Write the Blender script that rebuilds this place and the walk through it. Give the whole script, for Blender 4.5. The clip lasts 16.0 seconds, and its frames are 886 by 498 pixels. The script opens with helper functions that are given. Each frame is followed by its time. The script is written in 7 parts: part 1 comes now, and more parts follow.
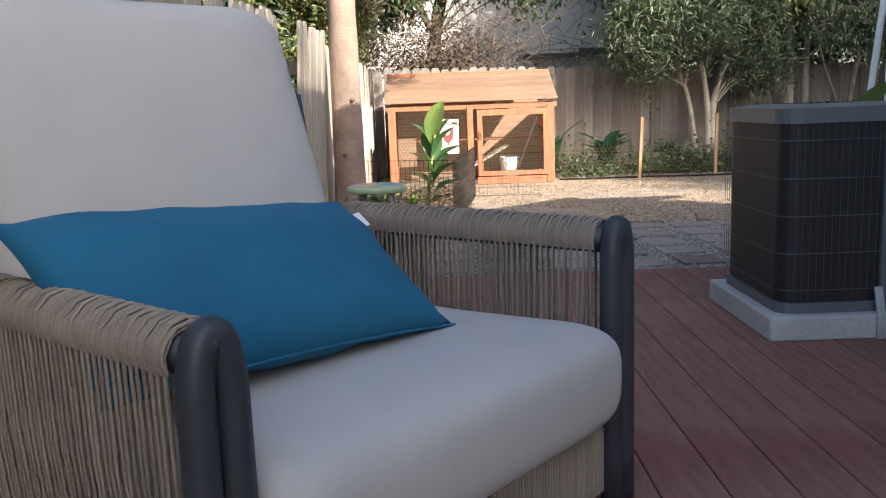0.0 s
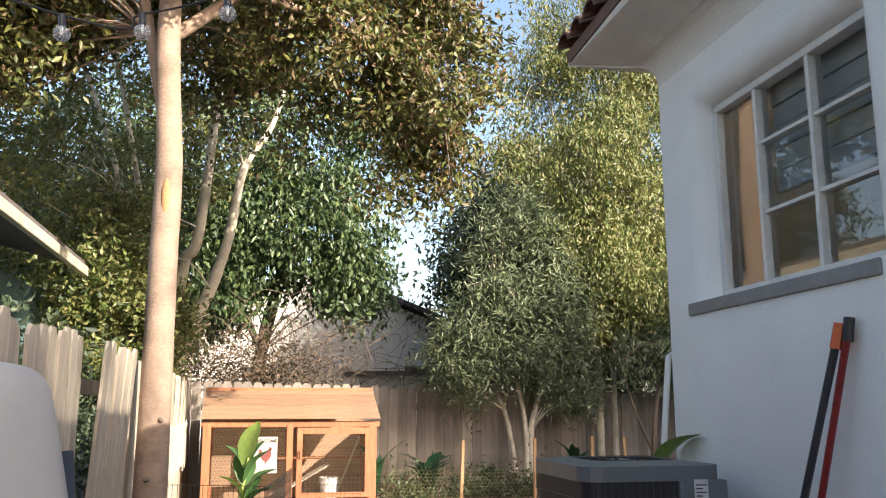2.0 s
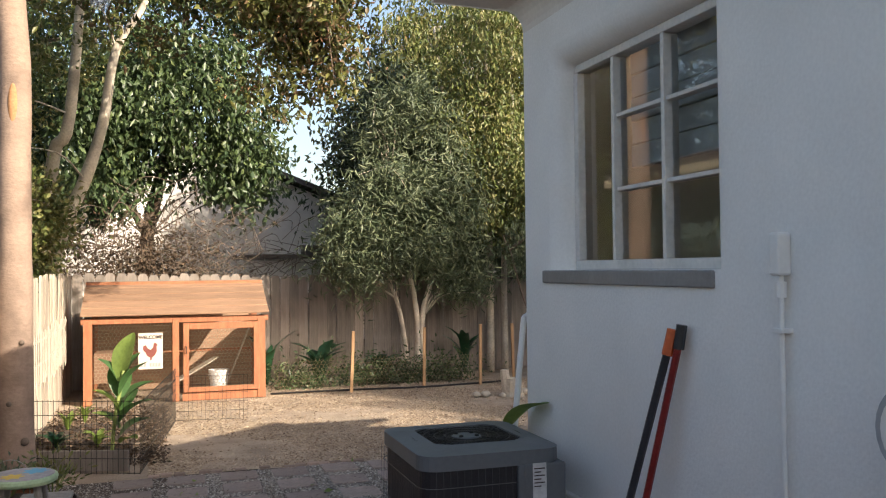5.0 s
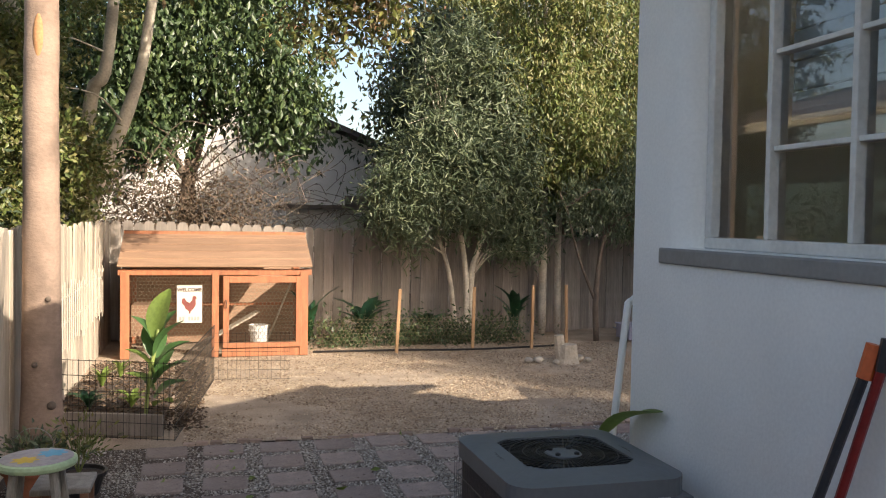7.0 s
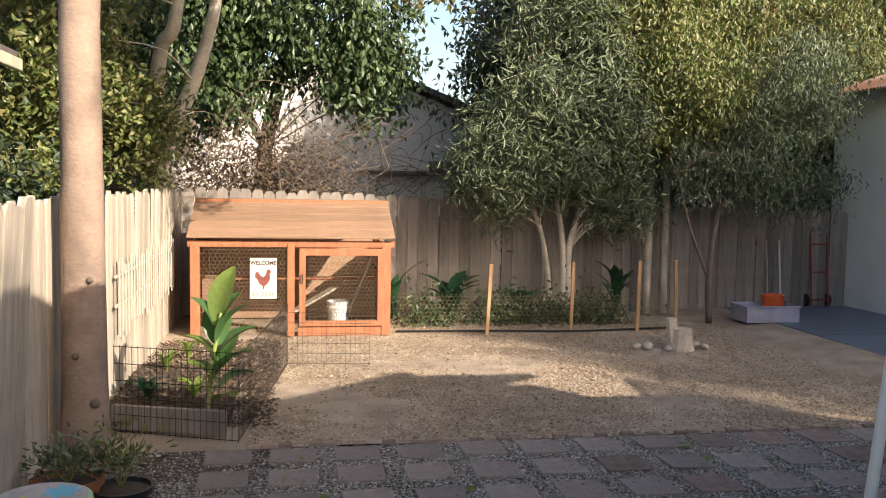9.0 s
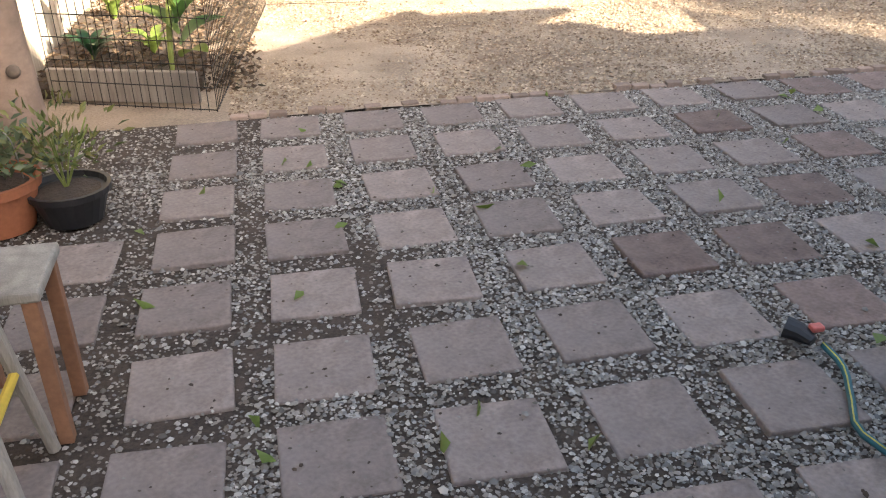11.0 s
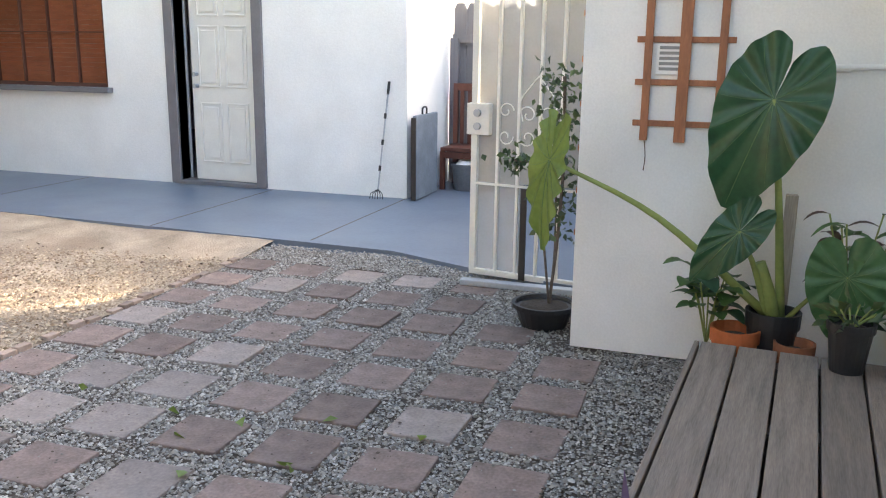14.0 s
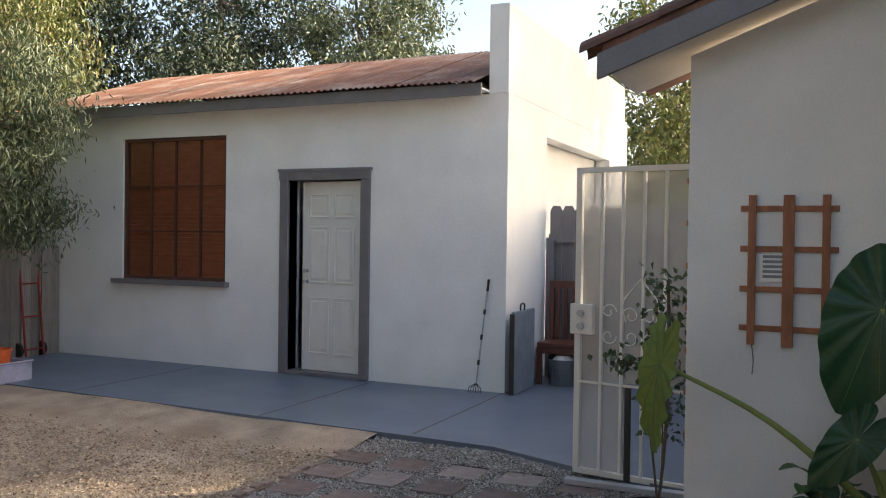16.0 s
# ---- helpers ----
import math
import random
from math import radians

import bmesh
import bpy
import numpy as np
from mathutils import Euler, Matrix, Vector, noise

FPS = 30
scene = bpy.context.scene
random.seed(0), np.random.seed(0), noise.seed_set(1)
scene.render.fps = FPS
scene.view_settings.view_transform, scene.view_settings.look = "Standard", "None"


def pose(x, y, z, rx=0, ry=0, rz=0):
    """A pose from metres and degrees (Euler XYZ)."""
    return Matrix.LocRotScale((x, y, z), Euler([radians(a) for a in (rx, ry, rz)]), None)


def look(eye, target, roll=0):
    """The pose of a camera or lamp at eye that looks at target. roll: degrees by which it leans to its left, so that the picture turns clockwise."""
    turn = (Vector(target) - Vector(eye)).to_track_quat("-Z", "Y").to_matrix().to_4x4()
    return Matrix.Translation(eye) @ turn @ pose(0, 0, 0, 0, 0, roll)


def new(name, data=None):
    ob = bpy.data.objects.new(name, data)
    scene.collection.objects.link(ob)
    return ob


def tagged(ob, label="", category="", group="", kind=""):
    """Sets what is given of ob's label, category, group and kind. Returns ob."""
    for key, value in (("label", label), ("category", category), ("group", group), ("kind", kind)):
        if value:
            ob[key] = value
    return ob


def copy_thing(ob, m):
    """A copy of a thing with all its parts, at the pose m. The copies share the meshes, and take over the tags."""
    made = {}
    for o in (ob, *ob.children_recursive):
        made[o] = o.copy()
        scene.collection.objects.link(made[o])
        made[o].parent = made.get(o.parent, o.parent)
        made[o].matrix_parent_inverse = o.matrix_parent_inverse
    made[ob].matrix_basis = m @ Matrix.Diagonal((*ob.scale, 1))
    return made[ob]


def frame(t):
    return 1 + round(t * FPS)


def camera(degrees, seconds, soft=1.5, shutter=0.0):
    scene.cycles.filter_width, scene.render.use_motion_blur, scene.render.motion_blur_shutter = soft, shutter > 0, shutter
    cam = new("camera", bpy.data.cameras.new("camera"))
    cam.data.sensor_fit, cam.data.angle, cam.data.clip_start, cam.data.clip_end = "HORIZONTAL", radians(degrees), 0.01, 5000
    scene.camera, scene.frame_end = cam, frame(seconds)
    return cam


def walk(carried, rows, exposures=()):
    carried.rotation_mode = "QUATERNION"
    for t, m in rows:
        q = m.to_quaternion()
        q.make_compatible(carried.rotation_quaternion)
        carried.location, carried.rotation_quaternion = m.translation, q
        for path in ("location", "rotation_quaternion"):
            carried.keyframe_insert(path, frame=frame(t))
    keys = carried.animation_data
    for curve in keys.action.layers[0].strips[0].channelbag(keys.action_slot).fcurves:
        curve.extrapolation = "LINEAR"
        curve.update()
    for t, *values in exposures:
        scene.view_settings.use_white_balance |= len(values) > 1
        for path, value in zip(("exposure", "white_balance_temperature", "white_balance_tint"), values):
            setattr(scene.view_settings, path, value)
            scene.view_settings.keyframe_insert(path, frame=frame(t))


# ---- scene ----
cam = camera(54.4, 16.0, soft=1.1)
PATH = [
    (0, (-0.343, -6.969, 1.076), (-0.337, -4.997, 0.744), -2.1),
    (0.5, (-0.32, -6.971, 1.088), (-0.185, -4.994, 0.812), -2.0),
    (1, (-0.297, -6.967, 1.105), (-0.063, -4.988, 0.937), -1.4),
    (1.5, (-0.268, -6.919, 1.154), (0.074, -4.95, 1.227), -0.7),
    (2, (-0.258, -6.918, 1.208), (0.141, -4.993, 1.574), -0.1),
    (2.5, (-0.221, -6.908, 1.242), (0.168, -5.068, 1.924), 1.0),
    (3, (-0.209, -6.918, 1.274), (0.169, -5.125, 2.077), 1.0),
    (3.5, (-0.193, -6.913, 1.281), (0.182, -5.121, 2.086), 1.1),
    (4, (-0.146, -6.908, 1.328), (0.265, -5.055, 1.959), 1.3),
    (4.5, (-0.077, -6.88, 1.47), (0.438, -4.968, 1.752), 0.3),
    (5, (-0.01, -6.868, 1.642), (0.603, -4.965, 1.686), -0.6),
    (5.2, (0.001, -6.867, 1.683), (0.657, -4.978, 1.653), -0.8),
    (7.3, (0.042, -6.045, 1.708), (0.556, -4.114, 1.639), 1.0),
    (7.5, (0.075, -5.947, 1.7), (0.586, -4.015, 1.632), 1.0),
    (8, (0.152, -5.678, 1.696), (0.593, -3.729, 1.619), 1.6),
    (8.5, (0.175, -5.421, 1.693), (0.531, -3.456, 1.595), 1.5),
    (9, (0.145, -5.139, 1.711), (0.485, -3.174, 1.562), 1.0),
    (9.5, (0.108, -4.834, 1.639), (0.358, -2.883, 1.274), -0.2),
    (9.7, (0.091, -4.692, 1.619), (0.318, -2.767, 1.124), -0.3),
    (11.8, (0.081, -3.387, 1.391), (0.712, -1.77, 0.396), -0.8),
    (12, (0.081, -3.292, 1.393), (0.832, -1.709, 0.43), -0.6),
    (12.5, (0.078, -3.062, 1.443), (1.201, -1.635, 0.603), -0.4),
    (13, (0.194, -2.949, 1.454), (1.634, -1.763, 0.734), -0.7),
    (13.5, (0.263, -2.863, 1.447), (1.956, -1.993, 0.835), 0.0),
    (14, (0.306, -2.853, 1.491), (2.152, -2.231, 1.036), 0.7),
    (14.5, (0.251, -2.855, 1.535), (2.17, -2.357, 1.269), 1.6),
    (15, (0.195, -2.841, 1.559), (2.122, -2.328, 1.417), 2.0),
    (15.5, (0.12, -2.818, 1.565), (2.014, -2.177, 1.517), 1.7),
    (16, (0.069, -2.798, 1.568), (1.89, -1.972, 1.544), 0.8),
]
EXPOSURES = [(0.0, 1.3, 6200, 10), (1.0, 1.55, 6500, 10), (1.5, 1.45, 6800, 11), (2.5, 1.25, 6900, 11), (3.5, 1.2, 7000, 11), (5.2, 0.95, 7000, 12), (9.7, 0.95, 6900, 12), (11.8, 3.0, 7600, 12), (12.5, 2.95, 7500, 12), (13.5, 3.1, 7400, 11), (14.5, 2.6, 7500, 11), (15.0, 2.1, 7500, 12), (16.0, 1.38, 7300, 13)]
walk(cam, [(t, look(eye, target, roll)) for t, eye, target, roll in PATH], EXPOSURES)

# ---- light ----
SUN_ELEV, SUN_AZ = 25.8, math.atan2(0.6, -0.8)      # the sun stands to the south-east (+x, -y)
world = bpy.data.worlds.new("sky")
scene.world = world
world.use_nodes = True
wn = world.node_tree.nodes
sky = wn.new("ShaderNodeTexSky")
sky.sky_type, sky.sun_disc = "NISHITA", False
sky.sun_elevation, sky.sun_rotation = radians(SUN_ELEV), SUN_AZ
sky.air_density, sky.dust_density, sky.ozone_density = 1.0, 2.5, 1.0
wn["Background"].inputs["Strength"].default_value = 0.15
world.node_tree.links.new(sky.outputs[0], wn["Background"].inputs["Color"])
sun = new("sun", bpy.data.lights.new("sun", "SUN"))
sun.data.energy, sun.data.angle, sun.data.color = 5.0, radians(0.6), (1.0, 0.92, 0.80)
ce = math.cos(radians(SUN_ELEV))
sun.matrix_world = look((0.6 * ce * 40, -0.8 * ce * 40, math.sin(radians(SUN_ELEV)) * 40), (0, 0, 0))


# ---- materials ----
def mat(name, col, rough=0.7, metal=0.0, var=0.18, scale=6.0, fine=60.0, bump=0.2, dist=0.004, stretch=(1, 1, 1),
        island=0.0, per_object=0.0, stain=None, stain_amt=0.0, stain_scale=1.5, translucent=0.0, ramp=None):
    """A procedural surface: base colour varied at two scales, with fine relief and optional stains."""
    m = bpy.data.materials.new(name)
    m.use_nodes = True
    nt = m.node_tree
    n, ln = nt.nodes, nt.links
    b = n["Principled BSDF"]
    b.inputs["Roughness"].default_value = rough
    b.inputs["Metallic"].default_value = metal
    tc, mp = n.new("ShaderNodeTexCoord"), n.new("ShaderNodeMapping")
    mp.inputs["Scale"].default_value = stretch
    ln.new(tc.outputs["Object"], mp.inputs["Vector"])
    big, small = n.new("ShaderNodeTexNoise"), n.new("ShaderNodeTexNoise")
    for t, sc in ((big, scale), (small, fine)):
        t.inputs["Scale"].default_value = sc
        t.inputs["Detail"].default_value = 5
        ln.new(mp.outputs[0], t.inputs["Vector"])
    hsv = n.new("ShaderNodeHueSaturation")
    if ramp:
        info = n.new("ShaderNodeNewGeometry")
        cr = n.new("ShaderNodeValToRGB")
        els = cr.color_ramp.elements
        for k, c in enumerate(ramp):
            e = els[k] if k < 2 else els.new(1.0)
            e.color = (*c, 1)
        for k in range(len(ramp)):
            els[k].position = k / (len(ramp) - 1)
        ln.new(info.outputs["Random Per Island"], cr.inputs[0])
        ln.new(cr.outputs[0], hsv.inputs["Color"])
    else:
        hsv.inputs["Color"].default_value = (*col, 1)
    add = n.new("ShaderNodeMath")
    add.operation = "ADD"
    mr1, mr2 = n.new("ShaderNodeMapRange"), n.new("ShaderNodeMapRange")
    for mr, src, amt in ((mr1, big, var), (mr2, small, var * 0.7)):
        mr.inputs["From Min"].default_value, mr.inputs["From Max"].default_value = 0.3, 0.7
        mr.inputs["To Min"].default_value, mr.inputs["To Max"].default_value = 0.5 - amt, 0.5 + amt
        ln.new(src.outputs["Fac"], mr.inputs["Value"])
    ln.new(mr1.outputs[0], add.inputs[0])
    ln.new(mr2.outputs[0], add.inputs[1])
    val = add
    if island or per_object:
        g = n.new("ShaderNodeNewGeometry") if island else n.new("ShaderNodeObjectInfo")
        mr = n.new("ShaderNodeMapRange")
        amt = island or per_object
        mr.inputs["To Min"].default_value, mr.inputs["To Max"].default_value = 1 - amt, 1 + amt
        ln.new(g.outputs["Random Per Island"] if island else g.outputs["Random"], mr.inputs["Value"])
        mul = n.new("ShaderNodeMath")
        mul.operation = "MULTIPLY"
        ln.new(add.outputs[0], mul.inputs[0])
        ln.new(mr.outputs[0], mul.inputs[1])
        val = mul
    ln.new(val.outputs[0], hsv.inputs["Value"])
    out = hsv.outputs[0]
    if stain:
        sn = n.new("ShaderNodeTexNoise")
        sn.inputs["Scale"].default_value, sn.inputs["Detail"].default_value = stain_scale, 7
        ln.new(tc.outputs["Object"], sn.inputs["Vector"])
        mr = n.new("ShaderNodeMapRange")
        mr.inputs["From Min"].default_value, mr.inputs["From Max"].default_value = 0.48, 0.68
        mr.inputs["To Max"].default_value = stain_amt
        ln.new(sn.outputs["Fac"], mr.inputs["Value"])
        mix = n.new("ShaderNodeMix")
        mix.data_type = "RGBA"
        ln.new(mr.outputs[0], mix.inputs[0])
        ln.new(out, mix.inputs[6])
        mix.inputs[7].default_value = (*stain, 1)
        out = mix.outputs[2]
    ln.new(out, b.inputs["Base Color"])
    if bump:
        bp = n.new("ShaderNodeBump")
        bp.inputs["Strength"].default_value, bp.inputs["Distance"].default_value = bump, dist
        ln.new(small.outputs["Fac"], bp.inputs["Height"])
        ln.new(bp.outputs[0], b.inputs["Normal"])
    if translucent:
        tr, ms = n.new("ShaderNodeBsdfTranslucent"), n.new("ShaderNodeMixShader")
        ms.inputs[0].default_value = translucent
        ln.new(out, tr.inputs["Color"])
        ln.new(b.outputs[0], ms.inputs[1])
        ln.new(tr.outputs[0], ms.inputs[2])
        ln.new(ms.outputs[0], n["Material Output"].inputs["Surface"])
    return m


def see_through(name, col, amount, rough=0.4):
    """A fine perforated or netted sheet: part solid, part open."""
    m = mat(name, col, rough, var=0.06)
    n, ln = m.node_tree.nodes, m.node_tree.links
    tr, ms = n.new("ShaderNodeBsdfTransparent"), n.new("ShaderNodeMixShader")
    ms.inputs[0].default_value = amount
    ln.new(n["Principled BSDF"].outputs[0], ms.inputs[1])
    ln.new(tr.outputs[0], ms.inputs[2])
    ln.new(ms.outputs[0], n["Material Output"].inputs["Surface"])
    return m


def pane_sheet(x, y0, y1, z0, z1):
    """One sheet of window glass that faces west."""
    bm = bmesh.new()
    bm.faces.new([bm.verts.new(p) for p in ((x, y0, z0), (x, y0, z1), (x, y1, z1), (x, y1, z0))])
    return bm


def glass_pane(name, tint=(0.8, 0.84, 0.84), ior=1.9):
    m = bpy.data.materials.new(name)
    m.use_nodes = True
    n, ln = m.node_tree.nodes, m.node_tree.links
    n.remove(n["Principled BSDF"])
    g, tr, fr, ms = (n.new(k) for k in ("ShaderNodeBsdfGlossy", "ShaderNodeBsdfTransparent", "ShaderNodeFresnel", "ShaderNodeMixShader"))
    g.inputs["Roughness"].default_value = 0.015
    tr.inputs["Color"].default_value = (*tint, 1)
    fr.inputs["IOR"].default_value = ior
    ln.new(fr.outputs[0], ms.inputs[0])
    ln.new(tr.outputs[0], ms.inputs[1])
    ln.new(g.outputs[0], ms.inputs[2])
    ln.new(ms.outputs[0], n["Material Output"].inputs["Surface"])
    return m


STUCCO = mat("white_stucco", (0.80, 0.79, 0.76), 0.9, var=0.05, scale=2.5, fine=90, bump=0.35, dist=0.004, stain=(0.62, 0.60, 0.56), stain_amt=0.22, stain_scale=0.9)
STUCCO_G = mat("garage_stucco", (0.82, 0.82, 0.80), 0.9, var=0.05, scale=2.0, fine=60, bump=0.5, dist=0.006, stain=(0.66, 0.65, 0.62), stain_amt=0.2, stain_scale=0.8)
SOFFIT = mat("soffit_plaster", (0.72, 0.68, 0.63), 0.9, var=0.06, bump=0.15)
TRIMGREY = mat("grey_trim_paint", (0.17, 0.165, 0.175), 0.55, var=0.1, bump=0.1)
SILLGREY = mat("grey_sill_paint", (0.24, 0.235, 0.23), 0.6, var=0.1, bump=0.15)
WHITEP = mat("white_paint", (0.78, 0.77, 0.74), 0.45, var=0.04, bump=0.06)
DOORP = mat("door_paint", (0.74, 0.73, 0.68), 0.4, var=0.04, bump=0.05)
FRAMEP = mat("window_frame_paint", (0.62, 0.60, 0.56), 0.5, var=0.1, bump=0.15)
TILE = mat("roof_tile_clay", (0.17, 0.085, 0.06), 0.85, var=0.25, scale=8, bump=0.4, per_object=0.25, stain=(0.06, 0.045, 0.04), stain_amt=0.6, stain_scale=5)
RUST = mat("rusty_corrugated_steel", (0.24, 0.11, 0.065), 0.8, 0.15, var=0.3, scale=4, stretch=(0.5, 3, 1), stain=(0.36, 0.27, 0.22), stain_amt=0.75, stain_scale=2.2, island=0.25)
DECK = mat("red_brown_deck_stain", (0.25, 0.116, 0.09), 0.74, var=0.2, scale=9, fine=40, stretch=(6, 0.6, 1), bump=0.3, per_object=0.2, stain=(0.17, 0.04, 0.034), stain_amt=0.9, stain_scale=1.3)
PAVER_RED = mat("red_concrete_paver", (0.20, 0.142, 0.12), 0.9, var=0.3, scale=9, fine=70, bump=0.9, dist=0.004, per_object=0.25, stain=(0.25, 0.19, 0.165), stain_amt=0.5, stain_scale=4)
PAVER = mat("concrete_paver", (0.24, 0.192, 0.168), 0.9, var=0.28, scale=9, fine=70, bump=0.9, dist=0.004, per_object=0.22, stain=(0.33, 0.28, 0.26), stain_amt=0.5, stain_scale=3)
SOIL = mat("dark_soil", (0.075, 0.055, 0.042), 0.95, var=0.3, scale=8, fine=90, bump=0.8, dist=0.012)
GRAVEL = mat("pebbles", (0.3, 0.3, 0.3), 0.75, var=0.1, bump=0.2, ramp=[(0.08, 0.07, 0.06), (0.23, 0.20, 0.165), (0.36, 0.32, 0.27), (0.17, 0.165, 0.155), (0.56, 0.52, 0.46), (0.15, 0.115, 0.09)])
SAND = mat("decomposed_granite", (0.38, 0.30, 0.225), 0.95, var=0.28, scale=3, fine=75, bump=1.0, dist=0.012, stain=(0.28, 0.20, 0.14), stain_amt=0.7, stain_scale=1.3)
DEBRIS = mat("soil_crumbs", (0.1, 0.07, 0.05), 0.9, bump=0, ramp=[(0.05, 0.035, 0.025), (0.09, 0.06, 0.04), (0.30, 0.28, 0.25), (0.07, 0.05, 0.035)])
SANDBIT = mat("yard_litter", (0.3, 0.2, 0.1), 0.9, bump=0, ramp=[(0.10, 0.06, 0.038), (0.40, 0.30, 0.20), (0.55, 0.45, 0.33), (0.20, 0.13, 0.08), (0.34, 0.25, 0.17)])
SLAB = mat("blue_grey_painted_concrete", (0.135, 0.17, 0.22), 0.42, var=0.1, scale=2, fine=30, bump=0.15, stain=(0.21, 0.24, 0.275), stain_amt=0.45, stain_scale=0.9)
FENCEW = mat("weathered_fence_wood", (0.44, 0.375, 0.30), 0.9, var=0.22, scale=7, fine=40, stretch=(5, 5, 0.35), bump=0.5, per_object=0.22, stain=(0.21, 0.165, 0.125), stain_amt=0.6, stain_scale=2)
# darker copy of weathered_fence_wood; tree shade is partly put into this tone
FENCEB = mat("old_shade_grey_fence_wood", (0.25, 0.215, 0.185), 0.9, var=0.22, scale=7, fine=40, stretch=(5, 5, 0.35), bump=0.5, per_object=0.25, stain=(0.13, 0.11, 0.09), stain_amt=0.6, stain_scale=2)
FENCEG = mat("grey_painted_fence", (0.15, 0.145, 0.155), 0.7, var=0.12, stretch=(4, 4, 0.4), bump=0.25, per_object=0.08)
COOPW = mat("orange_cedar_stain", (0.34, 0.13, 0.06), 0.6, var=0.2, scale=7, fine=50, stretch=(3, 3, 0.6), bump=0.25)
COOPR = mat("coop_roof_board", (0.29, 0.175, 0.11), 0.7, var=0.16, scale=5, fine=40, stretch=(0.5, 4, 4), bump=0.3, per_object=0.12)
WIRE = mat("galvanised_wire", (0.32, 0.31, 0.29), 0.5, 0.5, var=0.1, bump=0)
BLACKWIRE = mat("black_wire", (0.025, 0.022, 0.02), 0.5, 0.3, var=0.1, bump=0)
BARK1 = mat("smooth_pink_bark", (0.29, 0.205, 0.155), 0.85, var=0.16, scale=4, fine=30, stretch=(1, 1, 1.6), bump=0.45, dist=0.01, stain=(0.15, 0.105, 0.08), stain_amt=0.7, stain_scale=4)
BARK2 = mat("pale_bark", (0.52, 0.46, 0.37), 0.85, var=0.2, scale=5, fine=40, bump=0.4, stain=(0.22, 0.18, 0.14), stain_amt=0.5, stain_scale=3)
BARKD = mat("dark_bark", (0.14, 0.105, 0.08), 0.9, var=0.25, fine=40, bump=0.5)
LEAF_OLIVE = mat("olive_tree_leaf", (0.135, 0.162, 0.041), 0.45, bump=0, var=0.05, translucent=0.22, ramp=[(0.040, 0.058, 0.020), (0.099, 0.121, 0.032), (0.175, 0.172, 0.046), (0.070, 0.090, 0.029), (0.189, 0.121, 0.069), (0.128, 0.137, 0.037)])
LEAF_DEEP = mat("deep_green_leaf", (0.068, 0.121, 0.041), 0.4, bump=0, var=0.05, translucent=0.2, ramp=[(0.030, 0.054, 0.025), (0.061, 0.101, 0.043), (0.100, 0.149, 0.056), (0.041, 0.072, 0.035), (0.134, 0.178, 0.064)])
LEAF_LIME = mat("yellow_green_leaf", (0.135, 0.189, 0.041), 0.45, bump=0, var=0.05, translucent=0.25, ramp=[(0.070, 0.108, 0.031), (0.169, 0.205, 0.055), (0.229, 0.205, 0.079), (0.112, 0.152, 0.048)])
LEAF_GREY = mat("grey_green_leaf", (0.108, 0.135, 0.081), 0.45, bump=0, var=0.05, translucent=0.2, ramp=[(0.053, 0.079, 0.044), (0.114, 0.151, 0.079), (0.190, 0.222, 0.122), (0.084, 0.115, 0.065)])
LEAF_DARK = mat("far_dark_leaf", (0.041, 0.068, 0.041), 0.55, bump=0, var=0.05, translucent=0.15, ramp=[(0.024, 0.041, 0.024), (0.047, 0.070, 0.038), (0.074, 0.103, 0.054), (0.041, 0.058, 0.038)])
LEAF_DRY = mat("dry_vine_leaf", (0.12, 0.08, 0.05), 0.8, bump=0, var=0.05, translucent=0.15, ramp=[(0.06, 0.04, 0.028), (0.12, 0.08, 0.05), (0.17, 0.11, 0.07), (0.05, 0.05, 0.03)])
SPRAY = mat("dry_flower_spray", (0.2, 0.1, 0.06), 0.8, bump=0, var=0.05, translucent=0.15, ramp=[(0.12, 0.06, 0.035), (0.26, 0.13, 0.075), (0.20, 0.11, 0.05), (0.30, 0.19, 0.10)])
BIGLEAF = mat("elephant_ear_leaf", (0.024, 0.082, 0.036), 0.36, var=0.2, scale=5, fine=40, bump=0.1, translucent=0.25)
BIGLEAF2 = mat("pale_big_leaf", (0.17, 0.24, 0.055), 0.45, var=0.15, scale=5, fine=40, bump=0.1, translucent=0.35)
STEM = mat("green_stem", (0.23, 0.28, 0.08), 0.5, var=0.12, bump=0.05)


# ---- building blocks ----
def to_mesh(name, bm):
    me = bpy.data.meshes.new(name)
    bm.normal_update()
    bm.to_mesh(me)
    bm.free()
    return me


def part(name, bm, material, parent=None, label="", smooth=False):
    """Links a bmesh as one mesh object under a thing or a part."""
    me = to_mesh(name, bm)
    me.materials.append(material)
    if smooth:
        me.polygons.foreach_set("use_smooth", [True] * len(me.polygons))
    ob = new(name, me)
    ob.parent = parent
    if label:
        ob["label"] = label
    return ob


def thing(name, m, label, category, group="", kind=""):
    ob = new(name)
    ob.empty_display_size = 0.1
    ob.matrix_world = m
    return tagged(ob, label, category, group, kind)


def struct(name, bm, material, label="", category=""):
    return tagged(part(name, bm, material), label, category, kind="structure")


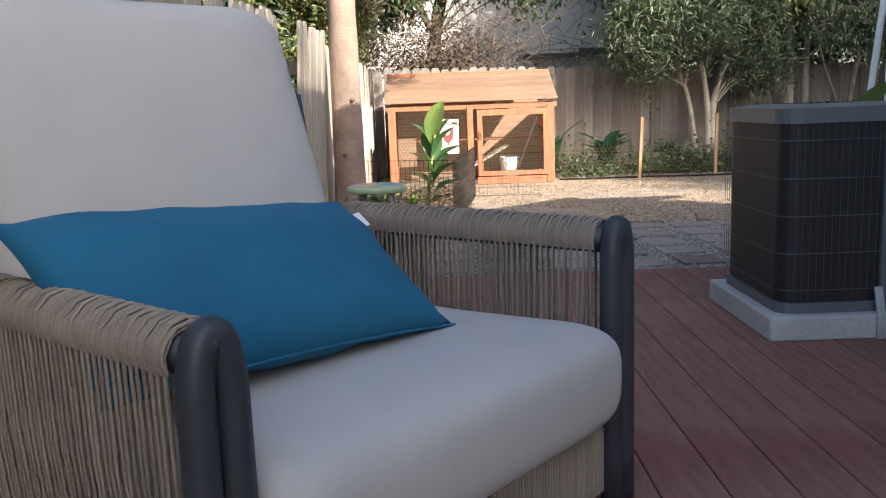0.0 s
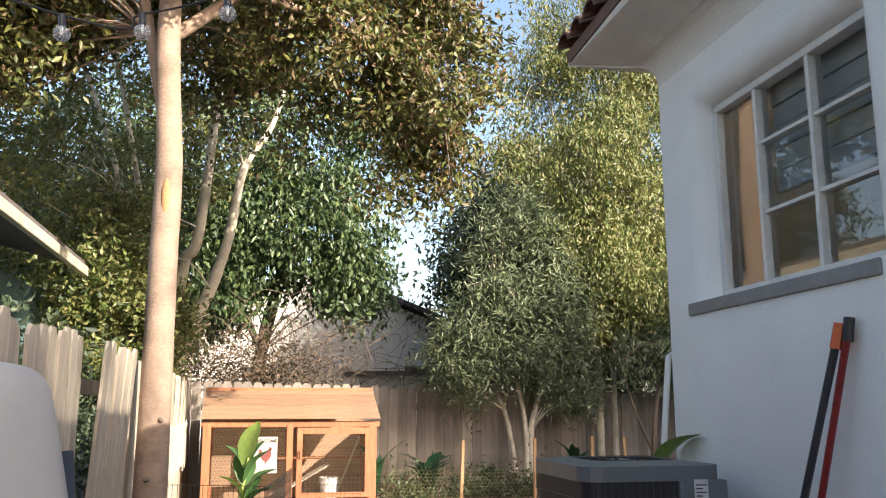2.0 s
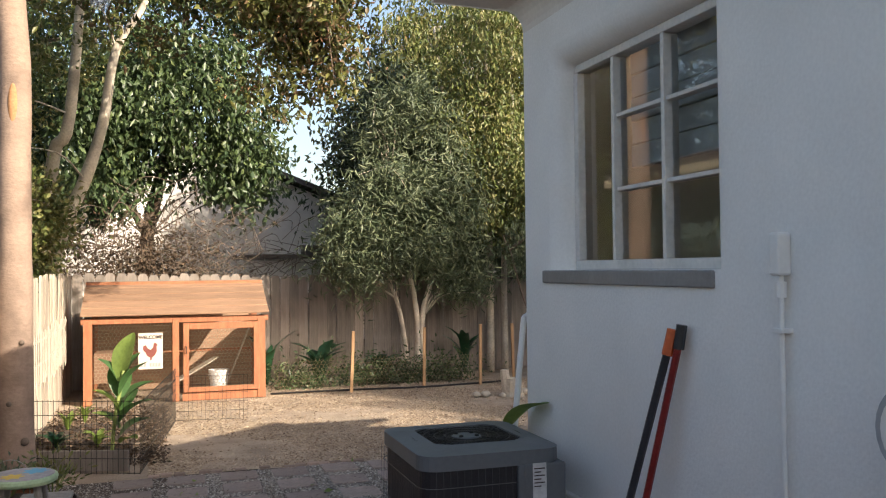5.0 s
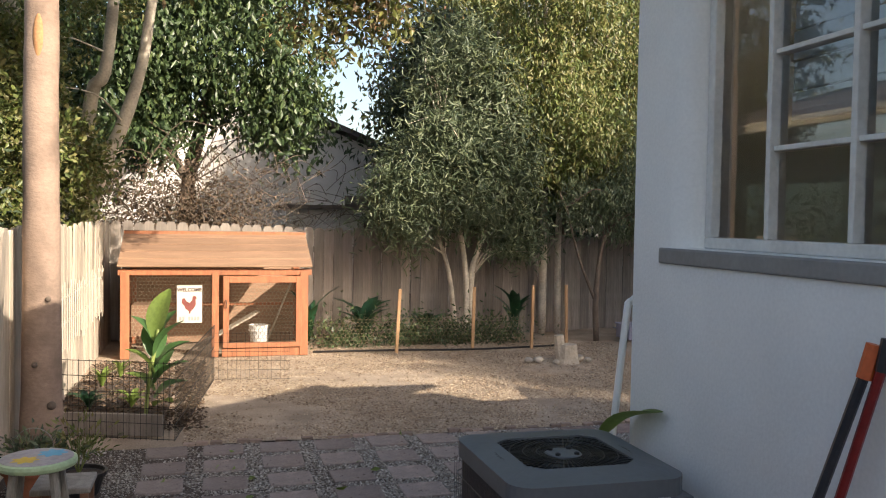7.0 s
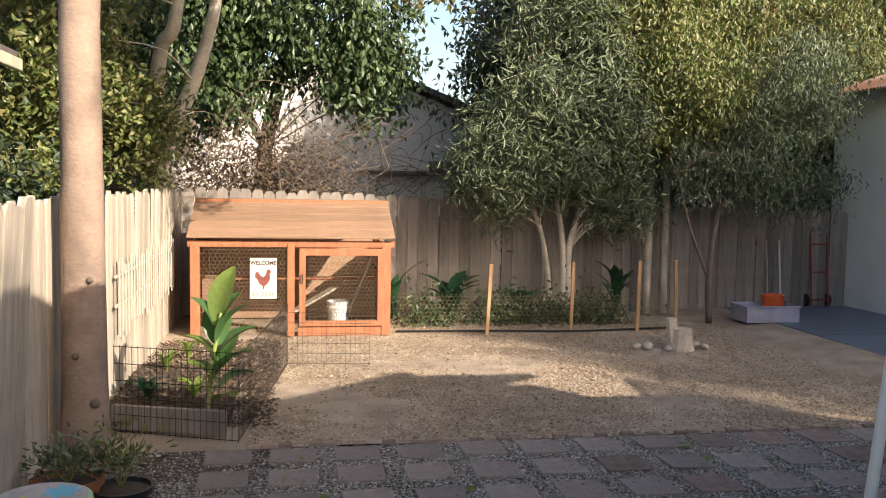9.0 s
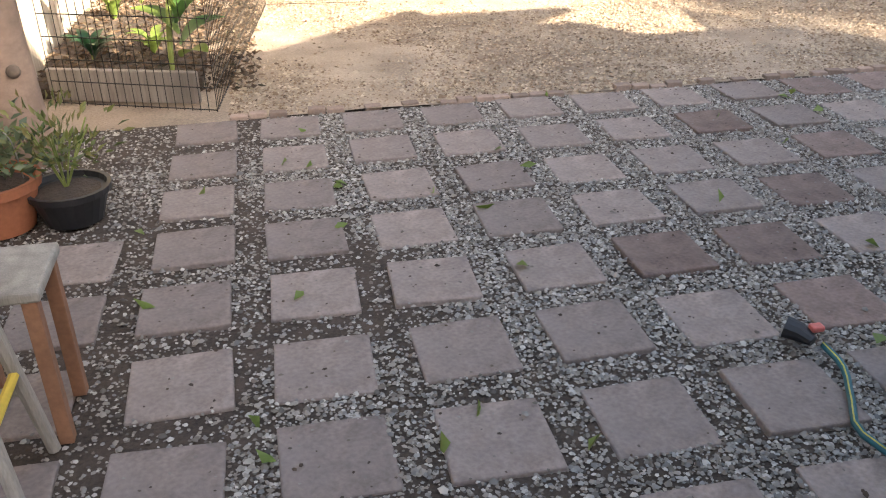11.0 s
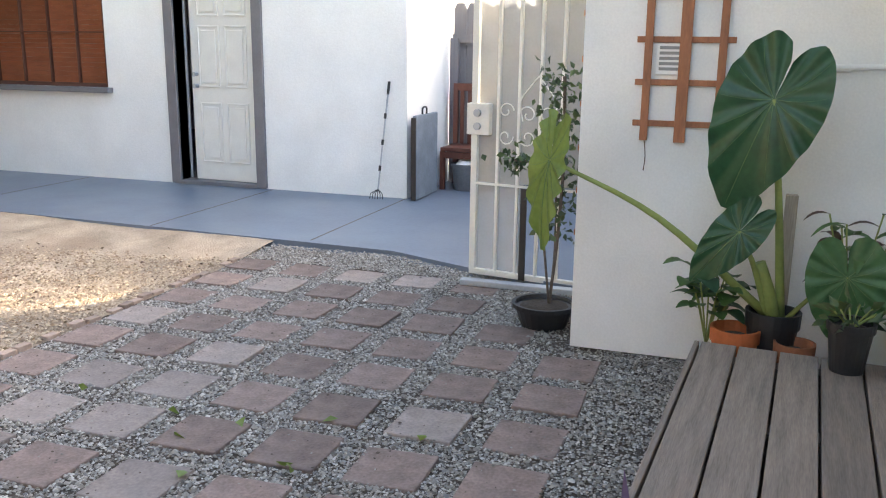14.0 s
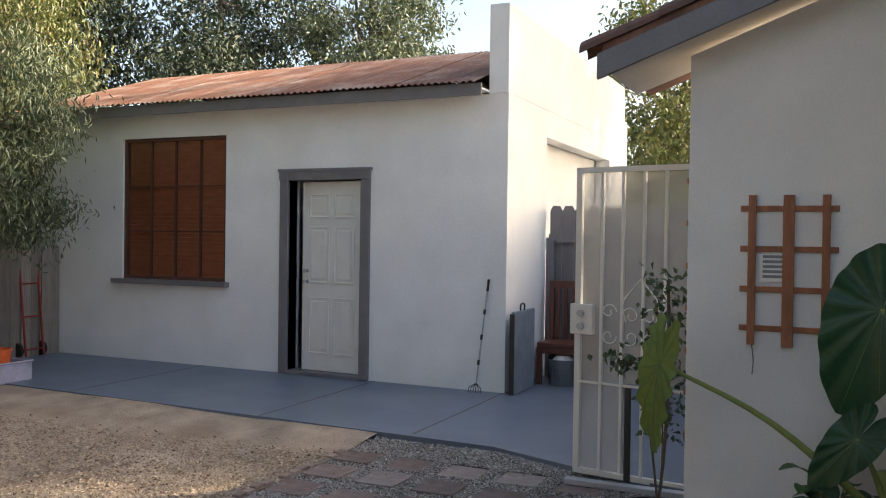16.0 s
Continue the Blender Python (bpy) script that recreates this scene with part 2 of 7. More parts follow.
def bx(bm, x0, x1, y0, y1, z0, z1, bevel=0.0, m=None):
    """Adds a block, with bevelled edges if asked for."""
    t = bmesh.new() if bevel else bm
    g = bmesh.ops.create_cube(t, size=1.0)
    mm = Matrix.LocRotScale(((x0 + x1) / 2, (y0 + y1) / 2, (z0 + z1) / 2), None, (abs(x1 - x0), abs(y1 - y0), abs(z1 - z0)))
    bmesh.ops.transform(t, matrix=(m @ mm) if m else mm, verts=g["verts"])
    if bevel:
        bmesh.ops.bevel(t, geom=t.edges[:], offset=bevel, segments=2, affect="EDGES", profile=0.5)
        me = bpy.data.meshes.new("tmp")
        t.to_mesh(me)
        t.free()
        bm.from_mesh(me)
        bpy.data.meshes.remove(me)
    return bm


def block(x0, x1, y0, y1, z0, z1, bevel=0.0, m=None):
    return bx(bmesh.new(), x0, x1, y0, y1, z0, z1, bevel, m)


def tube(bm, pts, radii, n=8, caps=True):
    """Sweeps a round section along points."""
    pts = [Vector(p) for p in pts]
    if not hasattr(radii, "__len__"):
        radii = [radii] * len(pts)
    rings, side = [], None
    for i, p in enumerate(pts):
        d = (pts[min(i + 1, len(pts) - 1)] - pts[max(i - 1, 0)]).normalized()
        if side is None:
            side = d.orthogonal().normalized()
        side = (side - d * side.dot(d)).normalized()
        up = d.cross(side)
        rings.append([bm.verts.new(p + (side * math.cos(a) + up * math.sin(a)) * radii[i]) for a in (2 * math.pi * k / n for k in range(n))])
    for a, b in zip(rings, rings[1:]):
        for k in range(n):
            bm.faces.new((a[k], a[(k + 1) % n], b[(k + 1) % n], b[k]))
    if caps:
        bm.faces.new(rings[0][::-1])
        bm.faces.new(rings[-1])
    return bm


def lathe(bm, profile, n=24, c=(0, 0, 0)):
    """Turns a profile of (radius, height) about the upright axis."""
    rings = []
    for r, z in profile:
        rings.append([bm.verts.new((c[0] + r * math.cos(2 * math.pi * k / n), c[1] + r * math.sin(2 * math.pi * k / n), c[2] + z)) for k in range(n)])
    for a, b in zip(rings, rings[1:]):
        for k in range(n):
            bm.faces.new((a[k], a[(k + 1) % n], b[(k + 1) % n], b[k]))
    bm.faces.new(rings[0][::-1])
    bm.faces.new(rings[-1])
    return bm


def smooth_path(pts, per=6):
    """Catmull-Rom points through the given ones."""
    p = [Vector(q) for q in pts]
    p = [2 * p[0] - p[1], *p, 2 * p[-1] - p[-2]]
    out = []
    for i in range(1, len(p) - 2):
        for k in range(per):
            t = k / per
            a, b, c, d = p[i - 1], p[i], p[i + 1], p[i + 2]
            out.append(0.5 * (2 * b + (c - a) * t + (2 * a - 5 * b + 4 * c - d) * t * t + (3 * b - a - 3 * c + d) * t ** 3))
    return [*out, p[-2]]


def wall_with_hole(bm, axis, v0, v1, a0, a1, z0, z1, holes):
    """An upright wall, thick from v0 to v1 along axis, running a0..a1, with openings (h0, h1, low, high)."""
    cuts = sorted({a0, a1, *(h for x in holes for h in x[:2])})
    for p, q in zip(cuts, cuts[1:]):
        spans, z = [], z0
        for h in sorted((h for h in holes if h[0] <= p and q <= h[1]), key=lambda h: h[2]):
            spans.append((z, h[2]))
            z = h[3]
        spans.append((z, z1))
        for lo, hi in spans:
            if hi - lo > 1e-4:
                bx(bm, v0, v1, p, q, lo, hi) if axis == "x" else bx(bm, p, q, v0, v1, lo, hi)
    bmesh.ops.remove_doubles(bm, verts=bm.verts[:], dist=1e-5)
    return bm


def shards(name, place, ahead, length, width, material, parent=None, curl=0.15, rng=None):
    """One mesh of many small leaves: four corners each, folded a little along the middle and bent."""
    n = len(place)
    rng = rng or np.random.default_rng(5)
    ahead = ahead / np.linalg.norm(ahead, axis=1, keepdims=True)
    other = rng.normal(size=(n, 3))
    side = np.cross(ahead, other)
    side /= np.linalg.norm(side, axis=1, keepdims=True)
    nor = np.cross(side, ahead)
    L = (length * rng.uniform(0.7, 1.25, n))[:, None]
    W = (width * rng.uniform(0.75, 1.2, n))[:, None]
    mid = place + ahead * L * 0.45
    v = np.stack([place, mid + side * W * 0.5 + nor * W * 0.18, place + ahead * L - nor * L * curl, mid - side * W * 0.5 + nor * W * 0.18], 1).reshape(-1, 3)
    me = bpy.data.meshes.new(name)
    me.vertices.add(4 * n)
    me.vertices.foreach_set("co", v.ravel().astype(np.float32))
    base = np.arange(n)[:, None] * 4
    idx = (base + np.array([0, 1, 2, 0, 2, 3])).ravel()
    me.loops.add(6 * n)
    me.loops.foreach_set("vertex_index", idx.astype(np.int32))
    me.polygons.add(2 * n)
    me.polygons.foreach_set("loop_start", (np.arange(2 * n) * 3).astype(np.int32))
    me.update(calc_edges=True)
    me.validate()
    me.materials.append(material)
    ob = new(name, me)
    ob.parent = parent
    return ob


def pebbles(name, place, size, material, flat=0.6, seed=1):
    """One mesh of many small stones, each a squashed eight-sided lump."""
    rng = np.random.default_rng(seed)
    n = len(place)
    base = np.array([(1, 0, 0), (0.3, 0.9, 0), (-0.8, 0.55, 0), (-0.75, -0.6, 0), (0.35, -0.95, 0), (0.1, 0.05, 1)], float)
    ang = rng.uniform(0, 2 * np.pi, n)
    s = size * rng.lognormal(0, 0.3, n)
    jit = rng.uniform(0.75, 1.25, (n, 6, 1))
    v = base[None] * jit
    sx, sy, sz = s[:, None], (s * rng.uniform(0.6, 1.0, n))[:, None], (s * flat * rng.uniform(0.6, 1.2, n))[:, None]
    x, y, z = v[..., 0] * sx, v[..., 1] * sy, v[..., 2] * sz
    c, w = np.cos(ang)[:, None], np.sin(ang)[:, None]
    v = np.stack([x * c - y * w, x * w + y * c, z], -1) + place[:, None]
    tri = np.array([(0, 1, 5), (1, 2, 5), (2, 3, 5), (3, 4, 5), (4, 0, 5)])
    me = bpy.data.meshes.new(name)
    me.vertices.add(6 * n)
    me.vertices.foreach_set("co", v.reshape(-1).astype(np.float32))
    idx = (np.arange(n)[:, None, None] * 6 + tri).ravel()
    me.loops.add(len(idx))
    me.loops.foreach_set("vertex_index", idx.astype(np.int32))
    me.polygons.add(5 * n)
    me.polygons.foreach_set("loop_start", (np.arange(5 * n) * 3).astype(np.int32))
    me.polygons.foreach_set("use_smooth", np.ones(5 * n, bool))
    me.update(calc_edges=True)
    me.validate()
    me.materials.append(material)
    return new(name, me)


def puff(bm, sx, sy, sz, e1=0.35, e2=0.35, nu=36, nv=18, m=None, wobble=0.006, seed=0, ez=0.75):
    """A stuffed cushion: a rounded box, a little uneven."""
    def pw(v, e):
        return math.copysign(abs(v) ** e, v)
    rows = []
    for j in range(nv + 1):
        a = -math.pi / 2 + math.pi * j / nv
        row = []
        for i in range(nu):
            b = 2 * math.pi * i / nu
            p = Vector((sx / 2 * pw(math.cos(a), e1) * pw(math.cos(b), e2), sy / 2 * pw(math.cos(a), e1) * pw(math.sin(b), e2), sz / 2 * pw(math.sin(a), ez)))
            p += noise.noise_vector(p * 6 + Vector((seed, 0, 0))) * wobble
            row.append(bm.verts.new(m @ p if m else p))
        rows.append(row)
    for a, b in zip(rows, rows[1:]):
        for i in range(nu):
            bm.faces.new((a[i], a[(i + 1) % nu], b[(i + 1) % nu], b[i]))
    bmesh.ops.remove_doubles(bm, verts=bm.verts[:], dist=1e-5)
    return bm


# ---- ground ----
DECK_Z = 0.25
bm = bmesh.new()
bmesh.ops.create_grid(bm, x_segments=40, y_segments=40, size=400)
for v in bm.verts:
    v.co.z = -0.06
struct("ground", bm, SOIL, "dark bare earth around the yard", "ground")

rng = np.random.default_rng(11)
bm = bmesh.new()
for i in range(81):
    for j in range(61):
        x, y = -1.25 + 7.55 * i / 80, 0.44 + 5.9 * j / 60
        bm.verts.new((x, y, -0.012 + 0.02 * noise.noise(Vector((x * 0.8, y * 0.8, 0))) + 0.006 * noise.noise(Vector((x * 4, y * 4, 3))) + 0.042 * min(1.0, max(0.0, (x - 5.2) / 0.85))))
bm.verts.ensure_lookup_table()
for i in range(80):
    for j in range(60):
        a = i * 61 + j
        bm.faces.new((bm.verts[a], bm.verts[a + 61], bm.verts[a + 62], bm.verts[a + 1]))
yard = struct("sand_yard", bm, SAND, "tan decomposed granite yard with scattered leaf litter", "ground")
n = 70000
pl = np.stack([rng.uniform(-0.15, 5.95, n), 0.46 + 4.6 * rng.uniform(0, 1, n) ** 1.2, np.full(n, -0.008)], 1)
tagged(pebbles("yard_grit", pl, 0.0085, SANDBIT, 0.7, 3), "small tan stones and crumbs on the yard", "grit", kind="stuff")
n = 1500
pl = np.stack([rng.uniform(-0.2, 5.9, n), 0.46 + 4.4 * rng.uniform(0, 1, n), np.full(n, 0.004)], 1)
d = rng.normal(size=(n, 3)) * (1, 1, 0.15)
tagged(shards("fallen_leaves", pl, d, 0.03, 0.014, SANDBIT, rng=rng), "dry brown leaves fallen on the yard", "leaf litter", kind="stuff")

bm = block(-1.25, 6.0, -2.86, 0.44, -0.09, -0.016)
bed = struct("gravel_bed", bm, SOIL, "dark soil bed with grey pebbles between square pavers", "gravel")
PITCH, PSIZE = 0.406, 0.285


def paver_here(c, r):
    x, y = (c - 1) * PITCH, -(r - 1) * PITCH
    if c < 0 and r < 3 or c < -1 or x > 5.35 or y < -2.5:
        return False
    if x > 4.15 and y < -2.0 or x > 4.8 and y < -1.35 or (x > 1.7 and y < -2.4):
        return False
    return True


cells = [(c, r) for c in range(-1, 15) for r in range(0, 8) if paver_here(c, r)]
xs, ys = [], []
cand = np.stack([rng.uniform(-1.2, 5.95, 270000), rng.uniform(-2.82, 0.42, 270000)], 1)
keep = np.ones(len(cand), bool)
for c, r in cells:
    x, y = (c - 1) * PITCH, -(r - 1) * PITCH
    keep &= ~((cand[:, 0] > x + 0.005) & (cand[:, 0] < x + PSIZE - 0.005) & (cand[:, 1] < y - 0.005) & (cand[:, 1] > y - PSIZE + 0.005))
# sparser stones over dark soil towards the fence
bare = np.array([noise.noise(Vector((p[0] * 1.6, p[1] * 1.6, 7))) for p in cand]) * 0.9 + np.clip(1.5 - cand[:, 0], 0, 2) * 0.42
keep &= rng.uniform(0, 1, len(cand)) < np.clip(1.08 - bare, 0.22, 1.0)
cand = cand[keep]
pl = np.concatenate([cand, rng.uniform(-0.018, -0.007, (len(cand), 1)) + 0.03 * np.clip((cand[:, :1] - 5.2) / 0.7, 0, 1)], 1)
tagged(pebbles("pebble_gravel", pl, 0.0068, GRAVEL, 0.8, 4), "loose grey and white pebbles between the pavers", "gravel", kind="stuff")
n = 3200
pl = np.stack([rng.uniform(-1.1, 5.5, n), rng.uniform(-2.6, 0.4, n), np.full(n, 0.006)], 1)
tagged(pebbles("paver_crumbs", pl, 0.005, DEBRIS, 0.6, 5), "stray crumbs of stone on the pavers", "grit", kind="stuff")
n = 40
pl = np.stack([rng.uniform(-0.6, 3.5, n), rng.uniform(-2.3, 0.4, n), np.full(n, 0.008)], 1)
tagged(shards("yellow_fallen_leaves", pl, rng.normal(size=(n, 3)) * (1, 1, 0.1), 0.07, 0.04, BIGLEAF2, rng=rng), "yellow-green leaves fallen on the pavers", "leaf litter", kind="stuff")

# ---- deck ----
deck = thing("deck", pose(0, 0, 0), "red-brown stained timber deck with worn boards", "deck", kind="structure")
part("deck_frame", block(-1.2, 1.4, -16.0, -2.92, 0.0, DECK_Z - 0.034), BARKD, deck)
part("fascia", block(-1.2, 1.4, -2.915, -2.885, 0.02, DECK_Z - 0.03), DECK, deck)
me = to_mesh("deck_board", block(0, 0.1415, -16.0, -2.87, DECK_Z - 0.03, DECK_Z, 0.003))
me.materials.append(DECK)
k = 0
x = -1.2
while x < 1.27:
    ob = new("deck_board", me)
    ob.parent = deck
    ob.location.x = x
    x += 0.1445

# ---- house ----
HX, HY = 1.435, -3.52      # the west wall's face and the corner
WX, WY = 4.52, -2.13      # the wing's west face and its corner
TOP = 2.72
HOUSE_END = 5.1   # the east end, out of sight, kept short to let sun onto the sand
WIN, BULL = (-4.80, -3.84, 1.63, 2.42), 0.085     # the window opening and the round of its plastered edge
bm = bmesh.new()
# run on unseen to y=-16 so the house keeps sun off the chair
wall_with_hole(bm, "x", HX, HX + 0.2, -16.0, HY, 0.0, TOP, [(WIN[0] - BULL, WIN[1] + BULL, WIN[2], WIN[3] + BULL)])
struct("wall_west", bm, STUCCO, "white stucco house wall with a deep window opening", "wall")
bm = bmesh.new()
rings = []
for k in range(9):
    a = k / 7 * math.pi / 2
    off, dep = (BULL * (1 - math.sin(a)), BULL * (1 - math.cos(a))) if k < 8 else (0.0, 0.2)
    y0, y1, z1 = WIN[0] - off, WIN[1] + off, WIN[3] + off
    ring = [(y0, WIN[2])]
    for cy, a0 in ((y0 + 0.05, 180), (y1 - 0.05, 90)):
        ring += [(cy + 0.05 * math.cos(radians(a0 - 18 * q)), z1 - 0.05 + 0.05 * math.sin(radians(a0 - 18 * q))) for q in range(6)]
    ring.append((y1, WIN[2]))
    rings.append([bm.verts.new((HX + dep, y, z)) for y, z in ring])
for a, b in zip(rings, rings[1:]):
    for q in range(len(a) - 1):
        bm.faces.new((a[q], a[q + 1], b[q + 1], b[q]))
# plaster that fills the square corners beyond the round ones
for y, sg in ((WIN[0] - BULL, 1), (WIN[1] + BULL, -1)):
    z1 = WIN[3] + BULL
    vs = [bm.verts.new((HX, y, z1))] + [bm.verts.new((HX, y + sg * (0.05 - 0.05 * math.cos(radians(18 * q))), z1 - 0.05 + 0.05 * math.sin(radians(18 * q)))) for q in range(6)]
    bm.faces.new(vs if sg > 0 else vs[::-1])
for f in bm.faces:
    f.smooth = True
struct("window_reveal", bm, STUCCO, "rounded white plaster edge round the window", "reveal")
struct("wall_back", block(HX + 0.2, WX, HY - 0.2, HY, 0.0, TOP), STUCCO, "white stucco back wall of the house", "wall")
bm = bmesh.new()
prof = [(HY - 0.2, 0.0), (WY, 0.0), (WY, 2.50), (HY - 0.2, 3.10)]
fa, fb = [[bm.verts.new((x, y, z)) for y, z in prof] for x in (WX, WX + 0.2)]
bm.faces.new(fa[::-1])
bm.faces.new(fb)
for i in range(4):
    bm.faces.new((fa[i], fa[(i + 1) % 4], fb[(i + 1) % 4], fb[i]))
struct("wall_wing_west", bm, STUCCO, "cream-white stucco wing wall", "wall")
struct("wall_wing_north", block(WX + 0.2, HOUSE_END, WY - 0.2, WY, 0.0, 2.48), STUCCO, "white stucco wing wall along the passage", "wall")
# two unseen walls, added to keep the sun off gate and slab
struct("unseen_shade_wall", block(HOUSE_END + 0.2, 6.2, WY - 0.15, WY, 0.0, 2.2), STUCCO, "unseen white stucco wall added to shade the gate", "wall")
struct("unseen_shade_wall_low", block(6.2, 12.5, WY - 0.15, WY, 0.0, 1.65), STUCCO, "low unseen white stucco wall added to shade the passage", "wall")
struct("wall_south", block(HX, HOUSE_END, -16.2, -16.0, 0.0, TOP), STUCCO, "white stucco wall", "wall")
struct("wall_east", block(HOUSE_END, HOUSE_END + 0.2, -16.2, WY, 0.0, 2.48), STUCCO, "white stucco wall", "wall")
struct("room_floor", block(HX + 0.2, HOUSE_END, -16.0, HY - 0.2, 0.0, 0.3), BARKD, "dark room floor", "floor")
struct("room_partition", block(4.2, 4.3, -16.0, HY - 0.2, 0.3, TOP), SOFFIT, "dim plaster partition", "wall")


def cove(name, pts_low, out, label):
    """The plastered curve from the wall head out to the eave: pts_low is the wall's foot of the curve, out the overhang."""
    bm = bmesh.new()
    (x0, y0), (x1, y1) = pts_low
    rows = []
    for k in range(9):
        a = k / 8 * math.pi / 2
        s, z = 1 - math.cos(a), math.sin(a)
        rows.append((s * 0.3, 2.63 + 0.13 * z))
    rows.append((1.0, 2.838))
    rise = EAVE_RISE * 12.5 if out[0][1] == 0 else 0.0
    vs = []
    for f, z in rows:
        vs.append((bm.verts.new((x0 + out[0][0] * f, y0 + out[0][1] * f, z + rise * min(1.0, f))), bm.verts.new((x1 + out[1][0] * f, y1 + out[1][1] * f, z))))
    for a, b in zip(vs, vs[1:]):
        bm.faces.new((a[0], a[1], b[1], b[0]))
    ob = struct(name, bm, SOFFIT, label, "soffit")
    sm = ob.modifiers.new("thick", "SOLIDIFY")
    sm.thickness, sm.offset = 0.03, 0
    return ob


OV = 0.312
EAVE_RISE = 0.042     # per metre along the west eave
cove("soffit_west", ((HX + 0.0145, -16.0), (HX + 0.0145, HY)), ((-OV, 0), (-OV, OV)), "shaded plaster soffit under the tiled eave")
cove("soffit_back", ((HX, HY - 0.0145), (WX, HY - 0.0145)), ((-OV, OV), (-OV, OV)), "shaded plaster soffit under the tiled eave")

# roof body and clay tiles
EX, EY, EZ = HX - OV, HY + OV, 2.868
roof = thing("house_roof", pose(0, 0, 0), "low-pitched brown clay barrel tile roof with dark fascia", "roof", kind="structure")
bm = bmesh.new()
SL = 0.36


def hip(bm, x0, x1, y0, y1, z, slope, run):
    lo = [bm.verts.new(p) for p in ((x0, y0, z), (x1, y0, z), (x1, y1, z), (x0, y1, z))]
    hi = [bm.verts.new(p) for p in ((x0 + run, y0 + run, z + slope * run), (x1 - run, y0 + run, z + slope * run), (x1 - run, y1 - run, z + slope * run), (x0 + run, y1 - run, z + slope * run))]
    for i in range(4):
        j = (i + 1) % 4
        bm.faces.new((lo[i], lo[j], hi[j], hi[i]))
    bm.faces.new(hi)
    bm.faces.new(lo[::-1])


hip(bm, EX, HOUSE_END + 0.3, -16.3, EY, EZ + 0.03, SL, 2.0)
for v in bm.verts:
    v.co.z += EAVE_RISE * (EY - v.co.y)
part("roof_slope", bm, TILE, roof)
bm = bmesh.new()
rows = [[bm.verts.new((x, y, z)) for y, z in ((-1.76, 2.46), (-4.2, 3.36), (-4.2, 3.42), (-1.76, 2.52))] for x in (4.2, HOUSE_END + 0.3)]
bm.faces.new(rows[0])
bm.faces.new(rows[1][::-1])
for i in range(4):
    bm.faces.new((rows[0][i], rows[1][i], rows[1][(i + 1) % 4], rows[0][(i + 1) % 4]))
part("wing_slope", bm, TILE, roof)
bm = bmesh.new()
bx(bm, EX, EX + 0.025, -16.3, EY, EZ - 0.03, EZ + 0.028)
for v in bm.verts:
    v.co.z += EAVE_RISE * (EY - v.co.y)
bx(bm, EX + 0.025, WX - OV, EY - 0.025, EY, EZ - 0.03, EZ + 0.028)
part("fascia", bm, mat("brown_fascia", (0.15, 0.085, 0.065), 0.7, var=0.2), roof)
for x0, x1, d0, d1, nm, mt in ((4.17, 4.2, -0.10, 0.02, "rake_fascia", TRIMGREY), (4.2, HOUSE_END, -0.03, -0.012, "rake_soffit", SOFFIT)):
    bm = bmesh.new()
    rows = [[bm.verts.new((x, y, z)) for y, z in ((-1.74, 2.45 + d0), (-4.2, 3.357 + d0), (-4.2, 3.357 + d1), (-1.74, 2.45 + d1))] for x in (x0, x1)]
    bm.faces.new(rows[0])
    bm.faces.new(rows[1][::-1])
    for i in range(4):
        bm.faces.new((rows[0][i], rows[1][i], rows[1][(i + 1) % 4], rows[0][(i + 1) % 4]))
    part(nm, bm, mt, roof)


def barrel(length, r=0.075, n=7):
    """A half-round clay tile that runs up the slope, with its open lip at the eave."""
    bm = bmesh.new()
    rows = []
    for d, rr in ((-0.05, r), (0.0, r), (length, r * 0.85)):
        rows.append([bm.verts.new((d, rr * math.cos(math.pi * k / n), SL * d + rr * math.sin(math.pi * k / n) * 0.8)) for k in range(n + 1)])
        rows[-1] += [bm.verts.new((d, (rr - 0.014) * math.cos(math.pi * k / n), SL * d + (rr - 0.014) * math.sin(math.pi * k / n) * 0.8)) for k in range(n, -1, -1)]
    for a, b in zip(rows, rows[1:]):
        for k in range(len(a)):
            bm.faces.new((a[k], a[(k + 1) % len(a)], b[(k + 1) % len(a)], b[k]))
    for k in range(n):
        bm.faces.new((rows[0][k], rows[0][k + 1], rows[0][2 * n - k], rows[0][2 * n + 1 - k]))
    me = to_mesh("barrel_tile", bm)
    me.materials.append(TILE)
    return me


tile_me = barrel(0.9)
y = EY - 0.08
while y > -16.2:
    ob = new("barrel_tile", tile_me)
    ob.parent = roof
    ob.location = (EX, y, EZ + 0.035 + EAVE_RISE * (EY - y) + random.uniform(0, 0.012))
    ob.rotation_euler.z = random.uniform(-0.03, 0.03)
    y -= 0.165
for x0, x1, yy in ((EX + 1.0, 4.0, EY),):
    x = x0
    while x < x1:
        ob = new("barrel_tile", tile_me)
        ob.parent = roof
        ob.location = (x, yy, EZ + 0.035 + random.uniform(0, 0.012))
        ob.rotation_euler.z = -math.pi / 2 + random.uniform(-0.03, 0.03)
        x += 0.165
tile2 = barrel(0.42, 0.09)
for k in range(6):
    ob = new("barrel_tile", tile2)
    ob.parent = roof
    ob.location = (4.26, -1.70 - 0.38 * k, 2.50 + 0.14 * k)
    ob.rotation_euler.z = -math.pi / 2

